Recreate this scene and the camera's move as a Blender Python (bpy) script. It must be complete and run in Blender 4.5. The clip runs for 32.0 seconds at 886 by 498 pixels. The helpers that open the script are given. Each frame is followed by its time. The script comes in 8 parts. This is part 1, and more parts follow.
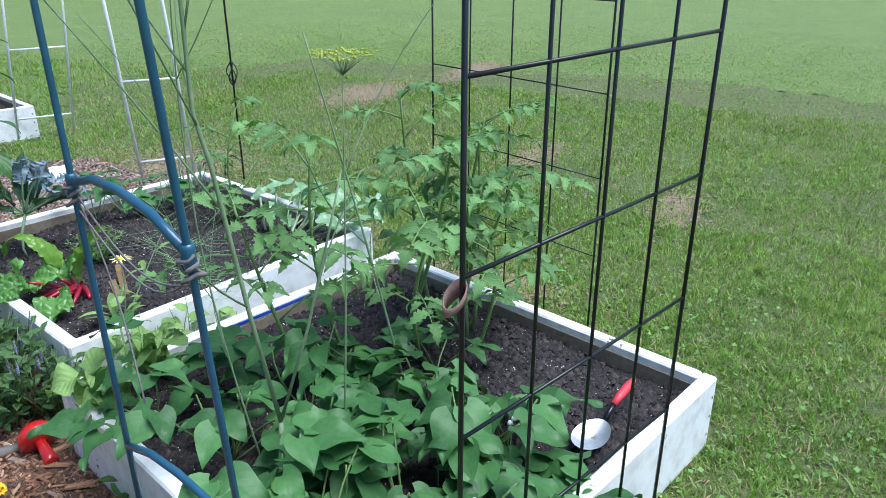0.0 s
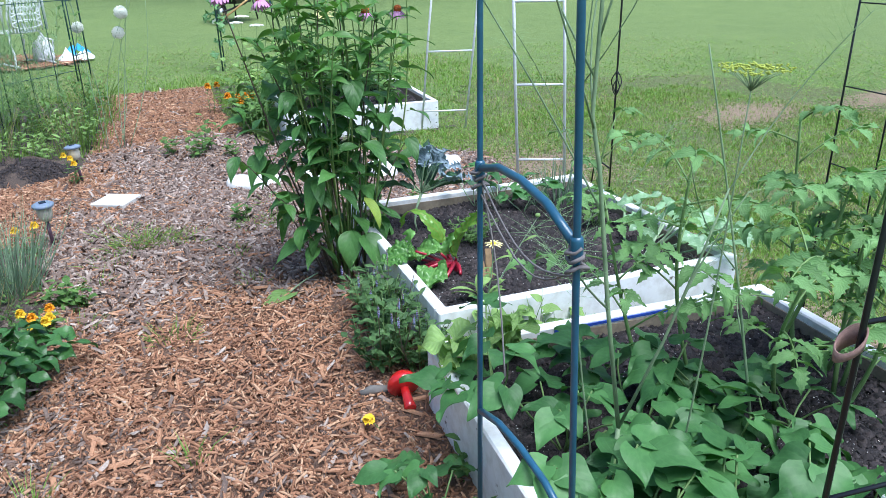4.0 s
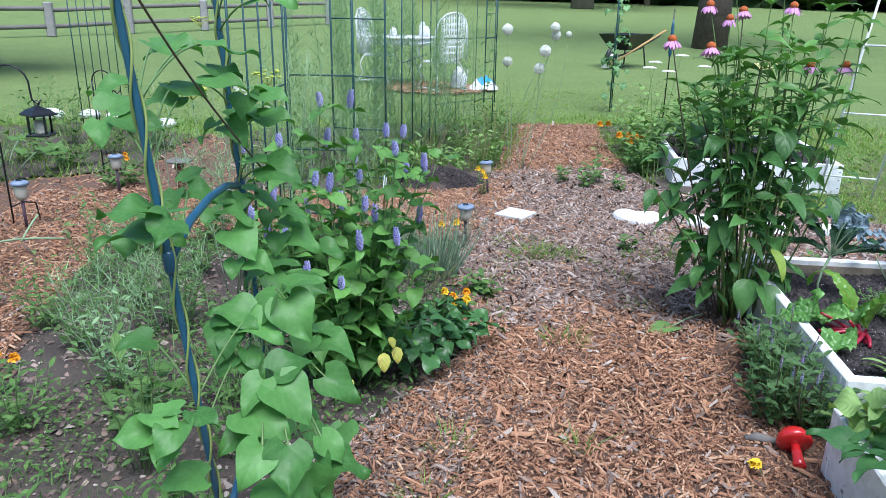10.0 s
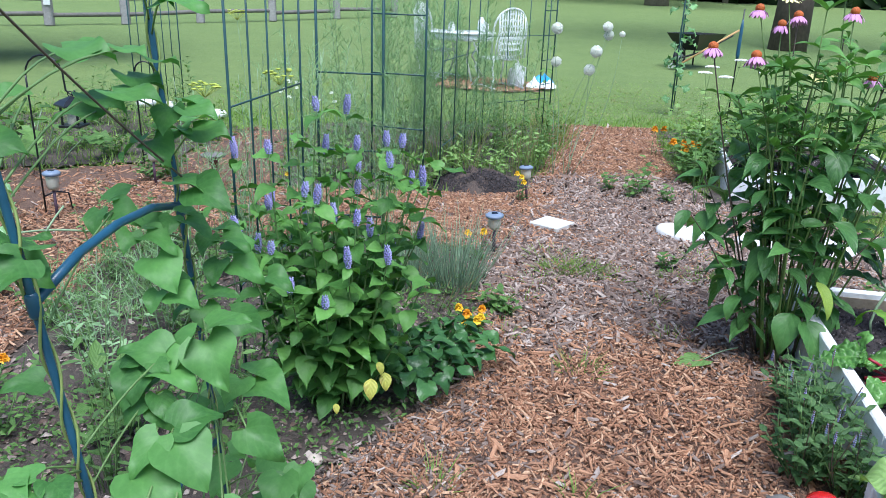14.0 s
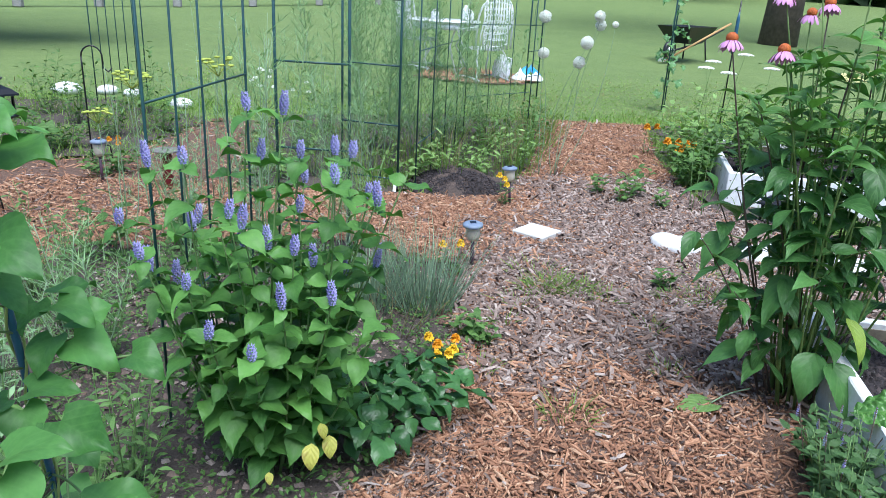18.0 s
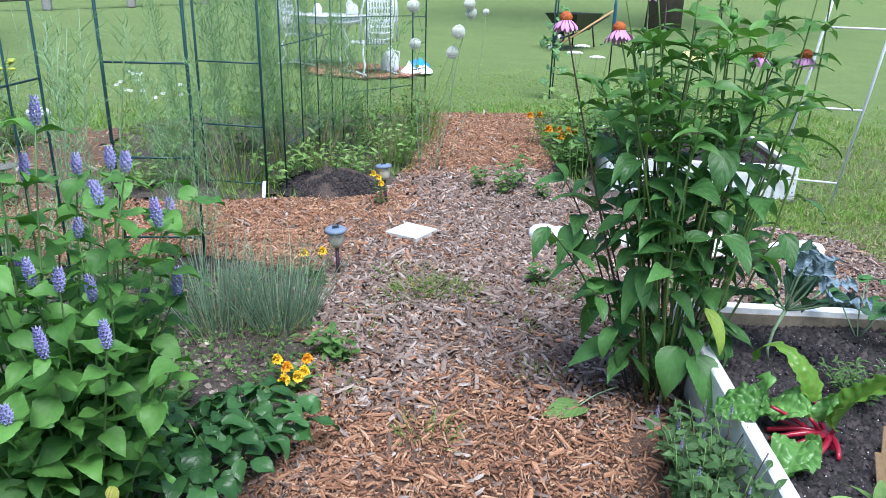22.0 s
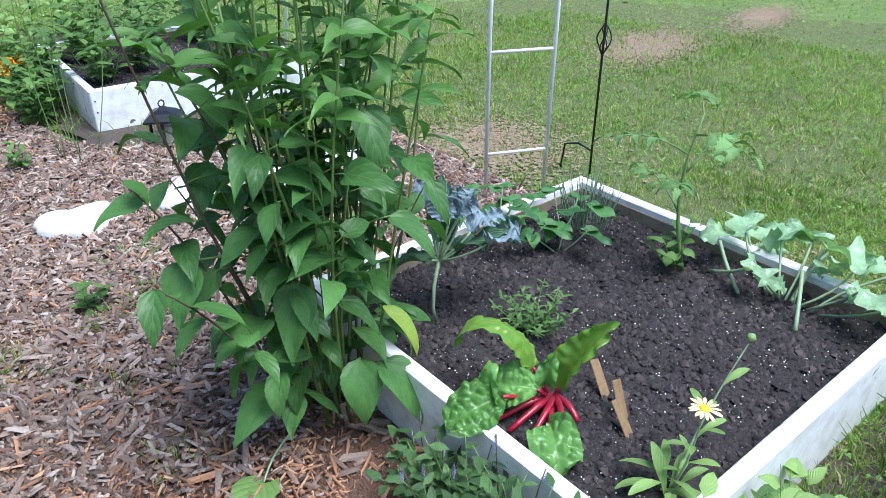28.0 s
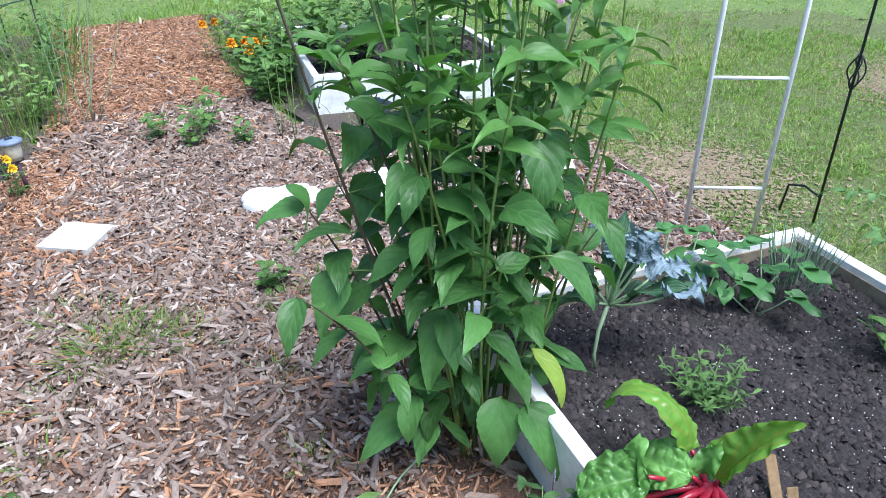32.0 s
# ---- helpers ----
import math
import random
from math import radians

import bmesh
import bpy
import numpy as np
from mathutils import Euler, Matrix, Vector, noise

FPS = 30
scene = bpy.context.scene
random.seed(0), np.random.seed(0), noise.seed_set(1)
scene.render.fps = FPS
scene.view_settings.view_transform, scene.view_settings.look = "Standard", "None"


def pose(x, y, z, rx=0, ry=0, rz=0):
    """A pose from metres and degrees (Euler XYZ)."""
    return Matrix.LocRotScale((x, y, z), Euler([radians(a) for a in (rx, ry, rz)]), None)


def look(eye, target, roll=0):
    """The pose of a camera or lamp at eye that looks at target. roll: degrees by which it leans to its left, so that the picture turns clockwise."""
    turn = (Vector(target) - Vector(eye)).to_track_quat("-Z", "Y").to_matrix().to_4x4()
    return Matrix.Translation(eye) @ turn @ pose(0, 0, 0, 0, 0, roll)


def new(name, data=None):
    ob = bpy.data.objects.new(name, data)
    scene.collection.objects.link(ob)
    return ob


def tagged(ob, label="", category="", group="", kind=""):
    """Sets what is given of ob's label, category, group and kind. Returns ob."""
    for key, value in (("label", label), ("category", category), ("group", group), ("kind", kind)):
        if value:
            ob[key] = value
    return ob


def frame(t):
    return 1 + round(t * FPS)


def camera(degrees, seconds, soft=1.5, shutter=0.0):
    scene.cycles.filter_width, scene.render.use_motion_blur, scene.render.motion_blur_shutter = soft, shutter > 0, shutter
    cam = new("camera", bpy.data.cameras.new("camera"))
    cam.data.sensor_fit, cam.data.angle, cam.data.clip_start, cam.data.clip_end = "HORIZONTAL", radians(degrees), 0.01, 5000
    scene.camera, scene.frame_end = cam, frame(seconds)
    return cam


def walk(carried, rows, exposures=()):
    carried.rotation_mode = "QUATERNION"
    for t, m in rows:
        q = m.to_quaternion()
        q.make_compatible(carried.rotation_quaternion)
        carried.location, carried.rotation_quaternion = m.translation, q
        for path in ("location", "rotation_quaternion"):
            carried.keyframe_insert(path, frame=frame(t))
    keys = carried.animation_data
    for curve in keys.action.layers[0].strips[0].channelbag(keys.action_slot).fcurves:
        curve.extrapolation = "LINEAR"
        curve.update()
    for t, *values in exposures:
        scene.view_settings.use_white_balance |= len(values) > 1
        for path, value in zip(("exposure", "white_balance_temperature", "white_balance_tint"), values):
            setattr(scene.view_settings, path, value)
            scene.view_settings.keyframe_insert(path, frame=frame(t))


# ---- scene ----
cam = camera(62.65, 32.0, soft=0.75)
PATH = [
    (0, (0.139, 0.099, 1.311), (1.931, 0.992, 0.450), -0.07),
    (0.5, (0.165, 0.058, 1.308), (1.916, 1.033, 0.452), 0.42),
    (1, (0.169, 0.040, 1.307), (1.893, 1.073, 0.462), 0.13),
    (1.5, (0.175, 0.043, 1.305), (1.879, 1.118, 0.471), -0.33),
    (2, (0.173, 0.051, 1.303), (1.859, 1.155, 0.470), -0.48),
    (2.5, (0.169, 0.055, 1.298), (1.825, 1.196, 0.456), -0.75),
    (3, (0.157, 0.072, 1.300), (1.736, 1.313, 0.454), -0.53),
    (3.5, (0.127, 0.101, 1.310), (1.501, 1.575, 0.479), -1.06),
    (4, (0.086, 0.121, 1.310), (1.238, 1.780, 0.491), -1.18),
    (4.5, (0.008, 0.126, 1.318), (0.941, 1.930, 0.525), -0.84),
    (6.5, (-0.223, 0.034, 1.316), (0.070, 2.071, 0.597), 0.60),
    (7, (-0.248, 0.031, 1.315), (-0.143, 2.098, 0.628), 0.74),
    (7.5, (-0.261, 0.037, 1.312), (-0.286, 2.115, 0.655), 1.03),
    (8, (-0.253, 0.032, 1.311), (-0.223, 2.114, 0.666), 1.94),
    (8.5, (-0.254, 0.035, 1.311), (-0.180, 2.114, 0.657), 1.86),
    (9, (-0.244, 0.039, 1.309), (-0.103, 2.108, 0.639), 1.46),
    (9.5, (-0.240, 0.037, 1.308), (-0.011, 2.093, 0.623), 1.16),
    (10, (-0.237, 0.038, 1.308), (0.037, 2.086, 0.613), 1.01),
    (10.5, (-0.237, 0.043, 1.308), (0.078, 2.081, 0.601), 0.70),
    (11, (-0.215, 0.065, 1.306), (0.133, 2.093, 0.586), 0.11),
    (11.5, (-0.192, 0.102, 1.306), (0.156, 2.124, 0.568), -0.17),
    (12, (-0.131, 0.152, 1.325), (0.177, 2.176, 0.575), -0.05),
    (12.5, (-0.077, 0.194, 1.344), (0.216, 2.225, 0.610), 0.92),
    (13, (-0.056, 0.208, 1.339), (0.165, 2.255, 0.620), 0.91),
    (13.5, (-0.032, 0.209, 1.338), (0.082, 2.266, 0.626), 0.87),
    (15.5, (-0.011, 0.365, 1.301), (0.079, 2.414, 0.562), 4.07),
    (16, (-0.003, 0.451, 1.305), (0.023, 2.503, 0.568), 4.01),
    (16.5, (-0.004, 0.536, 1.309), (-0.012, 2.595, 0.591), 3.75),
    (17, (-0.001, 0.586, 1.297), (-0.049, 2.653, 0.608), 3.49),
    (17.5, (0.021, 0.610, 1.287), (-0.012, 2.669, 0.572), 2.91),
    (18, (0.054, 0.651, 1.298), (0.190, 2.697, 0.556), 2.98),
    (18.5, (0.110, 0.715, 1.297), (0.280, 2.747, 0.526), 1.26),
    (19, (0.177, 0.751, 1.291), (0.390, 2.774, 0.505), 0.35),
    (19.5, (0.223, 0.781, 1.289), (0.563, 2.787, 0.505), 0.61),
    (20, (0.244, 0.811, 1.287), (0.601, 2.819, 0.517), 0.25),
    (20.5, (0.272, 0.830, 1.288), (0.546, 2.858, 0.535), -0.02),
    (21, (0.282, 0.831, 1.281), (0.490, 2.873, 0.547), -0.14),
    (21.5, (0.296, 0.836, 1.281), (0.529, 2.875, 0.547), 0.28),
    (22, (0.310, 0.838, 1.274), (0.692, 2.850, 0.527), 1.48),
    (22.5, (0.320, 0.859, 1.265), (0.797, 2.834, 0.474), 2.06),
    (23, (0.321, 0.910, 1.269), (0.864, 2.842, 0.418), 2.17),
    (23.5, (0.316, 0.979, 1.269), (0.980, 2.864, 0.398), 1.80),
    (24, (0.305, 1.024, 1.269), (1.150, 2.837, 0.401), 0.99),
    (24.5, (0.302, 1.026, 1.262), (1.319, 2.753, 0.403), 0.55),
    (26.5, (0.373, 1.410, 1.320), (1.622, 2.904, 0.341), -1.82),
    (27, (0.389, 1.480, 1.324), (1.715, 2.894, 0.326), -1.45),
    (27.5, (0.391, 1.577, 1.328), (1.791, 2.892, 0.297), -0.68),
    (28, (0.387, 1.663, 1.331), (1.919, 2.793, 0.269), -0.03),
    (28.5, (0.359, 1.716, 1.321), (2.007, 2.654, 0.246), 0.66),
    (29, (0.361, 1.727, 1.316), (2.034, 2.597, 0.223), 0.64),
    (29.5, (0.415, 1.726, 1.311), (2.022, 2.680, 0.189), -0.33),
    (30, (0.479, 1.712, 1.331), (1.990, 2.785, 0.183), 0.14),
    (30.5, (0.527, 1.702, 1.340), (1.935, 2.910, 0.196), 0.18),
    (31, (0.554, 1.701, 1.336), (1.857, 3.056, 0.233), 0.71),
    (31.5, (0.553, 1.703, 1.336), (1.742, 3.180, 0.259), -0.24),
    (32, (0.552, 1.702, 1.344), (1.655, 3.248, 0.274), 0.05),
]

EXPOSURES = [(0, 0.7, 5600, 7.5), (4, 0.85, 5600, 8), (8, 0.75, 5600, 9.5), (16, 0.79, 5600, 9), (24, 0.84, 5650, 9), (27, 0.92, 5650, 9), (29, 1.02, 5650, 9), (31, 1.13, 5650, 9), (32, 1.06, 5650, 8)]
walk(cam, [(t, look(e, g, r)) for t, e, g, r in PATH], EXPOSURES)

# ---- light: soft overcast daylight ----
world = bpy.data.worlds.new("world")
scene.world = world
world.use_nodes = True
wn = world.node_tree.nodes
sky = wn.new("ShaderNodeTexSky")
sky.sky_type = "NISHITA"
sky.sun_disc = False
sky.sun_elevation = radians(67)
sky.sun_rotation = radians(169)
sky.air_density, sky.dust_density, sky.ozone_density = 1.0, 2.5, 0.8
wn["Background"].inputs["Strength"].default_value = 0.108
world.node_tree.links.new(sky.outputs["Color"], wn["Background"].inputs["Color"])
sun = new("sun", bpy.data.lights.new("sun", "SUN"))
sun.data.energy, sun.data.angle, sun.data.color = 2.85, radians(40), (1.0, 0.97, 0.92)
sun.matrix_world = look((0, 0, 20), (-1.5, 8.0, 0))

# ---- materials ----
def nodes_of(name):
    m = bpy.data.materials.new(name)
    m.use_nodes = True
    nt = m.node_tree
    return m, nt, nt.nodes["Principled BSDF"], nt.nodes["Material Output"]


def node(nt, kind, **inputs):
    n = nt.nodes.new(kind)
    for k, v in inputs.items():
        n.inputs[k.replace("_", " ")].default_value = v
    return n


def ramp(nt, fac, stops):
    r = nt.nodes.new("ShaderNodeValToRGB")
    el = r.color_ramp.elements
    while len(el) < len(stops):
        el.new(0.5)
    for e, (p, c) in zip(el, stops):
        e.position, e.color = p, (*c, 1)
    nt.links.new(fac, r.inputs["Fac"])
    return r.outputs["Color"]


def bump(nt, height, bsdf, strength, distance):
    b = node(nt, "ShaderNodeBump", Strength=strength, Distance=distance)
    nt.links.new(height, b.inputs["Height"])
    nt.links.new(b.outputs["Normal"], bsdf.inputs["Normal"])


def mixed(nt, fac, a, b, blend="MIX"):
    m = nt.nodes.new("ShaderNodeMix")
    m.data_type, m.blend_type = "RGBA", blend
    for sock, v in ((m.inputs["Factor"], fac), (m.inputs["A"], a), (m.inputs["B"], b)):
        if isinstance(v, (float, int)):
            sock.default_value = v
        elif isinstance(v, tuple):
            sock.default_value = (*v, 1)
        else:
            nt.links.new(v, sock)
    return m.outputs["Result"]


def coords(nt, scale=(1, 1, 1)):
    tc = nt.nodes.new("ShaderNodeTexCoord")
    mp = node(nt, "ShaderNodeMapping")
    mp.inputs["Scale"].default_value = scale
    nt.links.new(tc.outputs["Object"], mp.inputs["Vector"])
    return mp.outputs["Vector"]


def noisy(nt, vec, scale, detail=4.0, rough=0.6):
    n = node(nt, "ShaderNodeTexNoise", Scale=scale, Detail=detail, Roughness=rough)
    nt.links.new(vec, n.inputs["Vector"])
    return n.outputs["Fac"]


def plain(name, dark, light, rough=0.6, scale=30.0, metal=0.0, relief=0.1, coat=0.0):
    """A surface with fine grain and larger stains between two tones."""
    m, nt, b, _ = nodes_of(name)
    v = coords(nt)
    big, fine = noisy(nt, v, scale * 0.12), noisy(nt, v, scale)
    c = ramp(nt, big, [(0.3, dark), (0.7, light)])
    c2 = ramp(nt, fine, [(0.3, tuple(x * 0.8 for x in dark)), (0.7, light)])
    nt.links.new(mixed(nt, 0.45, c, c2), b.inputs["Base Color"])
    b.inputs["Roughness"].default_value, b.inputs["Metallic"].default_value = rough, metal
    b.inputs["Coat Weight"].default_value = coat
    if relief:
        bump(nt, fine, b, relief, 0.004)
    return m


def leafy(name, dark, light, vein=(0.2, 0.35, 0.08), rough=0.42, veins=9.0, spots=None, glow=0.22, veinamt=0.35, pucker=0.35, patchy=None, crinkle=0.0):
    """Leaf: tone varies leaf by leaf, side veins run out from the midrib, light shines through."""
    m, nt, b, out = nodes_of(name)
    dark = tuple(0.8 * x for x in dark)
    info = nt.nodes.new("ShaderNodeObjectInfo")
    geo = nt.nodes.new("ShaderNodeNewGeometry")
    add = nt.nodes.new("ShaderNodeMath")
    add.operation = "ADD"
    nt.links.new(info.outputs["Random"], add.inputs[0])
    nt.links.new(geo.outputs["Random Per Island"], add.inputs[1])
    fr = nt.nodes.new("ShaderNodeMath")
    fr.operation = "FRACT"
    nt.links.new(add.outputs[0], fr.inputs[0])
    tone = ramp(nt, fr.outputs[0], [(0.0, dark), (0.75, light), (1.0, tuple(min(1, x * 1.25) for x in light))])
    v = coords(nt)
    mott = noisy(nt, v, 60.0)
    tone = mixed(nt, 0.35, tone, ramp(nt, mott, [(0.3, dark), (0.7, light)]))
    if patchy:
        tone = mixed(nt, 0.45, tone, ramp(nt, noisy(nt, v, 1.1, 3.0), [(0.34, dark), (0.5, light), (0.66, patchy)]))
        tone = mixed(nt, 0.5, tone, ramp(nt, noisy(nt, v, 17.0, 3.0), [(0.38, dark), (0.6, light)]))
    uv = nt.nodes.new("ShaderNodeUVMap")
    sep = nt.nodes.new("ShaderNodeSeparateXYZ")
    nt.links.new(uv.outputs["UV"], sep.inputs[0])
    ab = nt.nodes.new("ShaderNodeMath")
    ab.operation = "ABSOLUTE"
    nt.links.new(sep.outputs["X"], ab.inputs[0])
    sl = nt.nodes.new("ShaderNodeMath")
    sl.operation = "MULTIPLY_ADD"
    sl.inputs[1].default_value = -0.45
    nt.links.new(ab.outputs[0], sl.inputs[0])
    nt.links.new(sep.outputs["Y"], sl.inputs[2])
    mul = nt.nodes.new("ShaderNodeMath")
    mul.operation = "MULTIPLY"
    mul.inputs[1].default_value = veins
    nt.links.new(sl.outputs[0], mul.inputs[0])
    pp = nt.nodes.new("ShaderNodeMath")
    pp.operation = "PINGPONG"
    pp.inputs[1].default_value = 0.5
    nt.links.new(mul.outputs[0], pp.inputs[0])
    side = ramp(nt, pp.outputs[0], [(0.0, (1, 1, 1)), (0.16, (0, 0, 0))])
    mid = ramp(nt, ab.outputs[0], [(0.0, (1, 1, 1)), (0.07, (0, 0, 0))])
    lines = mixed(nt, 1.0, side, mid, "LIGHTEN")
    scaled = nt.nodes.new("ShaderNodeMath")
    scaled.operation = "MULTIPLY"
    scaled.inputs[1].default_value = veinamt
    nt.links.new(lines, scaled.inputs[0])
    tone = mixed(nt, scaled.outputs[0], tone, vein)
    if spots:
        s = ramp(nt, noisy(nt, v, 22.0, 2.0), [(0.55, (0, 0, 0)), (0.68, (1, 1, 1))])
        tone = mixed(nt, s, tone, spots)
    nt.links.new(tone, b.inputs["Base Color"])
    b.inputs["Roughness"].default_value = rough
    b.inputs["Specular IOR Level"].default_value = 0.35
    hh = nt.nodes.new("ShaderNodeMath")
    hh.operation = "MULTIPLY_ADD"
    hh.inputs[1].default_value = 2.0
    nt.links.new(pp.outputs[0], hh.inputs[0])
    nt.links.new(mott, hh.inputs[2])
    height = hh.outputs[0]
    if crinkle:
        vo = node(nt, "ShaderNodeTexVoronoi", Scale=crinkle)
        vo.feature = "SMOOTH_F1"
        nt.links.new(v, vo.inputs["Vector"])
        inv = nt.nodes.new("ShaderNodeMath")
        inv.operation = "MULTIPLY_ADD"
        inv.inputs[1].default_value = -3.0
        nt.links.new(vo.outputs["Distance"], inv.inputs[0])
        nt.links.new(mott, inv.inputs[2])
        height = inv.outputs[0]
    bump(nt, height, b, pucker, 0.012 if crinkle else 0.004)
    tr = nt.nodes.new("ShaderNodeBsdfTranslucent")
    nt.links.new(mixed(nt, 1.0, tone, (1.0, 1.15, 0.45), "MULTIPLY"), tr.inputs["Color"])
    ms = nt.nodes.new("ShaderNodeMixShader")
    ms.inputs[0].default_value = glow
    nt.links.new(b.outputs[0], ms.inputs[1])
    nt.links.new(tr.outputs[0], ms.inputs[2])
    nt.links.new(ms.outputs[0], out.inputs["Surface"])
    return m


def painted(name, dark, light, wood):
    """White paint that has flaked off in places down to the grey wood."""
    m, nt, b, _ = nodes_of(name)
    v = coords(nt)
    base = ramp(nt, noisy(nt, v, 5.0), [(0.3, dark), (0.7, light)])
    dirt = ramp(nt, noisy(nt, v, 17.0), [(0.32, (0.8, 0.78, 0.75)), (0.55, (1, 1, 1))])
    base = mixed(nt, 1.0, base, dirt, "MULTIPLY")
    flake = ramp(nt, noisy(nt, v, 9.0, 7.0, 0.72), [(0.63, (0, 0, 0)), (0.655, (1, 1, 1))])
    grain = ramp(nt, noisy(nt, v, 70.0), [(0.3, tuple(0.5 * x for x in wood)), (0.7, wood)])
    nt.links.new(mixed(nt, flake, base, grain), b.inputs["Base Color"])
    b.inputs["Roughness"].default_value = 0.55
    bump(nt, noisy(nt, v, 45.0), b, 0.25, 0.003)
    return m


def chips_material(name, tones, rough=0.85):
    m, nt, b, _ = nodes_of(name)
    geo = nt.nodes.new("ShaderNodeNewGeometry")
    c = ramp(nt, geo.outputs["Random Per Island"], [(i / (len(tones) - 1), t) for i, t in enumerate(tones)])
    v = coords(nt)
    g = noisy(nt, v, 160.0)
    nt.links.new(mixed(nt, 0.5, c, mixed(nt, 1.0, c, ramp(nt, g, [(0.3, (0.45, 0.42, 0.4)), (0.7, (1.2, 1.2, 1.2))]), "MULTIPLY")), b.inputs["Base Color"])
    b.inputs["Roughness"].default_value = rough
    bump(nt, g, b, 0.5, 0.003)
    return m


def ground_material(name, spec):
    """Layers of noise: spec is a list of (scale, low, high, amount)."""
    m, nt, b, _ = nodes_of(name)
    v = coords(nt)
    c, f = None, None
    for s, lo, hi, amt in spec:
        f = noisy(nt, v, s, 5.0, 0.65)
        k = ramp(nt, f, [(0.32, lo), (0.68, hi)])
        c = k if c is None else mixed(nt, amt, c, k)
    nt.links.new(c, b.inputs["Base Color"])
    b.inputs["Roughness"].default_value = 0.95
    bump(nt, f, b, 0.8, 0.02)
    return m


M = {}
M["lawn"] = ground_material("lawn_turf", [(0.22, (0.125, 0.2, 0.048), (0.19, 0.28, 0.076), 1), (1.6, (0.085, 0.145, 0.036), (0.25, 0.32, 0.1), 0.5), (14.0, (0.05, 0.095, 0.026), (0.23, 0.31, 0.1), 0.4), (90.0, (0.05, 0.09, 0.026), (0.24, 0.32, 0.1), 0.4)])
# thatch tones hold the shade seen down between the near blades
M["thatch"] = ground_material("thatch_with_gap_shade", [(1.1, (0.1, 0.135, 0.04), (0.17, 0.225, 0.07), 1), (9.0, (0.06, 0.085, 0.026), (0.21, 0.25, 0.09), 0.45), (45.0, (0.03, 0.042, 0.014), (0.22, 0.26, 0.095), 0.5), (170.0, (0.02, 0.03, 0.01), (0.27, 0.3, 0.12), 0.4)])
M["soil"] = ground_material("potting_soil", [(3.0, (0.016, 0.013, 0.015), (0.027, 0.022, 0.0235), 1), (40.0, (0.007, 0.006, 0.007), (0.043, 0.035, 0.037), 0.5), (160.0, (0.004, 0.004, 0.005), (0.1, 0.085, 0.088), 0.55)])
M["earth"] = ground_material("garden_earth", [(2.0, (0.068, 0.0528, 0.044), (0.12, 0.0936, 0.0776), 1), (25.0, (0.044, 0.0352, 0.0296), (0.144, 0.116, 0.096), 0.5), (150.0, (0.036, 0.0296, 0.024), (0.176, 0.144, 0.124), 0.4)])
M["dugsoil"] = ground_material("dug_soil", [(4.0, (0.0543, 0.039, 0.033), (0.116, 0.0825, 0.0675), 1), (40.0, (0.0279, 0.021, 0.018), (0.155, 0.112, 0.09), 0.5), (160.0, (0.0217, 0.0165, 0.015), (0.217, 0.165, 0.135), 0.4)])
M["bare"] = ground_material("bare_clay", [(2.0, (0.3, 0.21, 0.15), (0.42, 0.3, 0.21), 1), (12.0, (0.22, 0.17, 0.1), (0.46, 0.34, 0.24), 0.5), (70.0, (0.16, 0.14, 0.08), (0.5, 0.39, 0.28), 0.45)])
M["mulchbase"] = ground_material("mulch_bed", [(3.0, (0.0934, 0.052, 0.0373), (0.156, 0.088, 0.0602), 1), (60.0, (0.0415, 0.027, 0.0208), (0.26, 0.15, 0.104), 0.55), (180.0, (0.0311, 0.02, 0.0156), (0.342, 0.21, 0.145), 0.45)])
M["fresh"] = chips_material("fresh_bark_chips", [(0.187, 0.09, 0.0524), (0.353, 0.18, 0.103), (0.468, 0.255, 0.147), (0.28, 0.14, 0.0818), (0.643, 0.42, 0.268), (0.384, 0.2, 0.114), (0.239, 0.118, 0.0703)])
M["weathered"] = chips_material("weathered_bark_chips", [(0.0647, 0.0455, 0.0392), (0.189, 0.136, 0.113), (0.299, 0.234, 0.201), (0.119, 0.0792, 0.0644), (0.498, 0.426, 0.377), (0.239, 0.158, 0.12), (0.0995, 0.0673, 0.0563)])
M["clods"] = chips_material("soil_crumbs", [(0.006, 0.005, 0.006), (0.03, 0.024, 0.027), (0.075, 0.06, 0.06), (0.014, 0.011, 0.013), (0.045, 0.037, 0.04)])
M["perlite"] = plain("perlite", (0.6, 0.6, 0.6), (0.8, 0.8, 0.8), 0.8, 200)
M["whitewood"] = painted("white_painted_board", (0.8, 0.82, 0.84), (0.9, 0.91, 0.92), (0.2, 0.165, 0.13))
M["oldwood"] = plain("bare_weathered_board", (0.17, 0.135, 0.095), (0.33, 0.28, 0.21), 0.8, 60, 0, 0.3)
M["blueliner"] = plain("blue_liner", (0.02, 0.06, 0.35), (0.04, 0.1, 0.5), 0.45, 30)
M["bluemetal"] = plain("blue_green_coated_tube", (0.016, 0.075, 0.135), (0.032, 0.125, 0.215), 0.33, 30, 0.0, 0.05, 0.2)
M["greenmetal"] = plain("green_coated_tube", (0.012, 0.05, 0.055), (0.024, 0.085, 0.09), 0.4, 30, 0.0, 0.05, 0.1)
M["black"] = plain("black_coated_wire", (0.004, 0.005, 0.008), (0.009, 0.011, 0.016), 0.3, 30, 0.0, 0.05)
M["whitemetal"] = plain("white_enamel", (0.7, 0.72, 0.74), (0.85, 0.86, 0.88), 0.35, 40, 0.0, 0.05, 0.2)
M["steel"] = plain("brushed_steel", (0.7, 0.7, 0.69), (0.85, 0.85, 0.84), 0.45, 80, 1.0, 0.1)
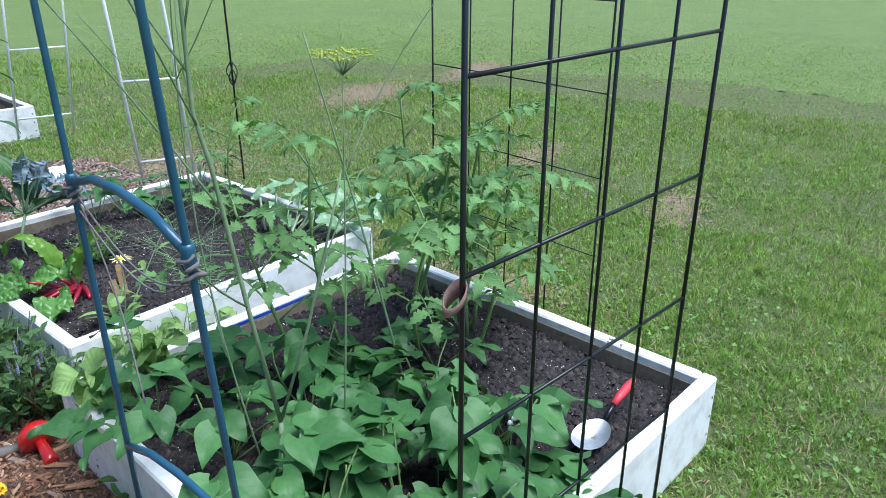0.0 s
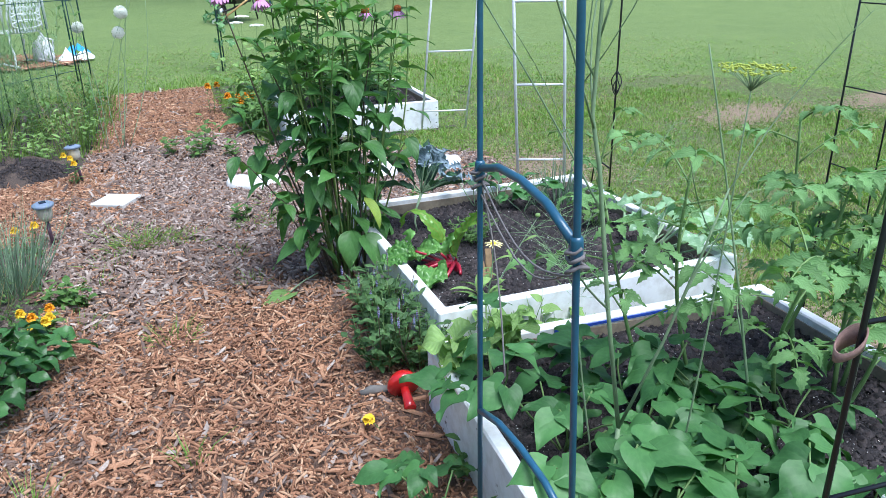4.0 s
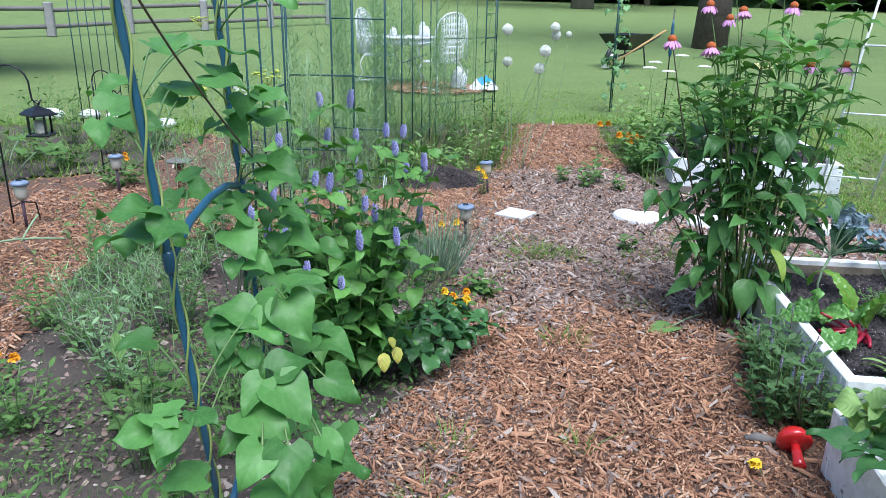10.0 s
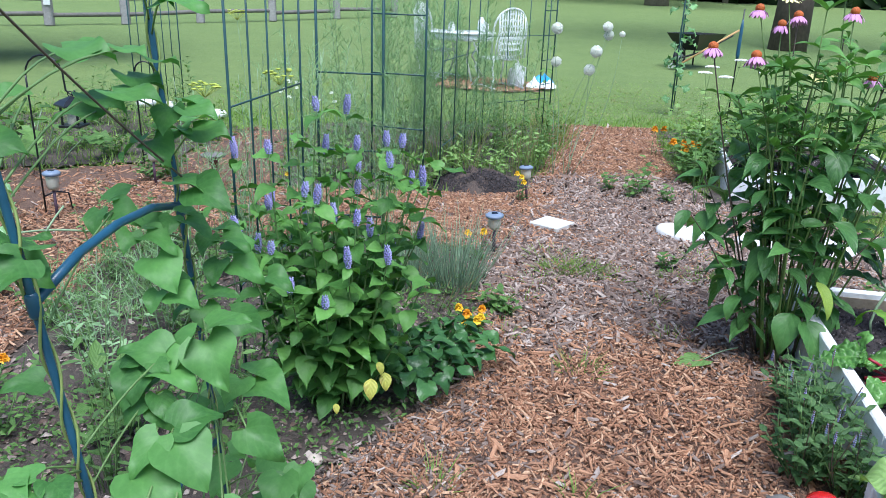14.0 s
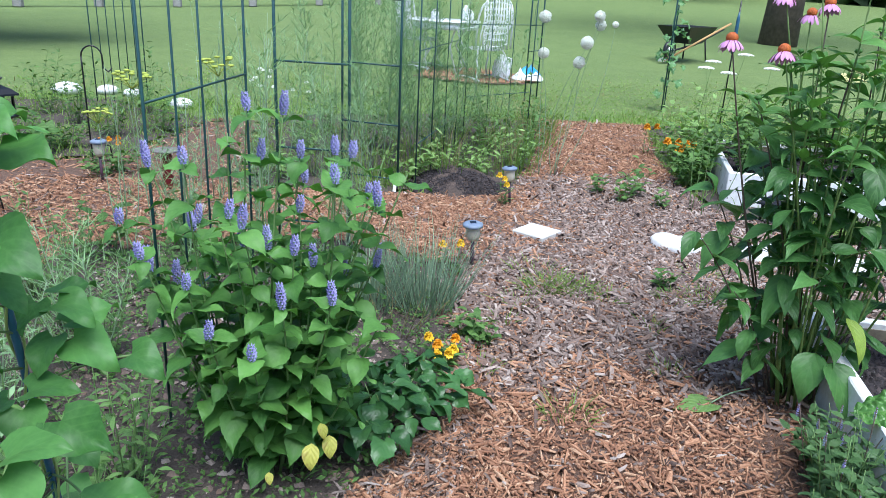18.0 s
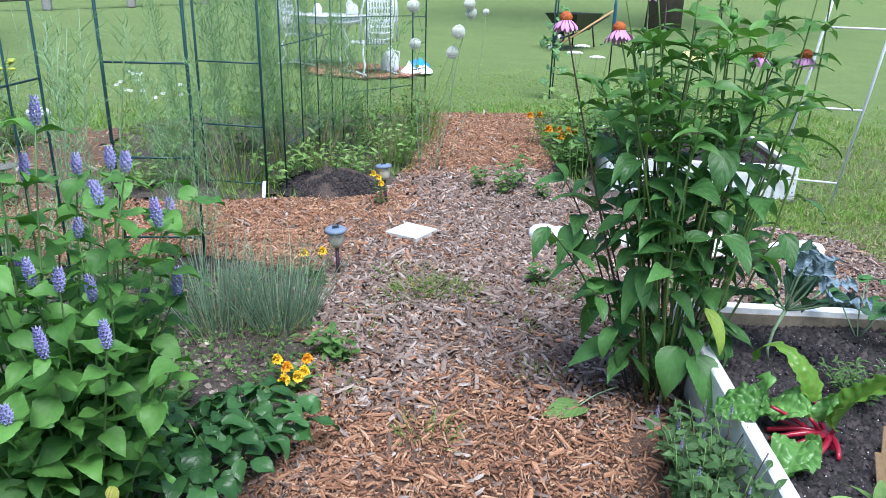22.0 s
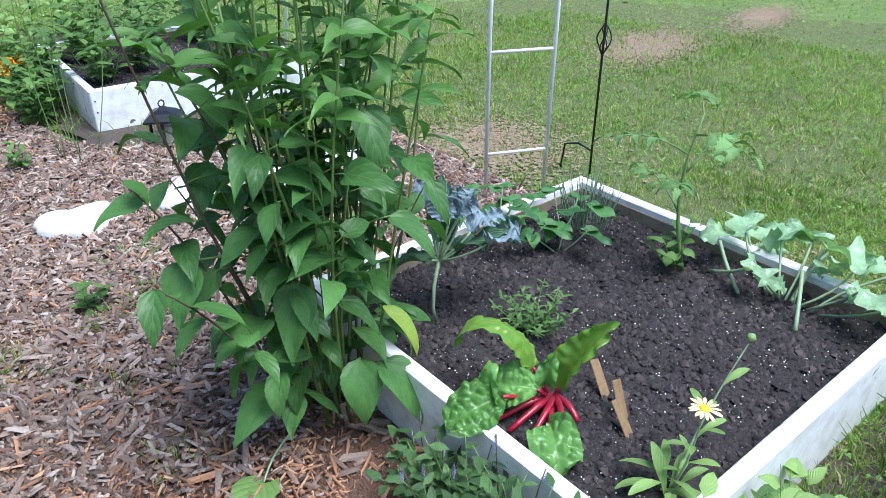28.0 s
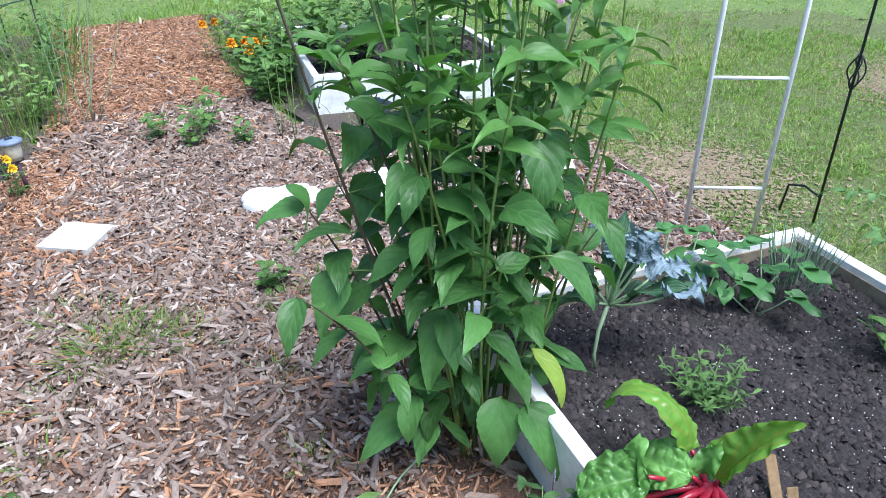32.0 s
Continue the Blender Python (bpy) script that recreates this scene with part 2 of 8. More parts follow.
M["screw"] = plain("dull_screw", (0.05, 0.05, 0.05), (0.12, 0.12, 0.12), 0.5, 80, 0.5)
M["red"] = plain("glossy_red_paint", (0.48, 0.012, 0.014), (0.6, 0.02, 0.02), 0.2, 20, 0, 0.02, 0.6)
M["pinkred"] = plain("red_rubber", (0.5, 0.03, 0.05), (0.65, 0.06, 0.08), 0.45, 40)
M["darkred"] = plain("dark_red_lacquer", (0.1, 0.01, 0.014), (0.2, 0.02, 0.025), 0.4, 40, 0, 0.1)
M["stone"] = plain("pale_cast_stone", (0.5, 0.49, 0.46), (0.68, 0.67, 0.64), 0.8, 60, 0, 0.3)
M["whitestone"] = plain("white_cast_stone", (0.7, 0.7, 0.69), (0.85, 0.85, 0.84), 0.7, 50, 0, 0.25)
M["pebble"] = plain("pale_pebble", (0.55, 0.45, 0.36), (0.72, 0.63, 0.54), 0.7, 60)
M["lampgrey"] = plain("grey_blue_plastic", (0.16, 0.21, 0.3), (0.24, 0.3, 0.4), 0.45, 50)
M["lampdark"] = plain("dark_lamp_stake", (0.05, 0.045, 0.045), (0.12, 0.05, 0.1), 0.5, 50)
M["solar"] = plain("solar_cell", (0.012, 0.016, 0.035), (0.02, 0.028, 0.06), 0.2, 50)
M["cream"] = plain("cream_lamp_glass", (0.5, 0.47, 0.38), (0.64, 0.61, 0.52), 0.3, 40)
gm, gnt, gb, _ = nodes_of("clear_glass")
gb.inputs["Base Color"].default_value = (0.95, 0.97, 0.96, 1)
gb.inputs["Roughness"].default_value = 0.04
gb.inputs["Transmission Weight"].default_value = 1.0
gb.inputs["IOR"].default_value = 1.2
M["glass"] = gm
M["jute"] = plain("pink_twine_tie", (0.17, 0.1, 0.085), (0.33, 0.21, 0.18), 0.9, 120, 0, 0.4)
M["greytie"] = plain("grey_twine", (0.13, 0.115, 0.12), (0.26, 0.24, 0.24), 0.9, 120, 0, 0.4)
M["labelwood"] = plain("weathered_plant_label", (0.14, 0.085, 0.04), (0.3, 0.2, 0.1), 0.8, 80, 0, 0.2)
M["fence"] = plain("grey_split_rail", (0.11, 0.105, 0.1), (0.23, 0.215, 0.2), 0.9, 20, 0, 0.4)
M["fencepost"] = plain("grey_post", (0.24, 0.23, 0.23), (0.4, 0.385, 0.38), 0.9, 20, 0, 0.4)
M["bark"] = plain("tree_bark", (0.055, 0.042, 0.036), (0.15, 0.115, 0.095), 0.95, 12, 0, 1.0)
M["palebark"] = plain("pale_bark", (0.16, 0.13, 0.11), (0.3, 0.25, 0.22), 0.95, 12, 0, 1.0)
M["handlewood"] = plain("varnished_handle", (0.42, 0.25, 0.1), (0.6, 0.38, 0.17), 0.5, 40)
M["tray"] = plain("black_tray", (0.01, 0.011, 0.013), (0.025, 0.026, 0.03), 0.4, 20)
M["plasticwhite"] = plain("white_plastic_bag", (0.75, 0.77, 0.8), (0.88, 0.89, 0.9), 0.4, 20, 0, 0.4)
M["plasticblue"] = plain("blue_plastic_bag", (0.03, 0.25, 0.62), (0.06, 0.4, 0.8), 0.4, 20, 0, 0.4)
M["conestem"] = plain("yellow_green_stalk", (0.1, 0.175, 0.04), (0.19, 0.28, 0.075), 0.55, 60)
M["stem"] = plain("green_stem", (0.1, 0.19, 0.05), (0.19, 0.3, 0.1), 0.55, 60)
M["vinestem"] = plain("yellow_green_vine_stem", (0.2, 0.28, 0.075), (0.32, 0.4, 0.13), 0.55, 60)
M["palestem"] = plain("pale_grey_green_stem", (0.19, 0.29, 0.16), (0.31, 0.42, 0.25), 0.55, 60)
M["dillstem"] = plain("grey_green_dill_stalk", (0.15, 0.235, 0.12), (0.25, 0.34, 0.19), 0.6, 60)
M["drystem"] = plain("dry_stalk", (0.42, 0.34, 0.2), (0.6, 0.5, 0.32), 0.8, 60)
M["brownstem"] = plain("purple_brown_stem", (0.07, 0.06, 0.04), (0.13, 0.085, 0.07), 0.6, 60)
M["redstem"] = plain("red_chard_stem", (0.24, 0.006, 0.022), (0.42, 0.018, 0.05), 0.3, 60, 0, 0.05, 0.2)
M["beanleaf"] = leafy("bean_leaf", (0.052, 0.165, 0.036), (0.125, 0.3, 0.075), (0.2, 0.38, 0.12), 0.45, 5, glow=0.26, veinamt=0.1, pucker=0.05)
M["darkbean"] = leafy("bush_bean_leaf", (0.036, 0.118, 0.034), (0.1, 0.245, 0.075), (0.14, 0.28, 0.1), 0.45, 5, veinamt=0.14, pucker=0.07)
M["coneleaf"] = leafy("coneflower_leaf", (0.05, 0.135, 0.036), (0.112, 0.262, 0.068), (0.16, 0.3, 0.1), 0.4, 4, glow=0.24, veinamt=0.3, pucker=0.2)
M["conetop"] = leafy("young_coneflower_leaf", (0.066, 0.17, 0.038), (0.145, 0.31, 0.075), (0.16, 0.3, 0.09), 0.42, 4, glow=0.26, veinamt=0.2, pucker=0.12)
M["agasleaf"] = leafy("hyssop_leaf", (0.055, 0.165, 0.032), (0.14, 0.31, 0.066), (0.17, 0.32, 0.1), 0.5, 6, veinamt=0.12, pucker=0.06)
M["straw"] = leafy("strawberry_leaf", (0.032, 0.1, 0.03), (0.075, 0.185, 0.055), (0.12, 0.24, 0.09), 0.3, 6, pucker=0.1, veinamt=0.1)
M["yellowleaf"] = leafy("yellowing_leaf", (0.36, 0.38, 0.06), (0.52, 0.5, 0.1), (0.5, 0.5, 0.1), 0.5, 4, (0.25, 0.15, 0.05), veinamt=0.15)
M["limeleaf"] = leafy("yellow_green_leaf", (0.2, 0.32, 0.04), (0.34, 0.46, 0.08), (0.35, 0.45, 0.1), 0.45, 6)
M["chardyoung"] = leafy("young_chard_leaf", (0.085, 0.2, 0.022), (0.15, 0.31, 0.045), (0.4, 0.16, 0.06), 0.22, 4, glow=0.26, veinamt=0.22, pucker=0.1)
M["chard"] = leafy("chard_leaf", (0.09, 0.23, 0.05), (0.165, 0.355, 0.09), (0.26, 0.4, 0.13), 0.2, 5, glow=0.18, veinamt=0.2, pucker=0.1)
M["kale"] = leafy("kale_leaf", (0.12, 0.185, 0.235), (0.27, 0.355, 0.43), (0.45, 0.53, 0.6), 0.6, 8, glow=0.12, veinamt=0.3, pucker=0.3)
M["kaledark"] = leafy("dark_kale_leaf", (0.02, 0.065, 0.035), (0.05, 0.12, 0.06), (0.2, 0.3, 0.2), 0.5, 8, glow=0.15)
M["squashpale"] = leafy("pale_squash_leaf", (0.19, 0.36, 0.17), (0.34, 0.54, 0.32), (0.48, 0.62, 0.44), 0.5, 4, (0.48, 0.62, 0.46), glow=0.25, veinamt=0.25, pucker=0.12)
M["squash"] = leafy("squash_leaf", (0.11, 0.255, 0.085), (0.22, 0.42, 0.165), (0.36, 0.52, 0.3), 0.55, 4, (0.33, 0.49, 0.3), glow=0.25, veinamt=0.25, pucker=0.15)
M["tomleaf"] = leafy("tomato_leaf", (0.09, 0.2, 0.055), (0.185, 0.35, 0.12), (0.2, 0.34, 0.13), 0.5, 6, veinamt=0.2)
M["herb"] = leafy("herb_leaf", (0.06, 0.14, 0.04), (0.14, 0.26, 0.07), (0.2, 0.32, 0.12), 0.5, 6)
M["basil"] = leafy("basil_leaf", (0.035, 0.09, 0.03), (0.1, 0.195, 0.065), (0.11, 0.19, 0.08), 0.45, 5)
M["palherb"] = leafy("pale_herb_leaf", (0.16, 0.3, 0.07), (0.27, 0.42, 0.13), (0.3, 0.42, 0.2), 0.5, 6)
M["weed"] = leafy("weed_leaf", (0.055, 0.14, 0.03), (0.14, 0.26, 0.065), (0.2, 0.32, 0.1), 0.55, 5)
M["chive"] = leafy("chive_blade", (0.17, 0.28, 0.18), (0.32, 0.45, 0.3), (0.15, 0.25, 0.15), 0.5, 1, glow=0.2, veinamt=0.0)
M["grass"] = leafy("grass_blade", (0.085, 0.17, 0.03), (0.33, 0.5, 0.12), (0.15, 0.25, 0.06), 0.45, 1, glow=0.42, veinamt=0.0, pucker=0.0, patchy=(0.43, 0.51, 0.18))
M["clover"] = leafy("clover_leaf", (0.08, 0.19, 0.035), (0.2, 0.37, 0.09), (0.25, 0.4, 0.18), 0.5, 2, glow=0.25, veinamt=0.2, pucker=0.0)
M["drygrass"] = leafy("dry_grass_blade", (0.3, 0.26, 0.12), (0.42, 0.37, 0.2), (0.4, 0.36, 0.2), 0.7, 1, glow=0.2, veinamt=0.0, pucker=0.0)
M["dill"] = leafy("dill_thread", (0.16, 0.3, 0.14), (0.31, 0.47, 0.24), (0.16, 0.27, 0.14), 0.6, 1, glow=0.25, veinamt=0.0, pucker=0.0)
M["dillyellow"] = plain("dill_umbel", (0.34, 0.42, 0.05), (0.5, 0.56, 0.1), 0.7, 80)
# the deep shade of the woods is put into this leaf colour
M["woods"] = leafy("shaded_woodland_leaf", (0.014, 0.035, 0.01), (0.035, 0.07, 0.018), (0.03, 0.06, 0.02), 0.6, 1, glow=0.2, veinamt=0.0)
M["treeleaf"] = leafy("tree_leaf", (0.03, 0.075, 0.015), (0.07, 0.15, 0.03), (0.08, 0.15, 0.04), 0.5, 3, glow=0.3)
M["violet"] = plain("violet_floret", (0.27, 0.25, 0.55), (0.52, 0.49, 0.83), 0.75, 120, 0, 0.3)
M["pinkpetal"] = plain("pink_petal", (0.5, 0.19, 0.45), (0.7, 0.4, 0.66), 0.6, 80)
M["conedisc"] = plain("orange_brown_cone", (0.3, 0.05, 0.01), (0.6, 0.16, 0.025), 0.7, 200, 0, 0.8)
M["orange"] = plain("orange_petal", (0.82, 0.32, 0.005), (0.9, 0.45, 0.01), 0.6, 90)
M["yellow"] = plain("yellow_petal", (0.85, 0.5, 0.01), (0.9, 0.68, 0.03), 0.6, 90)
M["palepetal"] = plain("pale_yellow_petal", (0.8, 0.72, 0.28), (0.88, 0.82, 0.42), 0.6, 90)
M["whitepetal"] = plain("white_petal", (0.8, 0.84, 0.72), (0.88, 0.9, 0.82), 0.7, 120, 0, 0.5)


# ---- geometry kit ----
class Mesh:
    """Collects vertices, faces and leaf coordinates for one mesh."""

    def __init__(self):
        self.v, self.f, self.uv, self.n = [], [], [], 0

    def add(self, v, f, uv=None):
        self.v.append(np.asarray(v, float))
        self.f += [tuple(i + self.n for i in q) for q in f]
        self.uv.append(np.zeros((len(v), 2)) if uv is None else np.asarray(uv, float))
        self.n += len(v)
        return self

    def data(self, name, mat, smooth=True):
        me = bpy.data.meshes.new(name)
        v, uv = np.concatenate(self.v), np.concatenate(self.uv)
        me.from_pydata(v.tolist(), [], self.f)
        lay = me.uv_layers.new(name="UVMap")
        idx = np.empty(len(me.loops), dtype=np.int32)
        me.loops.foreach_get("vertex_index", idx)
        lay.data.foreach_set("uv", uv[idx].astype(np.float32).ravel())
        me.materials.append(mat)
        if smooth:
            me.polygons.foreach_set("use_smooth", np.ones(len(me.polygons), dtype=bool))
        return me


def part(name, mesh, material, parent=None, label="", smooth=True, at=None):
    ob = new(name, mesh.data(name, material, smooth) if isinstance(mesh, Mesh) else mesh)
    ob.parent = parent
    if at is not None:
        ob.matrix_basis = at
    if label:
        ob["label"] = label
    return ob


def thing(name, label, category, at=(0, 0, 0), group="", kind="", turn=0.0):
    ob = new(name)
    ob.matrix_basis = pose(*at, 0, 0, turn)
    return tagged(ob, label, category, group, kind)


def tube(pts, rad, sides=6, caps=True):
    pts = [Vector(p) for p in pts]
    n = len(pts)
    rads = [rad] * n if isinstance(rad, (int, float)) else list(np.interp(np.linspace(0, 1, n), np.linspace(0, 1, len(rad)), rad))
    v, f = [], []
    side = None
    for i, p in enumerate(pts):
        d = (pts[min(i + 1, n - 1)] - pts[max(i - 1, 0)]).normalized()
        if side is None:
            side = d.orthogonal().normalized()
        side = (side - d * side.dot(d)).normalized()
        up = d.cross(side)
        for k in range(sides):
            a = 2 * math.pi * k / sides
            v.append(p + (side * math.cos(a) + up * math.sin(a)) * rads[i])
    for i in range(n - 1):
        for k in range(sides):
            a, b = i * sides + k, i * sides + (k + 1) % sides
            f.append((a, b, b + sides, a + sides))
    if caps:
        f.append(tuple(range(sides))[::-1])
        f.append(tuple(range((n - 1) * sides, n * sides)))
    return [tuple(q) for q in v], f


def tubes(paths, rad, sides=6):
    m = Mesh()
    for p in paths:
        m.add(*tube(p, rad, sides))
    return m


def box(sx, sy, sz, bev=0.004, at=(0, 0, 0)):
    """A box with bevelled edges, standing on z = at[2]."""
    bm = bmesh.new()
    bmesh.ops.create_cube(bm, size=1)
    bmesh.ops.scale(bm, vec=(sx, sy, sz), verts=bm.verts)
    if bev:
        bmesh.ops.bevel(bm, geom=bm.edges[:], offset=bev, segments=1, affect="EDGES")
    bmesh.ops.translate(bm, vec=(at[0], at[1], at[2] + sz / 2), verts=bm.verts)
    bm.verts.index_update()
    v, f = [tuple(q.co) for q in bm.verts], [tuple(w.index for w in q.verts) for q in bm.faces]
    bm.free()
    return v, f


def lathe(profile, sides=16, at=(0, 0, 0)):
    """A turned shape from (radius, height) pairs."""
    v, f = [], []
    for r, z in profile:
        for k in range(sides):
            a = 2 * math.pi * k / sides
            v.append((at[0] + r * math.cos(a), at[1] + r * math.sin(a), at[2] + z))
    for i in range(len(profile) - 1):
        for k in range(sides):
            a, b = i * sides + k, i * sides + (k + 1) % sides
            f.append((a, b, b + sides, a + sides))
    f.append(tuple(range(sides))[::-1])
    f.append(tuple(range((len(profile) - 1) * sides, len(profile) * sides)))
    return v, f


SHAPES = {
    "ovate": lambda v: math.sin(math.pi * min(1, v) ** 0.72) ** 0.9,
    "taper": lambda v: math.sin(math.pi * min(1, v) ** 0.6) ** 0.85 * (1 - v) ** 0.3 * 1.14 if v < 1 else 0.0,
    "lance": lambda v: math.sin(math.pi * v ** 0.85),
    "heart": lambda v: (0.62 + 0.55 * math.sin(min(1, v * 3.4) * math.pi / 2)) * (1 - v ** 1.25) ** 0.95 if v > 0.02 else 0.45,
    "round": lambda v: math.sqrt(max(0, 1 - (2 * v - 1) ** 2)) ** 0.8,
    "spoon": lambda v: 0.28 + 0.72 * math.sin(math.pi * min(1, v) ** 1.6) if v < 0.97 else 0.25,
    "lobed": lambda v: (0.75 + 0.25 * math.cos(v * 19)) * math.sqrt(max(0.0, 1 - (2 * v - 1) ** 2)) ** 0.55,
    "blade": lambda v: 1 - v ** 2,
}


def leaf(shape, length, width, droop=0.5, fold=0.25, wave=0.1, rows=7, cols=2, seed=0, tooth=0.0, curl=0.0, blister=0.0, ruffle=0.0, waves=22):
    """One leaf from the origin along +Y with its face up: midrib fold, droop, waves and teeth."""
    rnd = random.Random(seed)
    w = SHAPES[shape]
    ph = rnd.uniform(0, 6)
    v, uv, f = [], [], []
    y, z, ang = 0.0, 0.0, droop * 0.3
    for i in range(rows + 1):
        s = i / rows
        half = width / 2 * max(0.02, w(s)) * (1 + tooth * (1 if i % 2 else -1))
        for j in range(-cols, cols + 1):
            q = j / cols
            back = -0.16 * length * abs(q) ** 1.5 * max(0, 1 - 4 * s) if shape in ("heart", "lobed") else 0
            lift = abs(q) * half * fold + wave * width * 0.5 * math.sin(7 * s + ph + (2 if j < 0 else 0)) * abs(q) - curl * half * q * q
            puff = noise.voronoi(Vector((q * half * 50 + 3 * ph, s * length * 50, ph)))[0] if blister else (0, 0)
            lift += blister * min(1.0, 1.5 * (puff[1] - puff[0])) ** 0.7 * min(1.0, 3 * abs(q)) + ruffle * (0.6 + 0.4 * math.sin(5 * s + 2 * ph)) * math.sin(waves * s + 1.5 * math.sin(4 * s) + ph + (1.3 if j < 0 else 0)) * abs(q) ** 2.5
            v.append((q * half, y + back, z + lift))
            uv.append((q, s))
        ang -= droop / rows * (0.6 + 1.2 * s)
        y += length / rows * math.cos(ang)
        z += length / rows * math.sin(ang)
    c = 2 * cols + 1
    for i in range(rows):
        for j in range(c - 1):
            a = i * c + j
            f.append((a, a + 1, a + c + 1, a + c))
    return v, f, uv


def leaf_set(name, mat, n, shape, length, width, **kw):
    out = []
    for i in range(n):
        m = Mesh()
        k = dict(kw)
        k["droop"] = kw.get("droop", 0.5) * random.uniform(0.5, 1.5)
        k["wave"] = kw.get("wave", 0.1) * random.uniform(0.5, 1.6)
        k["seed"] = i
        m.add(*leaf(shape, length, width * random.uniform(0.88, 1.12), **k))
        out.append(m.data(name, M[mat]))
    return out


def facing(p, d, up=(0, 0, 1), size=1.0, spin=0.0):
    """The pose of a leaf at p that points along d."""
    y = Vector(d).normalized()
    x = y.cross(Vector(up))
    x = x.normalized() if x.length > 1e-4 else Vector((1, 0, 0))
    z = x.cross(y)
    m = Matrix((x, y, z)).transposed().to_4x4()
    return Matrix.Translation(p) @ m @ Matrix.Rotation(spin, 4, "Y") @ Matrix.Diagonal((size, size, size, 1))


def put_leaf(parent, meshes, p, d, size=1.0, spin=0.0, name="leaf"):
    ob = new(name, random.choice(meshes))
    ob.parent = parent
    ob.matrix_basis = facing(p, d, size=size, spin=spin)
    return ob


def bent(a, b, sag=0.05, n=7, side=None):
    a, b = Vector(a), Vector(b)
    s = Vector((random.uniform(-1, 1), random.uniform(-1, 1), 0)) if side is None else Vector(side)
    L = (b - a).length
    return [a.lerp(b, i / n) + s * sag * L * math.sin(math.pi * i / n) for i in range(n + 1)]


def along(pts, t):
    x = t * (len(pts) - 1)
    i = min(int(x), len(pts) - 2)
    return pts[i].lerp(pts[i + 1], x - i), (pts[i + 1] - pts[i]).normalized()


def around(a, tilt):
    return Vector((math.cos(a) * math.cos(tilt), math.sin(a) * math.cos(tilt), math.sin(tilt)))


def bulk(name, base_v, base_f, mats4, material, label="", category="", uv=None, kind="stuff", smooth=False):
    """Many copies of one small piece, joined in one mesh; mats4 is an array of n 3x4 transforms."""
    base = np.asarray(base_v, float)
    n, k = len(mats4), len(base)
    v = np.einsum("nij,kj->nki", mats4[:, :, :3], base) + mats4[:, None, :, 3]
    me = bpy.data.meshes.new(name)
    me.vertices.add(n * k)
    me.vertices.foreach_set("co", v.astype(np.float32).ravel())
    lens = np.array([len(q) for q in base_f])
    flat = np.concatenate([np.array(q) for q in base_f])
    loops = (flat[None, :] + (np.arange(n) * k)[:, None]).ravel()
    me.loops.add(len(loops))
    me.loops.foreach_set("vertex_index", loops.astype(np.int32))
    me.polygons.add(n * len(lens))
    starts = (np.concatenate([[0], np.cumsum(lens)[:-1]])[None, :] + (np.arange(n) * len(flat))[:, None]).ravel()
    me.polygons.foreach_set("loop_start", starts.astype(np.int32))
    if uv is not None:
        lay = me.uv_layers.new(name="UVMap")
        u = np.tile(np.asarray(uv, float)[flat], (n, 1))
        lay.data.foreach_set("uv", u.astype(np.float32).ravel())
    me.materials.append(material)
    me.update()
    me.validate()
    if smooth:
        me.polygons.foreach_set("use_smooth", np.ones(len(me.polygons), dtype=bool))
    ob = new(name, me)
    return tagged(ob, label, category, "", kind)


def spins(n, yaw, pitch, roll, pos, scale):
    """n transforms from arrays of turns, places and scales."""
    cy, sy, cp, sp, cr, sr = np.cos(yaw), np.sin(yaw), np.cos(pitch), np.sin(pitch), np.cos(roll), np.sin(roll)
    Rz = np.zeros((n, 3, 3))
    Rz[:, 0, 0], Rz[:, 0, 1], Rz[:, 1, 0], Rz[:, 1, 1], Rz[:, 2, 2] = cy, -sy, sy, cy, 1
    Rx = np.zeros((n, 3, 3))
    Rx[:, 1, 1], Rx[:, 1, 2], Rx[:, 2, 1], Rx[:, 2, 2], Rx[:, 0, 0] = cp, -sp, sp, cp, 1
    Ry = np.zeros((n, 3, 3))
    Ry[:, 0, 0], Ry[:, 0, 2], Ry[:, 2, 0], Ry[:, 2, 2], Ry[:, 1, 1] = cr, sr, -sr, cr, 1
    R = Rz @ Rx @ Ry
    out = np.zeros((n, 3, 4))
    out[:, :, :3] = R * scale[:, None, :]
    out[:, :, 3] = pos
    return out


rng = np.random.default_rng(4)


# ---- ground ----
def rise(x, y):
    """Height of the ground: level in the garden, rising to the woods and higher on the fence side."""
    x, y = np.asarray(x, float), np.asarray(y, float)
    d = np.maximum(0.0, y - 8.6)
    return 0.038 * d * d / (d + 1.5) + 0.1 * np.maximum(0.0, 3.0 - x) * np.clip((y - 22) / 20, 0, 1)


def sheet(name, xs, ys, z, material, wob=0.0):
    X, Y = np.meshgrid(xs, ys)
    Z = rise(X, Y) + z + wob * (np.sin(X * 3.1 + Y * 1.7) + np.sin(X * 1.3 - Y * 2.9) + np.sin(X * 7.3) * np.sin(Y * 6.1)) / 3
    nx, ny = len(xs), len(ys)
    f = [(j * nx + i, j * nx + i + 1, (j + 1) * nx + i + 1, (j + 1) * nx + i) for j in range(ny - 1) for i in range(nx - 1)]
    m = Mesh().add(np.stack([X.ravel(), Y.ravel(), Z.ravel()], 1), f)
    return part(name, m, material)


gx = np.concatenate([[-900, -300, -120, -90, -70, -55, -45, -36, -30, -25, -20], np.linspace(-16, 16, 65), [20, 30, 60, 120, 300, 900]])
gy = np.concatenate([[-900, -300, -100, -40, -15], np.linspace(-6, 26, 65), [28, 31, 35, 40, 45, 50, 60, 80, 120]])
tagged(sheet("ground", gx, gy, -0.02, M["lawn"], 0.012), "mown green lawn rising gently to the woods", "lawn", "", "structure")


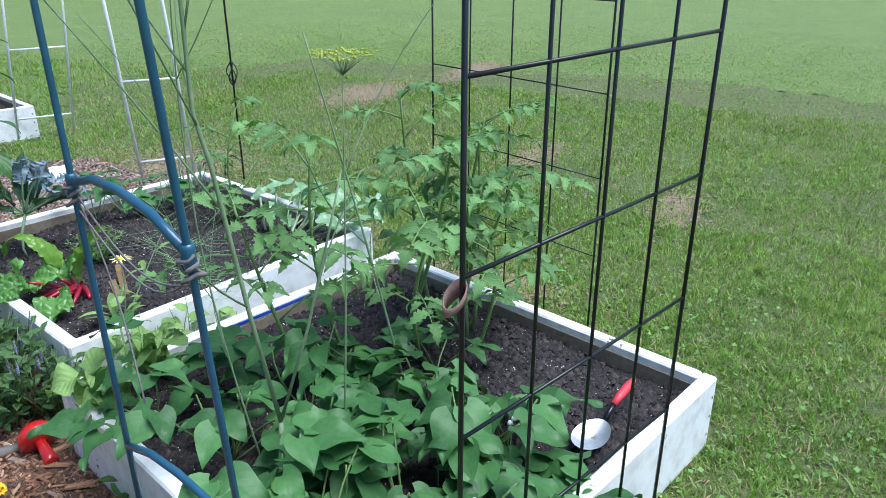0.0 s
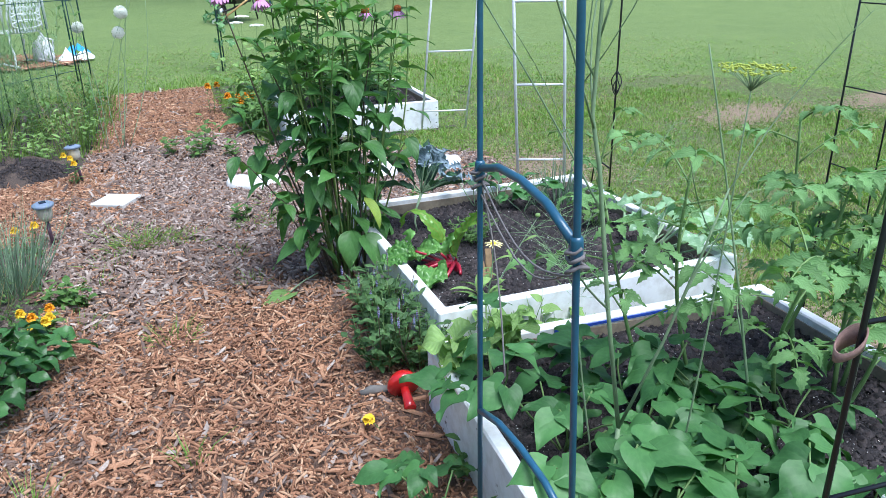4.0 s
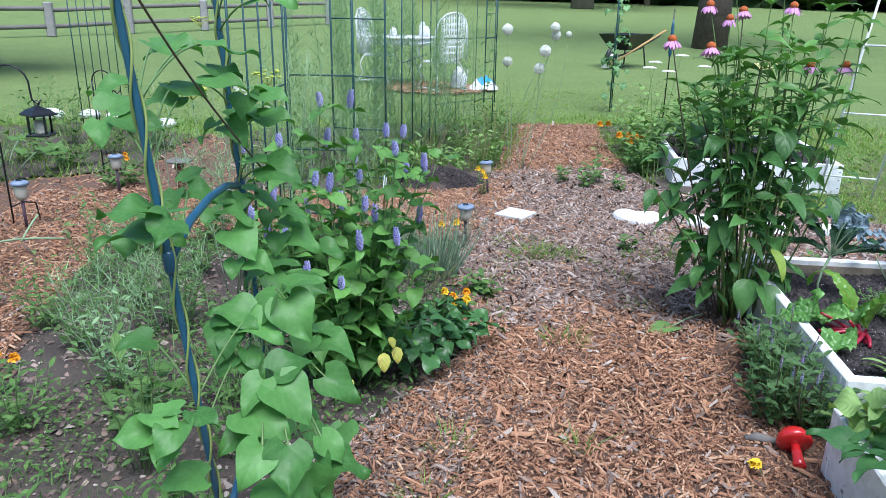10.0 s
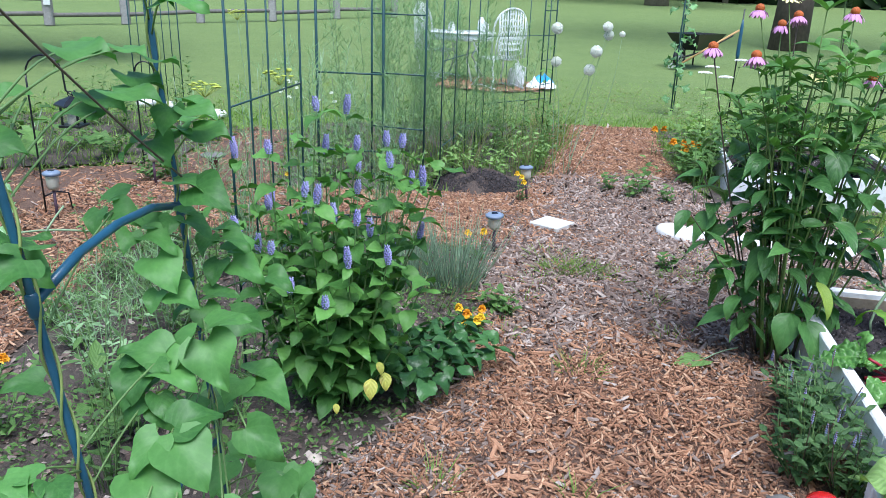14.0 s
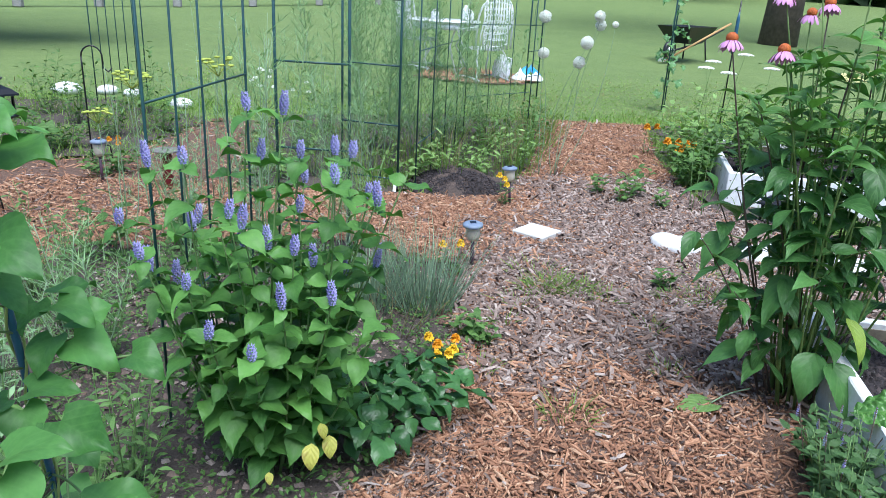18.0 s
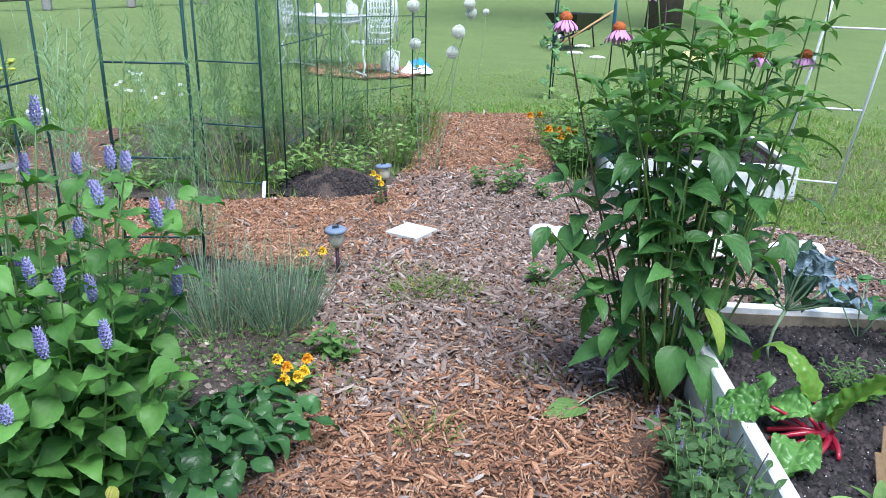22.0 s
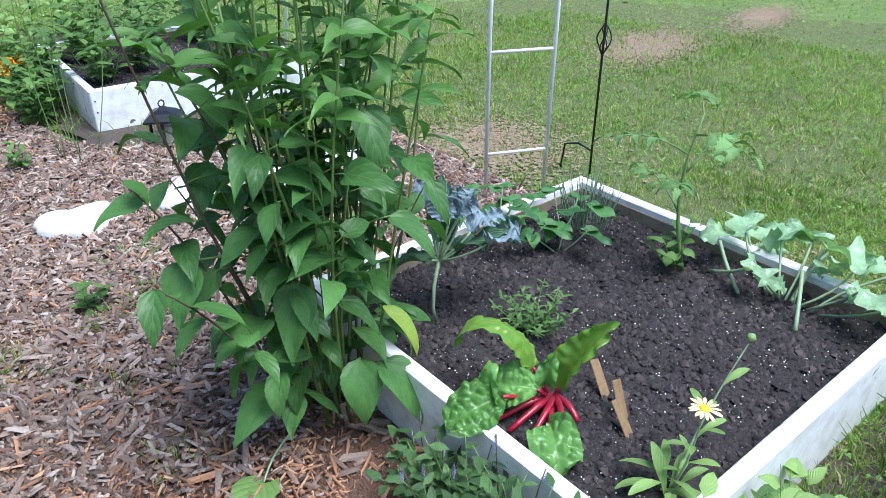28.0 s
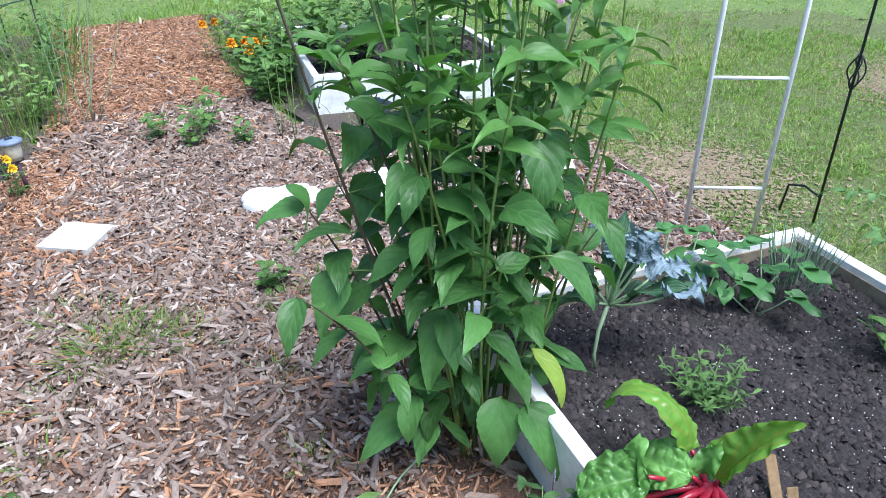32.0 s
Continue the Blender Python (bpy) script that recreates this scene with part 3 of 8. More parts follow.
def inside(px, py, poly):
    r = np.zeros(len(px), bool)
    j = len(poly) - 1
    for i in range(len(poly)):
        xi, yi = poly[i]
        xj, yj = poly[j]
        c = ((yi > py) != (yj > py)) & (px < (xj - xi) * (py - yi) / (yj - yi + 1e-12) + xi)
        r ^= c
        j = i
    return r


def patch(name, outline, z, material, label, category, step=0.07, ragged=0.05):
    """A flat area inside an outline, laid as small squares so that its edge is ragged."""
    o = np.array(outline)
    x0, y0 = o.min(0) - 0.1
    nx, ny = ((o.max(0) + 0.1 - (x0, y0)) / step).astype(int) + 1
    X, Y = np.meshgrid(x0 + step * np.arange(nx + 1), y0 + step * np.arange(ny + 1))
    cx, cy = (X[:-1, :-1] + step / 2).ravel(), (Y[:-1, :-1] + step / 2).ravel()
    keep = inside(cx + rng.normal(0, ragged, len(cx)), cy + rng.normal(0, ragged, len(cx)), outline)
    f = [(j * (nx + 1) + i, j * (nx + 1) + i + 1, (j + 1) * (nx + 1) + i + 1, (j + 1) * (nx + 1) + i) for q, (j, i) in enumerate(((j, i) for j in range(ny) for i in range(nx))) if keep[q]]
    bump_ = 0.006 * np.sin(X * 5 + Y * 3) * np.sin(Y * 7 - X * 2)
    m = Mesh().add(np.stack([X.ravel(), Y.ravel(), (rise(X, Y) + z + bump_).ravel()], 1), f)
    return tagged(part(name, m, material), label, category, "", "structure")


MAIN = [(-0.75, -1.2), (0.75, -1.2), (0.82, 0.5), (1.16, 1.7), (1.26, 1.9), (1.56, 3.1), (2.9, 2.95), (3.15, 4.1), (2.2, 4.95), (2.05, 5.2), (2.2, 6.6), (2.62, 8.2), (1.46, 8.3), (1.16, 6.5), (0.86, 5.55), (0.7, 5.25), (-0.2, 5.22), (-1.0, 5.3),
        (-1.25, 7.5), (-1.7, 7.7), (-2.0, 6.0), (-3.6, 5.4), (-5.0, 5.3), (-5.0, 4.5), (-2.6, 4.6), (-2.3, 3.5), (-2.7, 2.4), (-3.4, 1.0), (-2.4, 0.6), (-1.5, 2.3), (-1.55, 2.75), (-1.6, 3.5), (-1.55, 4.1), (-0.25, 4.3), (0.38, 3.98), (0.25, 3.1), (0.2, 2.6), (-0.1, 2.2), (-0.35, 1.9), (-0.75, 0.9)]
patch("mulch_path", MAIN, 0.004, M["mulchbase"], "garden path of orange-brown and grey bark mulch", "path")
LEFT = [(-0.3, 0.9), (-0.1, 1.75), (0.27, 2.6), (0.25, 3.1), (0.38, 3.98), (-0.25, 4.3), (-1.75, 4.1), (-1.85, 3.5), (-1.75, 2.4), (-2.4, 0.6), (-1.5, -0.5), (-0.75, -0.6)]
GROWN = [(0.0, 0.9), (0.3, 1.75), (0.6, 2.6), (0.55, 3.1), (0.65, 4.1), (-0.25, 4.6), (-2.0, 4.4), (-2.1, 3.5), (-2.1, 2.4), (-2.7, 0.4), (-1.5, -0.8), (-0.6, -0.8)]
patch("garden_bed", GROWN, -0.003, M["earth"], "bare brown garden earth with weeds", "soil")
BACK = [(0.7, 5.25), (0.86, 5.55), (1.16, 6.5), (1.46, 8.2), (0.4, 8.4), (-1.2, 8.0), (-1.2, 7.5), (-0.95, 5.35), (-0.2, 5.25)]
patch("garden_bed", BACK, 0.006, M["earth"], "weedy garden earth beyond the cross path", "soil")
patch("garden_bed", [(-2.0, 6.1), (-1.75, 7.6), (-3.0, 8.6), (-4.8, 8.0), (-4.8, 5.6), (-3.6, 5.5)], 0.006, M["earth"], "weedy garden earth with squash and cages", "soil")
patch("soil_strip", [(2.1, 5.2), (2.35, 6.4), (2.62, 8.2), (3.2, 8.3), (3.5, 4.9), (2.2, 4.95)], 0.004, M["earth"], "brown earth round the far raised bed", "soil")
patch("mulch_patch", [(0.3, 11.2), (1.0, 10.75), (1.85, 11.0), (2.0, 11.6), (1.1, 12.2), (0.4, 12.1)], 0.01, M["mulchbase"], "red mulch under the white garden furniture", "mulch")

patch("soil_strip", [(1.2, 1.72), (2.45, 1.38), (2.5, 1.56), (1.26, 1.88)], -0.004, M["earth"], "bare earth between the raised beds", "soil")
patch("soil_strip", [(0.72, 0.5), (1.0, 1.9), (1.12, 2.6), (1.3, 3.1), (1.85, 3.1), (1.35, 1.7), (0.95, 0.5)], 0.0085, M["mulchbase"], "bare moist earth along the raised beds", "soil", 0.07, 0.0)
# under-layer added below the near blades to darken the gaps between them
patch("turf_base", [(2.5, -2.6), (6.6, -3.2), (7.8, 1.0), (7.2, 5.4), (5.0, 6.6), (3.4, 5.0), (3.15, 4.1), (2.9, 2.95), (1.56, 3.1), (1.2, 1.7), (0.82, 0.5), (1.0, -1.6)], -0.0085, M["thatch"], "brown-green thatch of the near lawn, darkened for the shaded gaps between blades", "turf", 0.07, 0.05)
# wood chips on the paths
CHIP_V = [(-0.5, -0.15, 0), (0.38, -0.5, 0), (0.5, 0.2, 0), (-0.3, 0.5, 0), (-0.46, -0.1, 0.9), (0.34, -0.36, 1), (0.45, 0.15, 0.7), (-0.26, 0.36, 1)]
CRUMB_V = [(-0.5, -0.4, 0), (0.5, -0.5, 0), (0.45, 0.5, 0), (-0.5, 0.4, 0), (0.05, 0.1, 1)]
CRUMB_F = [(0, 1, 4), (1, 2, 4), (2, 3, 4), (3, 0, 4)]
FLAKE_V = [(-0.5, -0.3, 0.7), (0.1, -0.5, 1), (0.5, 0.1, 0.8), (0.1, 0.5, 1), (-0.4, 0.3, 0.9)]
FLAKE_F = [(0, 1, 2, 3, 4)]
CHIP_F = [(4, 5, 6, 7), (0, 1, 5, 4), (1, 2, 6, 5), (2, 3, 7, 6), (3, 0, 4, 7)]
SPLINTER_F = [(4, 5, 6, 7), (0, 1, 5, 4), (2, 3, 7, 6)]


def grey_zone(x, y):
    """Share of weathered chips: the middle of the path is grey."""
    w = 0.07 * np.sin(5 * x) + 0.06 * np.sin(11 * x + 2) + 0.06 * np.sin(7 * y) + 0.04 * np.sin(17 * y + 6 * x)
    edge = np.minimum(np.minimum(y - 3.2 + 0.34 * x, 5.6 + 0.14 * x - y), np.where(y < 4.0, x - 0.15, np.where(y < 4.8, x - 0.39 - 0.57 * (y - 4.0), x - 0.85)))
    return 0.06 + 0.74 / (1 + np.exp(-np.clip((edge + w) / 0.07, -30, 30)))


MOIST = [(0.9, 0.9), (1.06, 1.6), (1.08, 2.0), (1.16, 2.35), (1.2, 2.6), (1.3, 2.72), (1.55, 3.0), (1.65, 2.95), (1.26, 1.85), (0.95, 0.85)]


def chips(n, lo, hi, size=1.0):
    x, y = rng.uniform(lo[0], hi[0], n), rng.uniform(lo[1], hi[1], n)
    keep = inside(x, y, MAIN) & (~inside(x + rng.normal(0, 0.03, n), y, MOIST) | (rng.random(n) < 0.45))
    x, y = x[keep], y[keep]
    n = len(x)
    big = rng.random(n) ** 4
    L = (0.014 + 0.07 * big) * size * rng.uniform(0.7, 1.3, n)
    W = (0.002 + 0.0045 * rng.random(n) + 0.011 * big) * size
    T = 0.003 + 0.005 * rng.random(n)
    grey = rng.random(n) < grey_zone(x, y)
    W = np.where(grey, W * 1.3, W * 0.62)
    L = np.where(grey, L * 1.15, L * 0.95)
    pos = np.stack([x, y, rise(x, y) + 0.004 + 0.014 * rng.random(n)], 1)
    m = spins(n, rng.uniform(0, 6.28, n), rng.normal(0, 0.2, n), rng.normal(0, 0.4, n), pos, np.stack([L, W, T], 1))
    return m, grey


near, ng = chips(220000, (-0.8, -1.2), (3.2, 5.4))
far, fg = chips(30000, (-5, 0.6), (3.2, 8.5), 1.25)
end, eg = chips(30000, (0.8, 5.1), (2.75, 8.45), 1.3)
side, sg = chips(26000, (-2.4, 2.2), (0.4, 5.4), 1.2)
allc, allg = np.concatenate([near, far, end, side]), np.concatenate([ng, fg, eg, sg])
bulk("wood_chips", CHIP_V, SPLINTER_F, allc[~allg], M["fresh"], "fresh orange-brown bark chips on the path", "bark chips")
bulk("wood_chips", CHIP_V, CHIP_F, allc[allg], M["weathered"], "weathered grey bark chips on the path", "bark chips")

n = 9000
ex, ey = rng.uniform(-0.75, 0.35, n), rng.uniform(0.9, 2.75, n)
kk = inside(ex, ey, [(-0.6, 0.9), (-0.3, 0.9), (0.0, 1.6), (0.33, 2.6), (0.2, 2.75), (-0.05, 2.3), (-0.4, 1.95), (-0.75, 1.3)])
n = int(kk.sum())
bulk("wood_chips", CHIP_V, SPLINTER_F, spins(n, rng.uniform(0, 6.28, n), rng.normal(0, 0.2, n), rng.normal(0, 0.4, n), np.stack([ex[kk], ey[kk], 0.006 + 0.012 * rng.random(n)], 1), np.stack([0.018 + 0.06 * rng.random(n) ** 3, 0.004 + 0.009 * rng.random(n) ** 2, np.full(n, 0.005)], 1)), M["weathered"], "weathered grey bark chips at the edge of the planted bed", "bark chips")

# grass
BLADE_V = [(-0.5, 0, 0), (0.5, 0, 0), (0.36, 0.18, 0.6), (-0.36, 0.18, 0.6), (0, 0.55, 1.0)]
BLADE_F = [(0, 1, 2, 3), (3, 2, 4)]
BLADE_UV = [(-1, 0), (1, 0), (1, 0.6), (-1, 0.6), (0, 1)]


def blades(x, y, h, w, lean=0.8, yaw=None, lie=-0.15):
    n = len(x)
    pos = np.stack([x, y, rise(x, y) - 0.012], 1)
    hh = h * rng.uniform(0.5, 1.4, n)
    return spins(n, rng.uniform(0, 6.28, n) if yaw is None else yaw, rng.normal(lie, lean, n), rng.normal(0, 0.3, n), pos, np.stack([w * rng.uniform(0.6, 1.4, n), hh, hh], 1))


SOILS = [MAIN, LEFT, BACK]


def lawn(n, lo, hi, h, w, lie=-0.3):
    per = 7
    cx, cy = rng.uniform(lo[0], hi[0], n // per), rng.uniform(lo[1], hi[1], n // per)
    n = per * (n // per)
    dx, dy = rng.normal(0, 0.5 * h, n), rng.normal(0, 0.5 * h, n)
    x, y = np.repeat(cx, per) + dx, np.repeat(cy, per) + dy
    yaw = np.arctan2(-dx, dy) + rng.normal(0, 0.5, n)
    thick = 0.5 + 0.5 * np.sin(x * 2.3 + 1.1 * np.sin(y * 1.9)) * np.sin(y * 2.7 + x)
    clump = np.sin(x * 19 + 3 * np.sin(y * 7)) * np.sin(y * 23 + 2 * np.sin(x * 9))
    k = rng.random(n) < (0.5 + 0.35 * thick + 0.3 * clump) * np.clip((10.5 - np.hypot(x - 2.0, y - 2.5)) / 5.0, 0, 1)
    for s in SOILS:
        k &= ~inside(x, y, s)
    for cx, cy, r in ((5.8, 3.7, 0.75), (7.3, 3.3, 0.5), (3.3, 3.6, 0.5), (2.9, 1.4, 0.3), (3.2, 2.5, 0.35)):
        k &= rng.random(n) < 0.3 + 0.7 * np.clip(np.hypot(x - cx, (y - cy) * 1.4) / r, 0, 1) ** 2
    x, y = x[k], y[k]
    return blades(x, y, h, w, 0.5, yaw[k], lie)


lawn_near = np.concatenate([lawn(330000, (1.6, -2.2), (6.5, 5.0), 0.034, 0.0046), lawn(190000, (1.1, -1.3), (3.7, 2.6), 0.03, 0.004), lawn(200000, (5.0, -4.0), (12.0, 9.0), 0.026, 0.0065, -0.95), lawn(110000, (-1.5, 8.2), (6.0, 13.0), 0.026, 0.007, -0.95), lawn(60000, (-9.0, 5.0), (-1.0, 12.0), 0.045, 0.009, -0.7), lawn(30000, (-8.0, -5.0), (2.0, 5.0), 0.05, 0.012), lawn(34000, (2.4, 4.5), (6.0, 9.0), 0.05, 0.006)])
lx, ly = lawn_near[:, 0, 3], lawn_near[:, 1, 3]
dry = rng.random(len(lawn_near)) < 0.14 + 0.16 * np.clip(np.sin(lx * 1.7 + 1.3 * np.sin(ly * 1.1)) * np.sin(ly * 2.1 + 0.7 * lx) + 0.4 * np.sin(lx * 5.1) * np.sin(ly * 4.3), 0, 1)
bulk("lawn_grass", BLADE_V, BLADE_F, lawn_near[~dry], M["grass"], "short mown green grass blades of the lawn", "grass", BLADE_UV)
bulk("lawn_grass", BLADE_V, BLADE_F, lawn_near[dry], M["drygrass"], "dry straw-coloured blades among the lawn", "grass", BLADE_UV)
px, py = [], []
for cx, cy, rx, ry, n in ((5.75, 3.7, 0.6, 0.28, 3600), (7.3, 3.3, 0.5, 0.2, 2600), (3.3, 3.55, 0.4, 0.45, 2000), (2.85, 2.2, 0.16, 0.5, 1800), (4.6, 1.6, 0.3, 0.12, 700), (3.9, 0.6, 0.25, 0.12, 600), (2.65, 1.15, 0.1, 0.3, 700)):
    px.append(rng.normal(cx, rx * 0.55, 3 * n))
    py.append(rng.normal(cy, ry * 0.55, 3 * n))
px, py = np.concatenate(px), np.concatenate(py)
n = len(px)
sc = 0.008 + 0.022 * rng.random(n) ** 2
bulk("bare_earth", FLAKE_V, FLAKE_F, spins(n, rng.uniform(0, 6.28, n), rng.normal(0, 0.06, n), rng.normal(0, 0.06, n), np.stack([px, py, -0.008 + 0.006 * rng.random(n)], 1), np.stack([sc, sc * rng.uniform(0.4, 1, n), np.full(n, 0.006)], 1)), M["bare"], "dry clay showing through worn spots of the lawn", "bare ground")
n = 52000
gx_, gy_ = rng.uniform(1.6, 9.0, n), rng.uniform(-2.5, 6.5, n)
kk = (np.sin(gx_ * 3.7 + 2 * np.sin(gy_ * 2.3)) * np.sin(gy_ * 4.1 + gx_) > -0.05) & (rng.random(n) < 0.7)
for outline in SOILS:
    kk &= ~inside(gx_, gy_, outline)
lv, lf, lu = leaf("round", 1.0, 0.95, 0.4, 0.15, 0.1, 2, 1)
k2 = int(kk.sum())
sz = rng.uniform(0.008, 0.02, k2)
bulk("lawn_clover", lv, lf, spins(k2, rng.uniform(0, 6.28, k2), rng.normal(0, 0.35, k2), rng.normal(0, 0.35, k2), np.stack([gx_[kk], gy_[kk], 0.006 + 0.022 * rng.random(k2)], 1), np.stack([sz, sz, sz], 1)), M["clover"], "small clover leaves in patches among the lawn", "clover", lu)


# ---- raised beds ----
def raised_bed(corner, turn, w, d, label, inner="oldwood", soil_z=0.165, h=0.23, liner=()):
    bed = thing("raised_bed", label, "raised bed", (*corner, 0), "raised garden beds", "", turn)
    t = 0.04
    spec = [((w / 2, t / 2), (w, t), 0), ((w / 2, d - t / 2), (w, t), 1), ((t / 2, d / 2), (t, d - 2 * t - 0.002), 2), ((w - t / 2, d / 2), (t, d - 2 * t - 0.002), 3)]
    for (x, y), (sx, sy), k in spec:
        b = part("board", Mesh().add(*box(sx, sy, h, 0.005, (x, y, -0.005))), M["whitewood"], bed, "", False)
        if k < 2:
            for ex in (0.02, w - 0.02):
                for zz in (0.05, 0.11, 0.17):
                    yy = -0.001 if k == 0 else d + 0.001
                    part("screw", Mesh().add(*[[(ex + 0.005 * math.cos(a), yy + (0.002 if k else -0.002) * 0.5, zz + 0.005 * math.sin(a)) for a in (0, 1.05, 2.1, 3.14, 4.19, 5.24)], [(0, 1, 2, 3, 4, 5)]]), M["screw"], b)
        if k in (0, 1, 2, 3):
            inx, iny = {0: (x, t + 0.003), 1: (x, d - t - 0.003), 2: (t + 0.003, y), 3: (w - t - 0.003, y)}[k]
            part("inner_face", Mesh().add(*box(sx - 0.09 if k < 2 else 0.005, 0.005 if k < 2 else sy - 0.01, h - 0.03, 0, (inx, iny, 0.0))), M["oldwood"], b, "bare weathered wood inside", False)
            if k in liner:
                part("liner", Mesh().add(*box(sx * 0.34, 0.004, 0.009, 0, (inx, iny, h - 0.022))), M["blueliner"], b, "edge of a blue plastic liner", False)
    n = 60
    xs, ys = np.linspace(t, w - t, n), np.linspace(t, d - t, n)
    X, Y = np.meshgrid(xs, ys)
    Z = soil_z + 0.012 * (np.sin(X * 9 + 2 * Y) + np.sin(Y * 11 - X * 4)) / 2 + rng.normal(0, 0.0035, X.shape)
    f = [(j * n + i, j * n + i + 1, (j + 1) * n + i + 1, (j + 1) * n + i) for j in range(n - 1) for i in range(n - 1)]
    part("soil", Mesh().add(np.stack([X.ravel(), Y.ravel(), Z.ravel()], 1), f), M["soil"], bed, "dark moist potting soil flecked with perlite")
    k = 17000
    px, py = rng.uniform(t, w - t, k), rng.uniform(t, d - t, k)
    pz = soil_z + 0.012 * (np.sin(px * 9 + 2 * py) + np.sin(py * 11 - px * 4)) / 2
    sc = 0.003 + 0.014 * rng.random(k) ** 3
    mm = spins(k, rng.uniform(0, 6.28, k), rng.normal(0, 0.4, k), rng.normal(0, 0.4, k), np.stack([px, py, pz], 1), np.stack([sc * 1.5, sc, sc * 0.95], 1))
    wh = rng.random(k) < 0.28
    mm[wh, :, :3] *= 0.21
    mm[wh, 2, 3] += 0.0003
    for sel, mat, nm in ((~wh, "clods", "loose_soil"), (wh, "perlite", "perlite")):
        o = bulk(nm, CRUMB_V, CRUMB_F, mm[sel], M[mat])
        o.parent = bed
    return bed


BED1 = raised_bed((0.78, 0.525), -16.5, 1.22, 1.255, "white-painted raised bed of boards full of bush beans and tomatoes", liner=(1,))
BED2 = raised_bed((1.28, 1.87), -14.0, 1.22, 1.22, "white-painted raised bed half planted with chard and kale")
BED3 = raised_bed((2.235, 5.27), -16.5, 1.22, 1.25, "white-painted raised bed overgrown with leafy plants")


# ---- metal garden supports ----
def rod(name, a, b, r, mat, parent, sag=0.0, sides=8, label=""):
    return part(name, tubes([bent(a, b, sag, 8 if sag else 1, (0, 0, -1))], r, sides), M[mat], parent, label)


def arch_trellis():
    """Tubular arch over the path: four posts, curved rungs, hoops overhead."""
    a = thing("garden_arch", "blue-green coated tubular metal arch over the path", "arch")
    top = 1.95
    feet = [((-0.443, 1.167), (-0.062, -0.085)), ((-0.407, 1.59), (-0.055, -0.045)), ((0.825, 0.795), (-0.085, -0.04)), ((0.88, 1.14), (0.0, 0.0))]

    def at(i, z):
        (x, y), (dx, dy) = feet[i]
        return Vector((x + dx * z, y + dy * z, z))

    for i in range(4):
        part("post", tubes([[at(i, 0), at(i, 0.7), at(i, 1.3), at(i, top)]], 0.0056, 10), M["bluemetal"], a)
        part("joint", tubes([[at(i, 0.925), at(i, 0.93), at(i, 0.955), at(i, 0.96)]], [0.0075, 0.0095, 0.0095, 0.0075], 10), M["bluemetal"], a)
    for i, j in ((0, 1), (2, 3)):
        for z in (0.42, 0.945, 1.45):
            p, q, up = at(i, z), at(j, z), Vector((0, 0, 0.035))
            part("rung", tubes([[p, p.lerp(q, 0.25) + up * 0.8, p.lerp(q, 0.5) + up, p.lerp(q, 0.75) + up * 0.8, q]], 0.0072, 8), M["bluemetal"], a)
    for i, j in ((0, 2), (1, 3)):
        l, r = at(i, top), at(j, top)
        part("hoop", tubes([[l.lerp(r, 0.5 - 0.5 * math.cos(t)) + Vector((0, 0, 0.45 * math.sin(t))) for t in np.linspace(0, math.pi, 13)]], 0.0092, 8), M["bluemetal"], a)
    R = [tuple(at(2, 0.92))[:2], tuple(at(3, 0.92))[:2]]
    # grey twine ties at the right-hand joints
    for (x, y) in R:
        ring = [[(x + (0.012 + 0.004 * math.sin(k * 2.3)) * math.cos(k * 0.9), y + (0.012 + 0.004 * math.sin(k * 2.3)) * math.sin(k * 0.9), 0.905 + 0.002 * k + 0.004 * math.sin(k * 1.7)) for k in range(20)]]
        part("tie", tubes(ring, 0.0032, 5), M["greytie"], a, "grey knotted twine")
    part("tie", tubes([bent((0.75, 0.76, 0.9), (0.88, 1.14, 0.93), 0.16, 10, (0.1, 0, -1)), bent((0.75, 0.76, 0.91), (0.88, 1.14, 0.9), 0.28, 10, (0.2, 0.1, -0.8)), bent((0.88, 1.14, 0.93), (0.82, 0.99, 0.6), 0.1, 8)], 0.0018, 5), M["greytie"], a, "loose grey twine hanging between the posts")
    return a


arch_trellis()


def wire_panel(name, label, p, q, n, rungs, z0, z1, r=0.005, mat="black", rr=0.0045, group=""):
    """A flat trellis panel: upright rods between p and q, with cross rungs."""
    a = thing(name, label, "trellis", (*p, 0), group)
    d = Vector((q[0] - p[0], q[1] - p[1], 0))
    for i in range(n):
        b = d * i / (n - 1)
        part("rod", tubes([[(b.x, b.y, z0), (b.x, b.y, z1)]], r if 0 < i < n - 1 else r * 1.25, 7), M[mat], a)
    for z in rungs:
        part("rung", tubes([[(0, 0, z), (d.x, d.y, z)]], rr, 7), M[mat], a)
    return a


wire_panel("wire_trellis", "black coated wire trellis panel standing in the bean bed", (0.92, 0.46), (1.53, 0.25), 5, (0.37, 0.64, 0.90, 1.16, 1.42), 0.0, 1.75, 0.0033, "black", 0.0034, "black trellis panels")
wire_panel("wire_trellis", "black thin wire trellis panel behind the tomatoes", (2.45, 1.29), (2.19, 0.60), 5, (0.4, 0.65, 0.9, 1.15), 0.0, 1.7, 0.0028, "black", 0.0022, "black trellis panels")
tie = thing("plant_tie", "loop of pinkish twine hung on the black trellis rod", "tie", (0.92, 0.46, 0.87))
band = Mesh()
bv, bf = [], []
for k in range(25):
    an = 2 * math.pi * k / 24
    for dz, rr in ((-0.5, 1.0), (0.5, 1.06)):
        hh = 0.026 * (0.75 + 0.35 * math.cos(an - 0.6))
        bv.append((-0.01 + 0.019 * rr * math.cos(an), 0.006 + 0.015 * rr * math.sin(an), hh * dz + 0.012 * math.cos(an + 0.5)))
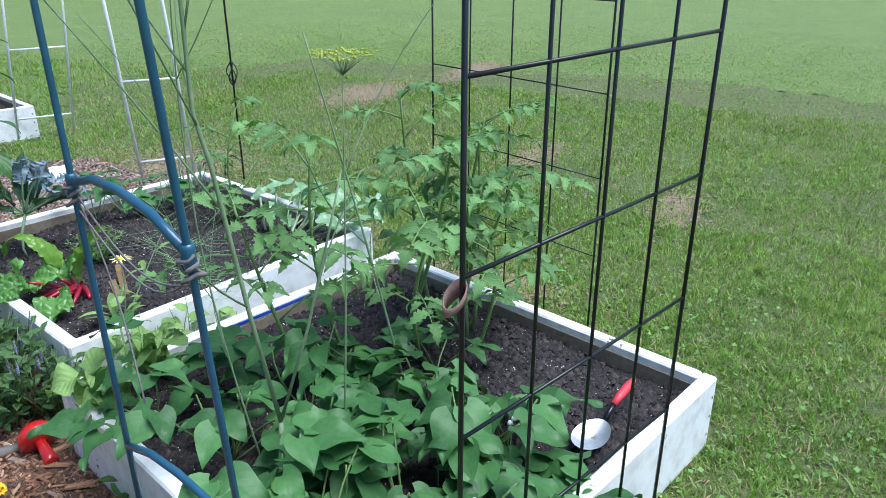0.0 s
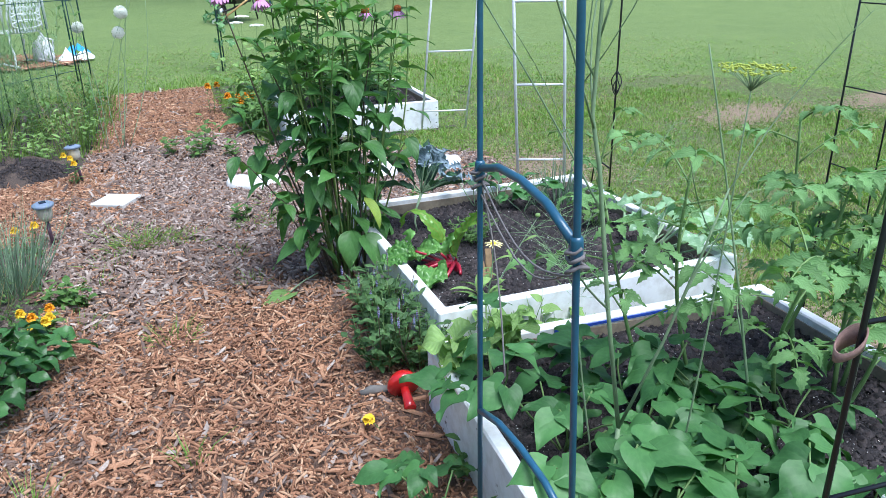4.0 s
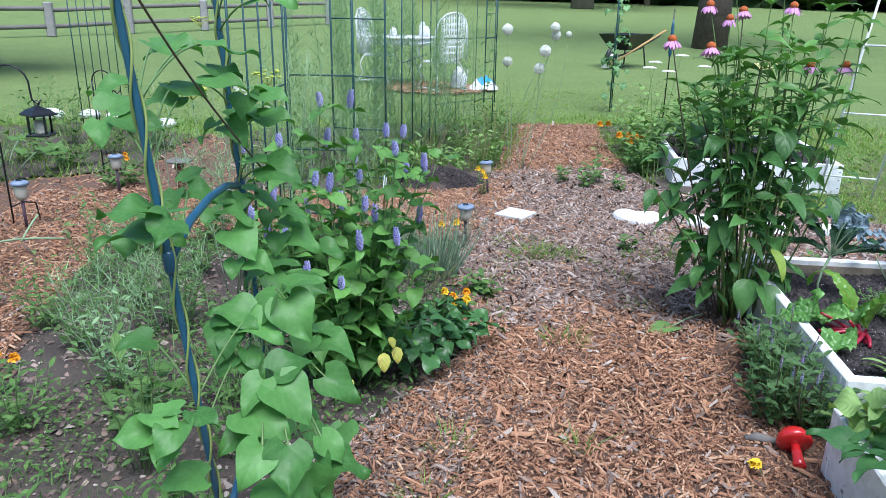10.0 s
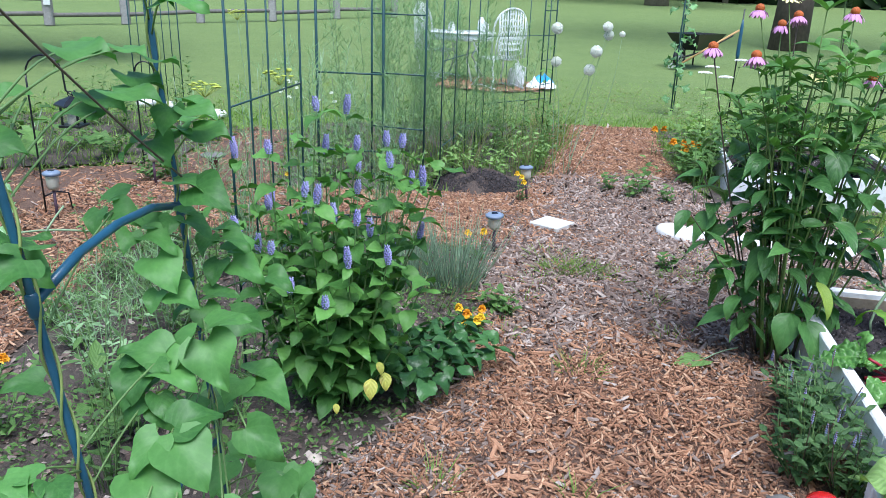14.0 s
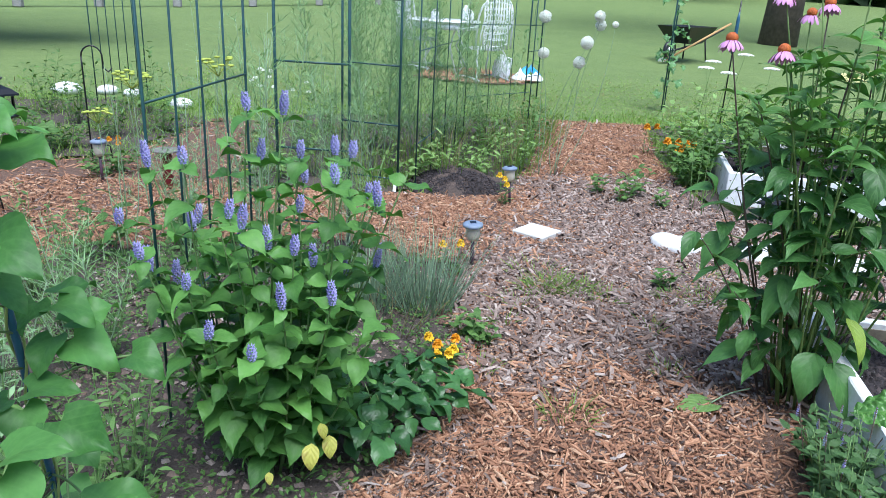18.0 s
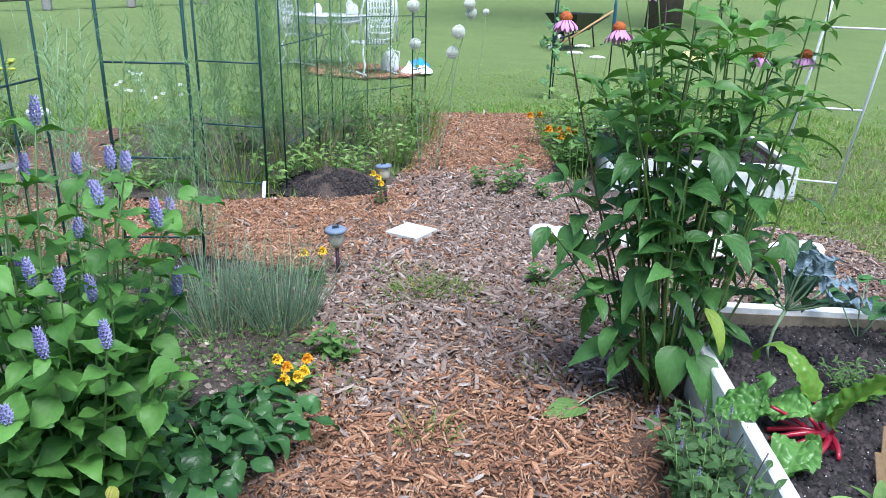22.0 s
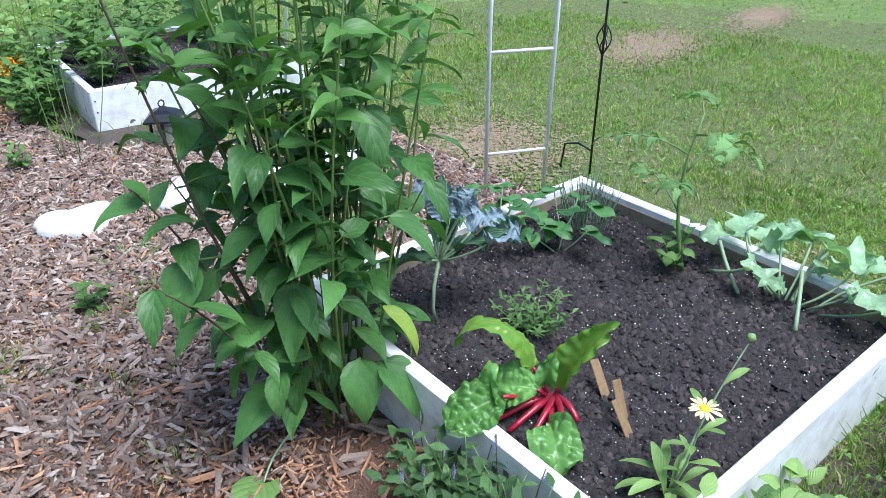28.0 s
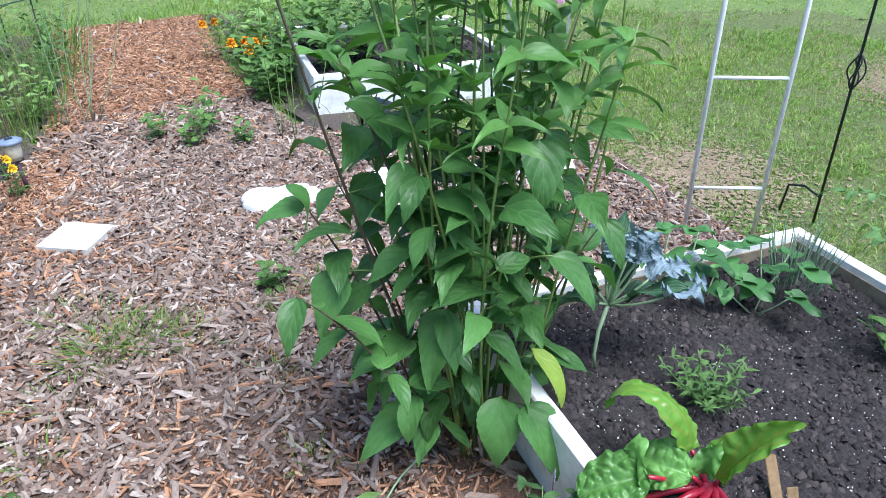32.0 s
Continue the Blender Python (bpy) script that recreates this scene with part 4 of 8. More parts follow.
bf = [(2 * k, 2 * k + 2, 2 * k + 3, 2 * k + 1) for k in range(24)]
part("loop", band.add(bv, bf), M["jute"], tie).modifiers.new("thickness", "SOLIDIFY").thickness = 0.002
wire_panel("wire_trellis", "dark green wire trellis panel among the hyssop", (-0.62, 2.60), (-0.50, 3.31), 5, (0.35, 0.97, 1.5), 0.0, 1.75, 0.0037, "greenmetal", 0.0035, "green trellis panels")
wire_panel("ladder_trellis", "green tubular ladder trellis beside the cross path", (-0.56, 4.28), (-0.20, 4.23), 2, (0.12, 0.5, 0.92, 1.35), 0.0, 1.75, 0.0062, "greenmetal", 0.0052, "green ladder trellises")
wire_panel("ladder_trellis", "green tubular ladder trellis beyond the cross path", (-0.34, 5.55), (0.04, 5.40), 2, (0.06, 0.42, 0.8, 1.2), 0.0, 1.75, 0.0062, "greenmetal", 0.0052, "green ladder trellises")
wire_panel("wire_trellis", "green wire trellis beyond the cross path", (0.16, 5.42), (0.5, 6.6), 4, (0.3, 0.9, 1.4), 0.0, 1.8, 0.0042, "greenmetal", 0.0035, "green trellis panels")
wire_panel("wire_trellis", "thin green wire trellis in the back bed", (0.6, 7.0), (1.25, 7.5), 4, (0.4, 1.0, 1.5), 0.0, 1.7, 0.004, "greenmetal", 0.0035, "green trellis panels")
wire_panel("wire_trellis", "tall thin green wire trellis in the weedy bed", (-3.08, 8.4), (-2.6, 8.5), 7, (1.3,), 0.0, 1.65, 0.005, "greenmetal", 0.003, "green trellis panels")


def garden_ladder(feet, top_back, label, rungs):
    """White ladder-shaped wire support that leans back."""
    a = thing("garden_ladder", label, "plant support", (*feet[0], 0), "white ladder supports")
    d = Vector((feet[1][0] - feet[0][0], feet[1][1] - feet[0][1], 0))
    b = Vector((*top_back, 1.45))
    for s in (0, 1):
        part("rail", tubes([[d * s, d * s + b * 0.5, d * s * 0.94 + d * 0.03 + b]], 0.0085, 8), M["whitemetal"], a)
    for z in rungs:
        part("rung", tubes([[b * (z / 1.45), d + b * (z / 1.45)]], 0.0065, 8), M["whitemetal"], a)
    return a


garden_ladder(((3.27, 4.97), (3.58, 4.80)), (0.0, -0.25), "white enamelled metal ladder support by the far raised bed", (0.15, 0.62, 1.09))
garden_ladder(((2.76, 3.19), (2.97, 3.03)), (-0.19, -0.12), "white enamelled metal ladder support on the lawn edge", (0.22, 0.65, 1.08))


def shepherd_hook(at, h, label, twist=None, reach=0.14, turn=0, lean=(0, 0)):
    a = thing("shepherd_hook", label, "garden hook", (*at, 0), "shepherd hooks", "", turn)
    pts = [Vector((lean[0] * t, lean[1] * t, h * t)) for t in (0, 0.3, 0.6, 0.9, 1)]
    part("pole", tubes([pts], 0.0055, 8), M["black"], a)
    top = pts[-1]
    hk = [top + Vector((reach / 2 - reach / 2 * math.cos(k), 0, reach / 2 * 1.1 * math.sin(k))) for k in np.linspace(0, 3.3, 10)]
    hk += [hk[-1] + Vector((0.004, 0, -0.06)), hk[-1] + Vector((0.03, 0, -0.085)), hk[-1] + Vector((0.055, 0, -0.06))]
    part("hook", tubes([hk], 0.0055, 8), M["black"], a)
    part("foot", tubes([[(0, 0, 0.12), (0.05, 0.05, 0.14), (0.1, 0.1, 0.12), (0.11, 0.11, 0.0)]], 0.005, 7), M["black"], a)
    if twist:
        c = Vector((lean[0], lean[1], h)) * (twist / h)
        for k in range(4):
            part("basket_wire", tubes([[c + Vector((0.03 * math.sin(math.pi * s) * math.cos(k * 1.57 + s * 2.4), 0.03 * math.sin(math.pi * s) * math.sin(k * 1.57 + s * 2.4), -0.07 + 0.14 * s)) for s in np.linspace(0, 1, 9)]], 0.0032, 6), M["black"], a)
    return a


shepherd_hook((3.26, 2.95), 1.75, "black iron hook with a twisted basket in the pole", 0.62, 0.2, 40, (-0.02, 0.0))
shepherd_hook((-2.235, 4.514), 0.83, "black iron shepherd hook beside the squash", None, 0.21)
shepherd_hook((-2.07, 5.715), 0.74, "small black iron hook in the weedy bed", None, 0.13, 10)


def lantern(at, s, label):
    a = thing("lantern", label, "lantern", at, "black lanterns")
    part("base", Mesh().add(*box(0.12 * s, 0.12 * s, 0.014 * s, 0.003)), M["black"], a, "", False)
    for x in (-1, 1):
        for y in (-1, 1):
            part("frame_post", Mesh().add(*box(0.012 * s, 0.012 * s, 0.1 * s, 0.002, (0.042 * s * x, 0.042 * s * y, 0.013 * s))), M["black"], a, "", False)
    for x, y in ((1, 0), (-1, 0), (0, 1), (0, -1)):
        g = part("pane", Mesh().add(*box((0.002 if x else 0.07) * s, (0.002 if y else 0.07) * s, 0.098 * s, 0, (0.042 * s * x, 0.042 * s * y, 0.0145 * s))), M["glass"], a, "clear glass pane", False)
        g.visible_shadow = False
    # pale tray, raised to stand in for the sky reflected in the panes
    part("candle_tray", Mesh().add(*lathe([(0.028 * s, 0.0145 * s), (0.03 * s, 0.02 * s), (0.03 * s, 0.085 * s), (0.01 * s, 0.088 * s)], 14)), M["cream"], a, "pale tray drawn tall for the sky glare in the panes")
    part("roof", Mesh().add(*lathe([(0.1 * s, 0.113 * s), (0.098 * s, 0.122 * s), (0.06 * s, 0.145 * s), (0.03 * s, 0.155 * s), (0.012 * s, 0.165 * s)], 4)), M["black"], a, "", False)
    part("ring", tubes([[(0.014 * s * math.cos(k), 0, 0.178 * s + 0.014 * s * math.sin(k)) for k in np.linspace(0, 6.28, 12)]], 0.003 * s, 6), M["black"], a)
    return a


lantern((-2.0, 4.514, 0.545), 1.05, "black metal lantern with clear panes hanging from the iron hook")
lantern((2.36, 4.84, 0.0), 1.2, "black lantern with clear panes standing by the far raised bed")
lantern((0.5, 6.62, 1.43), 1.1, "black lantern with clear panes hung on the green trellis")


def solar_light(at, h, label="grey solar path light on a short stake", tilt=(0, 0)):
    a = thing("solar_light", label, "path light", (*at, 0), "solar path lights")
    a.matrix_basis = pose(*at, 0, tilt[0], tilt[1], 0)
    part("stake", tubes([[(0, 0, -0.02), (0, 0, h * 0.66)]], 0.009, 10), M["lampdark"], a)
    part("lens", Mesh().add(*lathe([(0.022, h * 0.62), (0.033, h * 0.7), (0.036, h * 0.9), (0.034, h * 0.93)], 18)), M["cream"], a, "frosted lens")
    part("cap", Mesh().add(*lathe([(0.036, h * 0.9), (0.048, h * 0.915), (0.05, h * 0.96), (0.044, h * 0.975), (0.04, h * 0.985), (0.03, h)], 18)), M["lampgrey"], a, "grey-blue plastic cap")
    part("solar_cell", Mesh().add(*box(0.03, 0.03, 0.003, 0, (0, 0, h * 1.0))), M["solar"], a, "dark solar cell", False)
    return a


solar_light((0.42, 3.97), 0.24, tilt=(3, -2))
solar_light((0.76, 5.09), 0.25, tilt=(-3, -4))
solar_light((-2.13, 4.43), 0.3)
solar_light((-1.85, 5.3), 0.28)
solar_light((-3.5, 5.3), 0.28)

# ---- stones ----
pv = thing("paver", "square pale concrete paver on the mulch", "stepping stone", (0.83, 4.49, 0.0), "", "", 47)
part("slab", Mesh().add(*box(0.2, 0.2, 0.035, 0.004)), M["stone"], pv, "", False)


def cloud_stone(at, s, turn, label="white cast stone shaped like a puffy cloud on the mulch"):
    a = thing("stepping_stone", label, "stepping stone", (*at, 0), "white cloud stones", "", turn)
    n, v, f = 40, [], []
    for ring, (rr, z) in enumerate(((1.0, 0.0), (1.02, 0.03), (0.93, 0.047), (0.6, 0.052))):
        for k in range(n):
            t = 2 * math.pi * k / n
            r = s * rr * (0.76 + 0.26 * abs(math.cos(t * 2.5 + 0.5)) ** 0.7) * (1 + 0.09 * math.sin(3 * t))
            v.append((r * math.cos(t) * 1.25, r * math.sin(t) * 0.85, z + (0.006 * math.sin(4 * t) + 0.008 * abs(math.cos(t * 2.5 + 0.5)) if ring else 0)))
    for r in range(3):
        for k in range(n):
            q, w = r * n + k, r * n + (k + 1) % n
            f.append((q, w, w + n, q + n))
    f.append(tuple(range(3 * n, 4 * n)))
    part("stone", Mesh().add(v, f), M["whitestone"], a)
    return a


cloud_stone((1.60, 4.34), 0.135, -15)
cloud_stone((2.03, 4.22), 0.13, 30)
cloud_stone((2.38, 4.08), 0.13, 70)
cloud_stone((2.75, 3.95), 0.13, 10)
for x, y, s in ((-0.3, 2.07, 0.024), (-0.09, 3.35, 0.014), (0.5, 4.35, 0.016), (1.25, 4.9, 0.018), (-0.75, 1.55, 0.02)):
    pb = thing("pebble", "small pale rounded pebble lying on the soil", "pebble", (x, y, 0.0), "loose pebbles")
    part("stone", Mesh().add(*lathe([(s * 0.5, 0), (s, s * 0.4), (s * 0.9, s * 0.9), (s * 0.4, s * 1.25)], 10)), M["pebble"], pb)


# red mushroom-shaped ornament lying on its side
orn = thing("garden_ornament", "glossy red mushroom-shaped ornament lying on its side on the soil", "ornament")
orn.matrix_basis = facing((1.093, 1.80, 0.053), (-0.25, -0.75, -0.3)) @ Matrix.Rotation(-math.pi / 2, 4, "X") @ Matrix.Diagonal((1.12, 1.12, 1.12, 1))
part("cap", Mesh().add(*lathe([(0.01, 0.006), (0.04, 0.002), (0.047, -0.004), (0.046, -0.016), (0.036, -0.034), (0.02, -0.045), (0.004, -0.049)][::-1], 22)), M["red"], orn)
part("stem", Mesh().add(*lathe([(0.013, 0.0), (0.0135, 0.03), (0.015, 0.055), (0.018, 0.072), (0.014, 0.075)], 16)), M["red"], orn)
dw = thing("driftwood_piece", "small weathered grey piece of wood beside the red ornament", "wood piece", (1.03, 1.88, 0.018), "", "", -24)
part("chunk", tubes([[(-0.045, 0, 0), (-0.01, 0.006, 0.006), (0.045, 0, 0.004)]], [0.009, 0.016, 0.013], 8), M["fence"], dw)

# trowel
tr = thing("hand_trowel", "steel hand trowel with a red handle lying on soil", "trowel", (1.60, 0.43, 0.185))
tr.matrix_basis = pose(1.655, 0.408, 0.192, 4, 0, -102)
m = Mesh()
rim = [(0.043 * math.sin(a) * (1 - 0.12 * math.cos(a)), 0.062 - 0.062 * math.cos(a)) for a in np.linspace(0, 2 * math.pi, 25)[:-1]]
for k, (q, dz) in enumerate(((1.0, 0.0), (0.7, -0.008), (0.35, -0.012), (0.04, -0.0135))):
    m.v.append(np.array([(x * q, -0.062 - (y - 0.062) * q, 0.014 + dz) for x, y in rim]))
    m.uv.append(np.zeros((24, 2)))
    m.f += [(k * 24 + i, k * 24 + (i + 1) % 24, k * 24 - 24 + (i + 1) % 24, k * 24 - 24 + i) for i in range(24) if k]
m.f.append(tuple(range(72, 96)))
m.n = 96
part("blade", m, M["steel"], tr, "bright steel scoop")
part("shank", tubes([[(0, 0, 0.003), (0, 0.03, 0.02), (0, 0.06, 0.03)]], 0.007, 8), M["black"], tr)
part("grip", tubes([[(0, 0.05, 0.03), (0, 0.09, 0.033), (0, 0.14, 0.035), (0, 0.165, 0.035)]], [0.009, 0.012, 0.0115, 0.008], 10), M["pinkred"], tr, "red rubber grip")

# carved dark red post
cp = thing("carved_post", "dark red turned wooden post among the plants", "post", (-1.40, 5.19, -0.19))
part("shaft", Mesh().add(*lathe([(0.035, 0.0), (0.035, 0.16), (0.02, 0.18), (0.034, 0.21), (0.02, 0.24), (0.036, 0.27), (0.02, 0.3), (0.036, 0.33), (0.02, 0.36), (0.036, 0.39), (0.03, 0.43)], 14)), M["darkred"], cp)

part("plate", Mesh().add(*lathe([(0.02, 0.428), (0.085, 0.436), (0.09, 0.444), (0.08, 0.447), (0.02, 0.446)], 20)), M["fence"], cp, "weathered round dish on top")

# plant labels
wl = thing("plant_label", "small white plastic plant label at the back bed", "plant label", (0.02, 5.28, 0.0))
wl.matrix_basis = pose(0.02, 5.28, 0.0, -14, 8, 10)
part("stick", Mesh().add(*box(0.022, 0.002, 0.11, 0.0005)), M["plasticwhite"], wl, "", False)
for x, y, t, r in ((1.712, 2.152, -50, -35), (1.665, 2.085, -30, -30), (1.613, 2.045, -40, -20)):
    pl = thing("plant_label", "short weathered wooden plant label stuck in the soil", "plant label", (x, y, 0.165), "wooden plant labels")
    pl.matrix_basis = pose(x, y, 0.165, t, 0, r)
    part("stick", Mesh().add(*box(0.024, 0.003, 0.095, 0.0013)), M["labelwood"], pl, "", False)


# ---- plants ----
def stalk(parent, a, b, r=0.004, mat="stem", sag=0.06, sides=5, n=7):
    pts = bent(a, b, sag, n)
    part("stem", tubes([pts], [r, r * 0.75, r * 0.45], sides), M[mat], parent)
    return pts


CONE_L = leaf_set("coneflower_leaf", "coneleaf", 7, "taper", 0.14, 0.06, droop=0.75, fold=0.28, wave=0.14, tooth=0.03, rows=18)
CONE_B = leaf_set("coneflower_leaf", "coneleaf", 6, "taper", 0.19, 0.095, droop=0.6, fold=0.2, wave=0.12, tooth=0.022, rows=24, cols=3)
CONE_S = leaf_set("coneflower_leaf", "conetop", 6, "taper", 0.11, 0.036, droop=0.95, fold=0.32, wave=0.15, rows=10)


def coneflower(parent, p, tilt, s=1.0, old=False):
    h = part("flower_head", Mesh().add(*lathe([(0.006 * s, -0.008 * s), (0.017 * s, -0.002), (0.0195 * s, 0.007 * s), (0.017 * s, 0.016 * s), (0.009 * s, 0.023 * s), (0.002, 0.025 * s)], 14)), M["conedisc"] if not old else M["agasleaf"], parent, "orange-brown domed cone" if not old else "young green cone")
    h.matrix_basis = Matrix.Translation(p) @ Matrix.Rotation(tilt, 4, "X")
    n = 17
    for k in range(n):
        q = Mesh().add(*leaf("spoon", 0.043 * s * random.uniform(0.9, 1.1), 0.0135 * s, droop=0.5 if not old else 0.2, fold=0.1, rows=4, cols=1))
        o = part("petal", q, M["pinkpetal" if not old else "palepetal"], h)
        o.matrix_basis = Matrix.Rotation(2 * math.pi * k / n, 4, "Z") @ Matrix.Translation((0, 0.014 * s, 0.0)) @ Matrix.Rotation((-0.75 if not old else -0.1) + random.uniform(-0.2, 0.15), 4, "X")


def coneflower_clump():
    a = thing("coneflower_plant", "tall purple coneflower clump with dark green leaves beside the raised bed", "coneflower", (1.40, 2.80, 0))
    heads = [(-0.40, -0.01, 1.19), (-0.28, -0.09, 1.17), (0.18, -0.02, 1.10), (0.07, 0.13, 1.09), (-0.12, 0.1, 1.27), (-0.2, 0.12, 1.32), (-0.04, 0.15, 1.3), (-0.16, 0.0, 1.36), (0.33, -0.02, 1.1), (0.05, -0.05, 1.32), (0.0, -0.03, 1.12)]
    stems = 36
    for i in range(stems):
        if i < len(heads):
            tip = Vector(heads[i])
        else:
            an, r = i * 2.4, 0.34 * math.sqrt((i - len(heads) + 0.5) / (stems - len(heads)))
            tip = Vector((0.04 + r * math.cos(an), r * math.sin(an) * 0.85, random.uniform(1.15, 1.5) - 0.5 * r))
        foot = Vector((0.03 + tip.x * 0.16 + random.uniform(-0.035, 0.035), -0.02 + tip.y * 0.16 + random.uniform(-0.035, 0.035), 0))
        pts = stalk(a, foot, tip, 0.0046, "conestem" if i % 6 else "brownstem", 0.05, 6)
        L = 11 if i >= len(heads) else 9
        for k in range(L):
            t = 0.2 + (0.78 if i >= len(heads) else 0.66) * (k + random.uniform(-0.3, 0.3)) / (L - 1)
            p, d = along(pts, min(0.99, max(0.08, t)))
            an = i * 1.9 + k * 2.4
            z = p[2]
            if z < 0.45:
                if random.random() < 0.38:
                    put_leaf(a, CONE_L, p + around(an, 0.2) * 0.02, around(an, random.uniform(-0.9, 0.0)), random.uniform(0.6, 1.1), random.uniform(-0.4, 0.4))
            elif z < 0.85:
                for an in (an, an + 2.2) if random.random() < 0.42 else (an,):
                    put_leaf(a, CONE_L, p + around(an, 0.3) * 0.03, around(an, random.uniform(-0.8, 0.35)), random.uniform(0.6, 1.05), random.uniform(-0.5, 0.5))
                    part("leaf_stalk", tubes([[p, p + around(an, 0.3) * 0.032]], 0.0014, 4), M["conestem"], a)
            else:
                for turn in (0, 2.1, 4.2) if i >= len(heads) else (0, 2.6):
                    put_leaf(a, CONE_S, p, around(an + turn, random.uniform(-0.35, 0.7)), random.uniform(0.65, 1.15), random.uniform(-0.5, 0.5))
        if i < len(heads):
            coneflower(a, tip, random.uniform(-0.25, 0.25), random.uniform(0.78, 0.94), i in (3, 7, 10))
        elif i % 3 == 0:
            part("bud", Mesh().add(*lathe([(0.004, 0), (0.011, 0.006), (0.009, 0.013), (0.003, 0.016)], 9, tuple(tip))), M["agasleaf"], a, "small green flower bud")
    # loose side branches arching out towards the path
    for tip, n in (((-0.42, -0.04, 0.62), 8), ((-0.36, 0.1, 0.78), 8), ((-0.3, -0.12, 0.45), 7), ((-0.2, 0.2, 0.7), 7), ((0.36, 0.08, 0.7), 7), ((0.3, -0.12, 0.6), 6)):
        pts = bent((tip[0] * 0.2, tip[1] * 0.2, 0.02), tip, 0.1, 8, (0, 0, 1))
        part("stem", tubes([pts], [0.0032, 0.0027, 0.0016], 6), M["brownstem"], a, "purplish side stem")
        for k in range(n):
            p, d = along(pts, 0.3 + 0.69 * k / (n - 1))
            put_leaf(a, CONE_L, p, around(k * 2.4 + tip[1] * 9, random.uniform(-1.0, -0.1)), random.uniform(0.7, 1.0), random.uniform(-0.4, 0.4))
    # the big low leaves over the corner of the bed, hanging on long stalks
    low = [((-0.107, -0.074, 0.488), (-0.09, -0.05, -0.15), 0.98), ((-0.015, -0.156, 0.261), (-0.06, -0.06, -0.15), 0.95), ((0.021, -0.192, 0.246), (0.01, -0.14, -0.13), 1.02), ((-0.152, -0.04, 0.224), (-0.19, 0.0, -0.07), 1.1),
           ((-0.167, -0.029, 0.403), (-0.17, -0.01, -0.01), 0.95), ((-0.024, -0.147, 0.538), (-0.17, 0.0, 0.05), 1.0), ((-0.041, -0.131, 0.43), (0.03, -0.1, -0.06), 0.66), ((0.043, -0.216, 0.633), (0.03, -0.12, -0.07), 0.74), ((-0.251, 0.026, 0.938), (0.03, -0.1, -0.05), 0.66),
           ((-0.289, 0.048, 0.585), (-0.08, -0.05, -0.11), 0.8), ((0.017, -0.187, 0.871), (-0.04, -0.07, -0.11), 0.76), ((-0.136, -0.052, 0.185), (-0.07, -0.05, -0.06), 0.6), ((0.1, -0.14, 0.33), (0.12, -0.1, -0.06), 0.75), ((-0.1, -0.02, 0.3), (-0.12, -0.03, -0.12), 0.8), ((0.0, 0.16, 0.34), (0.0, 0.1, -0.1), 0.8), ((-0.12, 0.1, 0.36), (-0.12, 0.1, -0.1), 0.8)]
    for p, d, s in low:
        put_leaf(a, CONE_B, p, d, s)
        part("stem", tubes([bent((0.03, -0.02, max(0.03, p[2] - 0.16)), p, 0.08, 6, (0, 0, 1))], 0.0022, 5), M["conestem"], a)
    lime = leaf_set("leaf", "limeleaf", 1, "ovate", 0.16, 0.055, droop=1.2, fold=0.3, rows=9)
    put_leaf(a, lime, (0.027, -0.198, 0.404), (0.02, -0.11, -0.09), 0.95)
    return a


coneflower_clump()

# cut leaf lying on the mulch
cl = thing("fallen_leaf", "single pale green heart-shaped leaf lying on the mulch", "leaf", (1.122, 2.727, 0.02), "", "", 102)
for mm in leaf_set("blade", "palherb", 1, "heart", 0.145, 0.12, droop=0.15, fold=0.1):
    part("blade", mm, None, cl)
part("stalk", tubes([bent((0, 0, 0.004), (0.02, -0.16, 0.03), 0.08)], 0.0028, 5), M["palestem"], cl)


BEAN = leaf_set("bean_leaf", "beanleaf", 8, "heart", 0.122, 0.112, droop=0.6, fold=0.16, wave=0.2, rows=14, cols=5, blister=0.0012, waves=20)
BUSH = leaf_set("bean_leaf", "darkbean", 7, "heart", 0.098, 0.08, droop=0.45, fold=0.14, wave=0.16, rows=11, cols=3)


def trifoliate(parent, meshes, p, d, s, name="leaf"):
    d = Vector(d).normalized()
    side = d.cross(Vector((0, 0, 1))).normalized()
    for k, w in ((0, 0), (1, 1.5), (-1, 1.5)):
        dd = (d + side * k * w).normalized() if k else d
        put_leaf(parent, meshes, Vector(p) + (d * 0.03 * s if k == 0 else side * 0.014 * k * s), dd + Vector((0, 0, random.uniform(-0.35, 0.1))), s * (1.0 if k == 0 else 0.85), random.uniform(-0.45, 0.45), name)


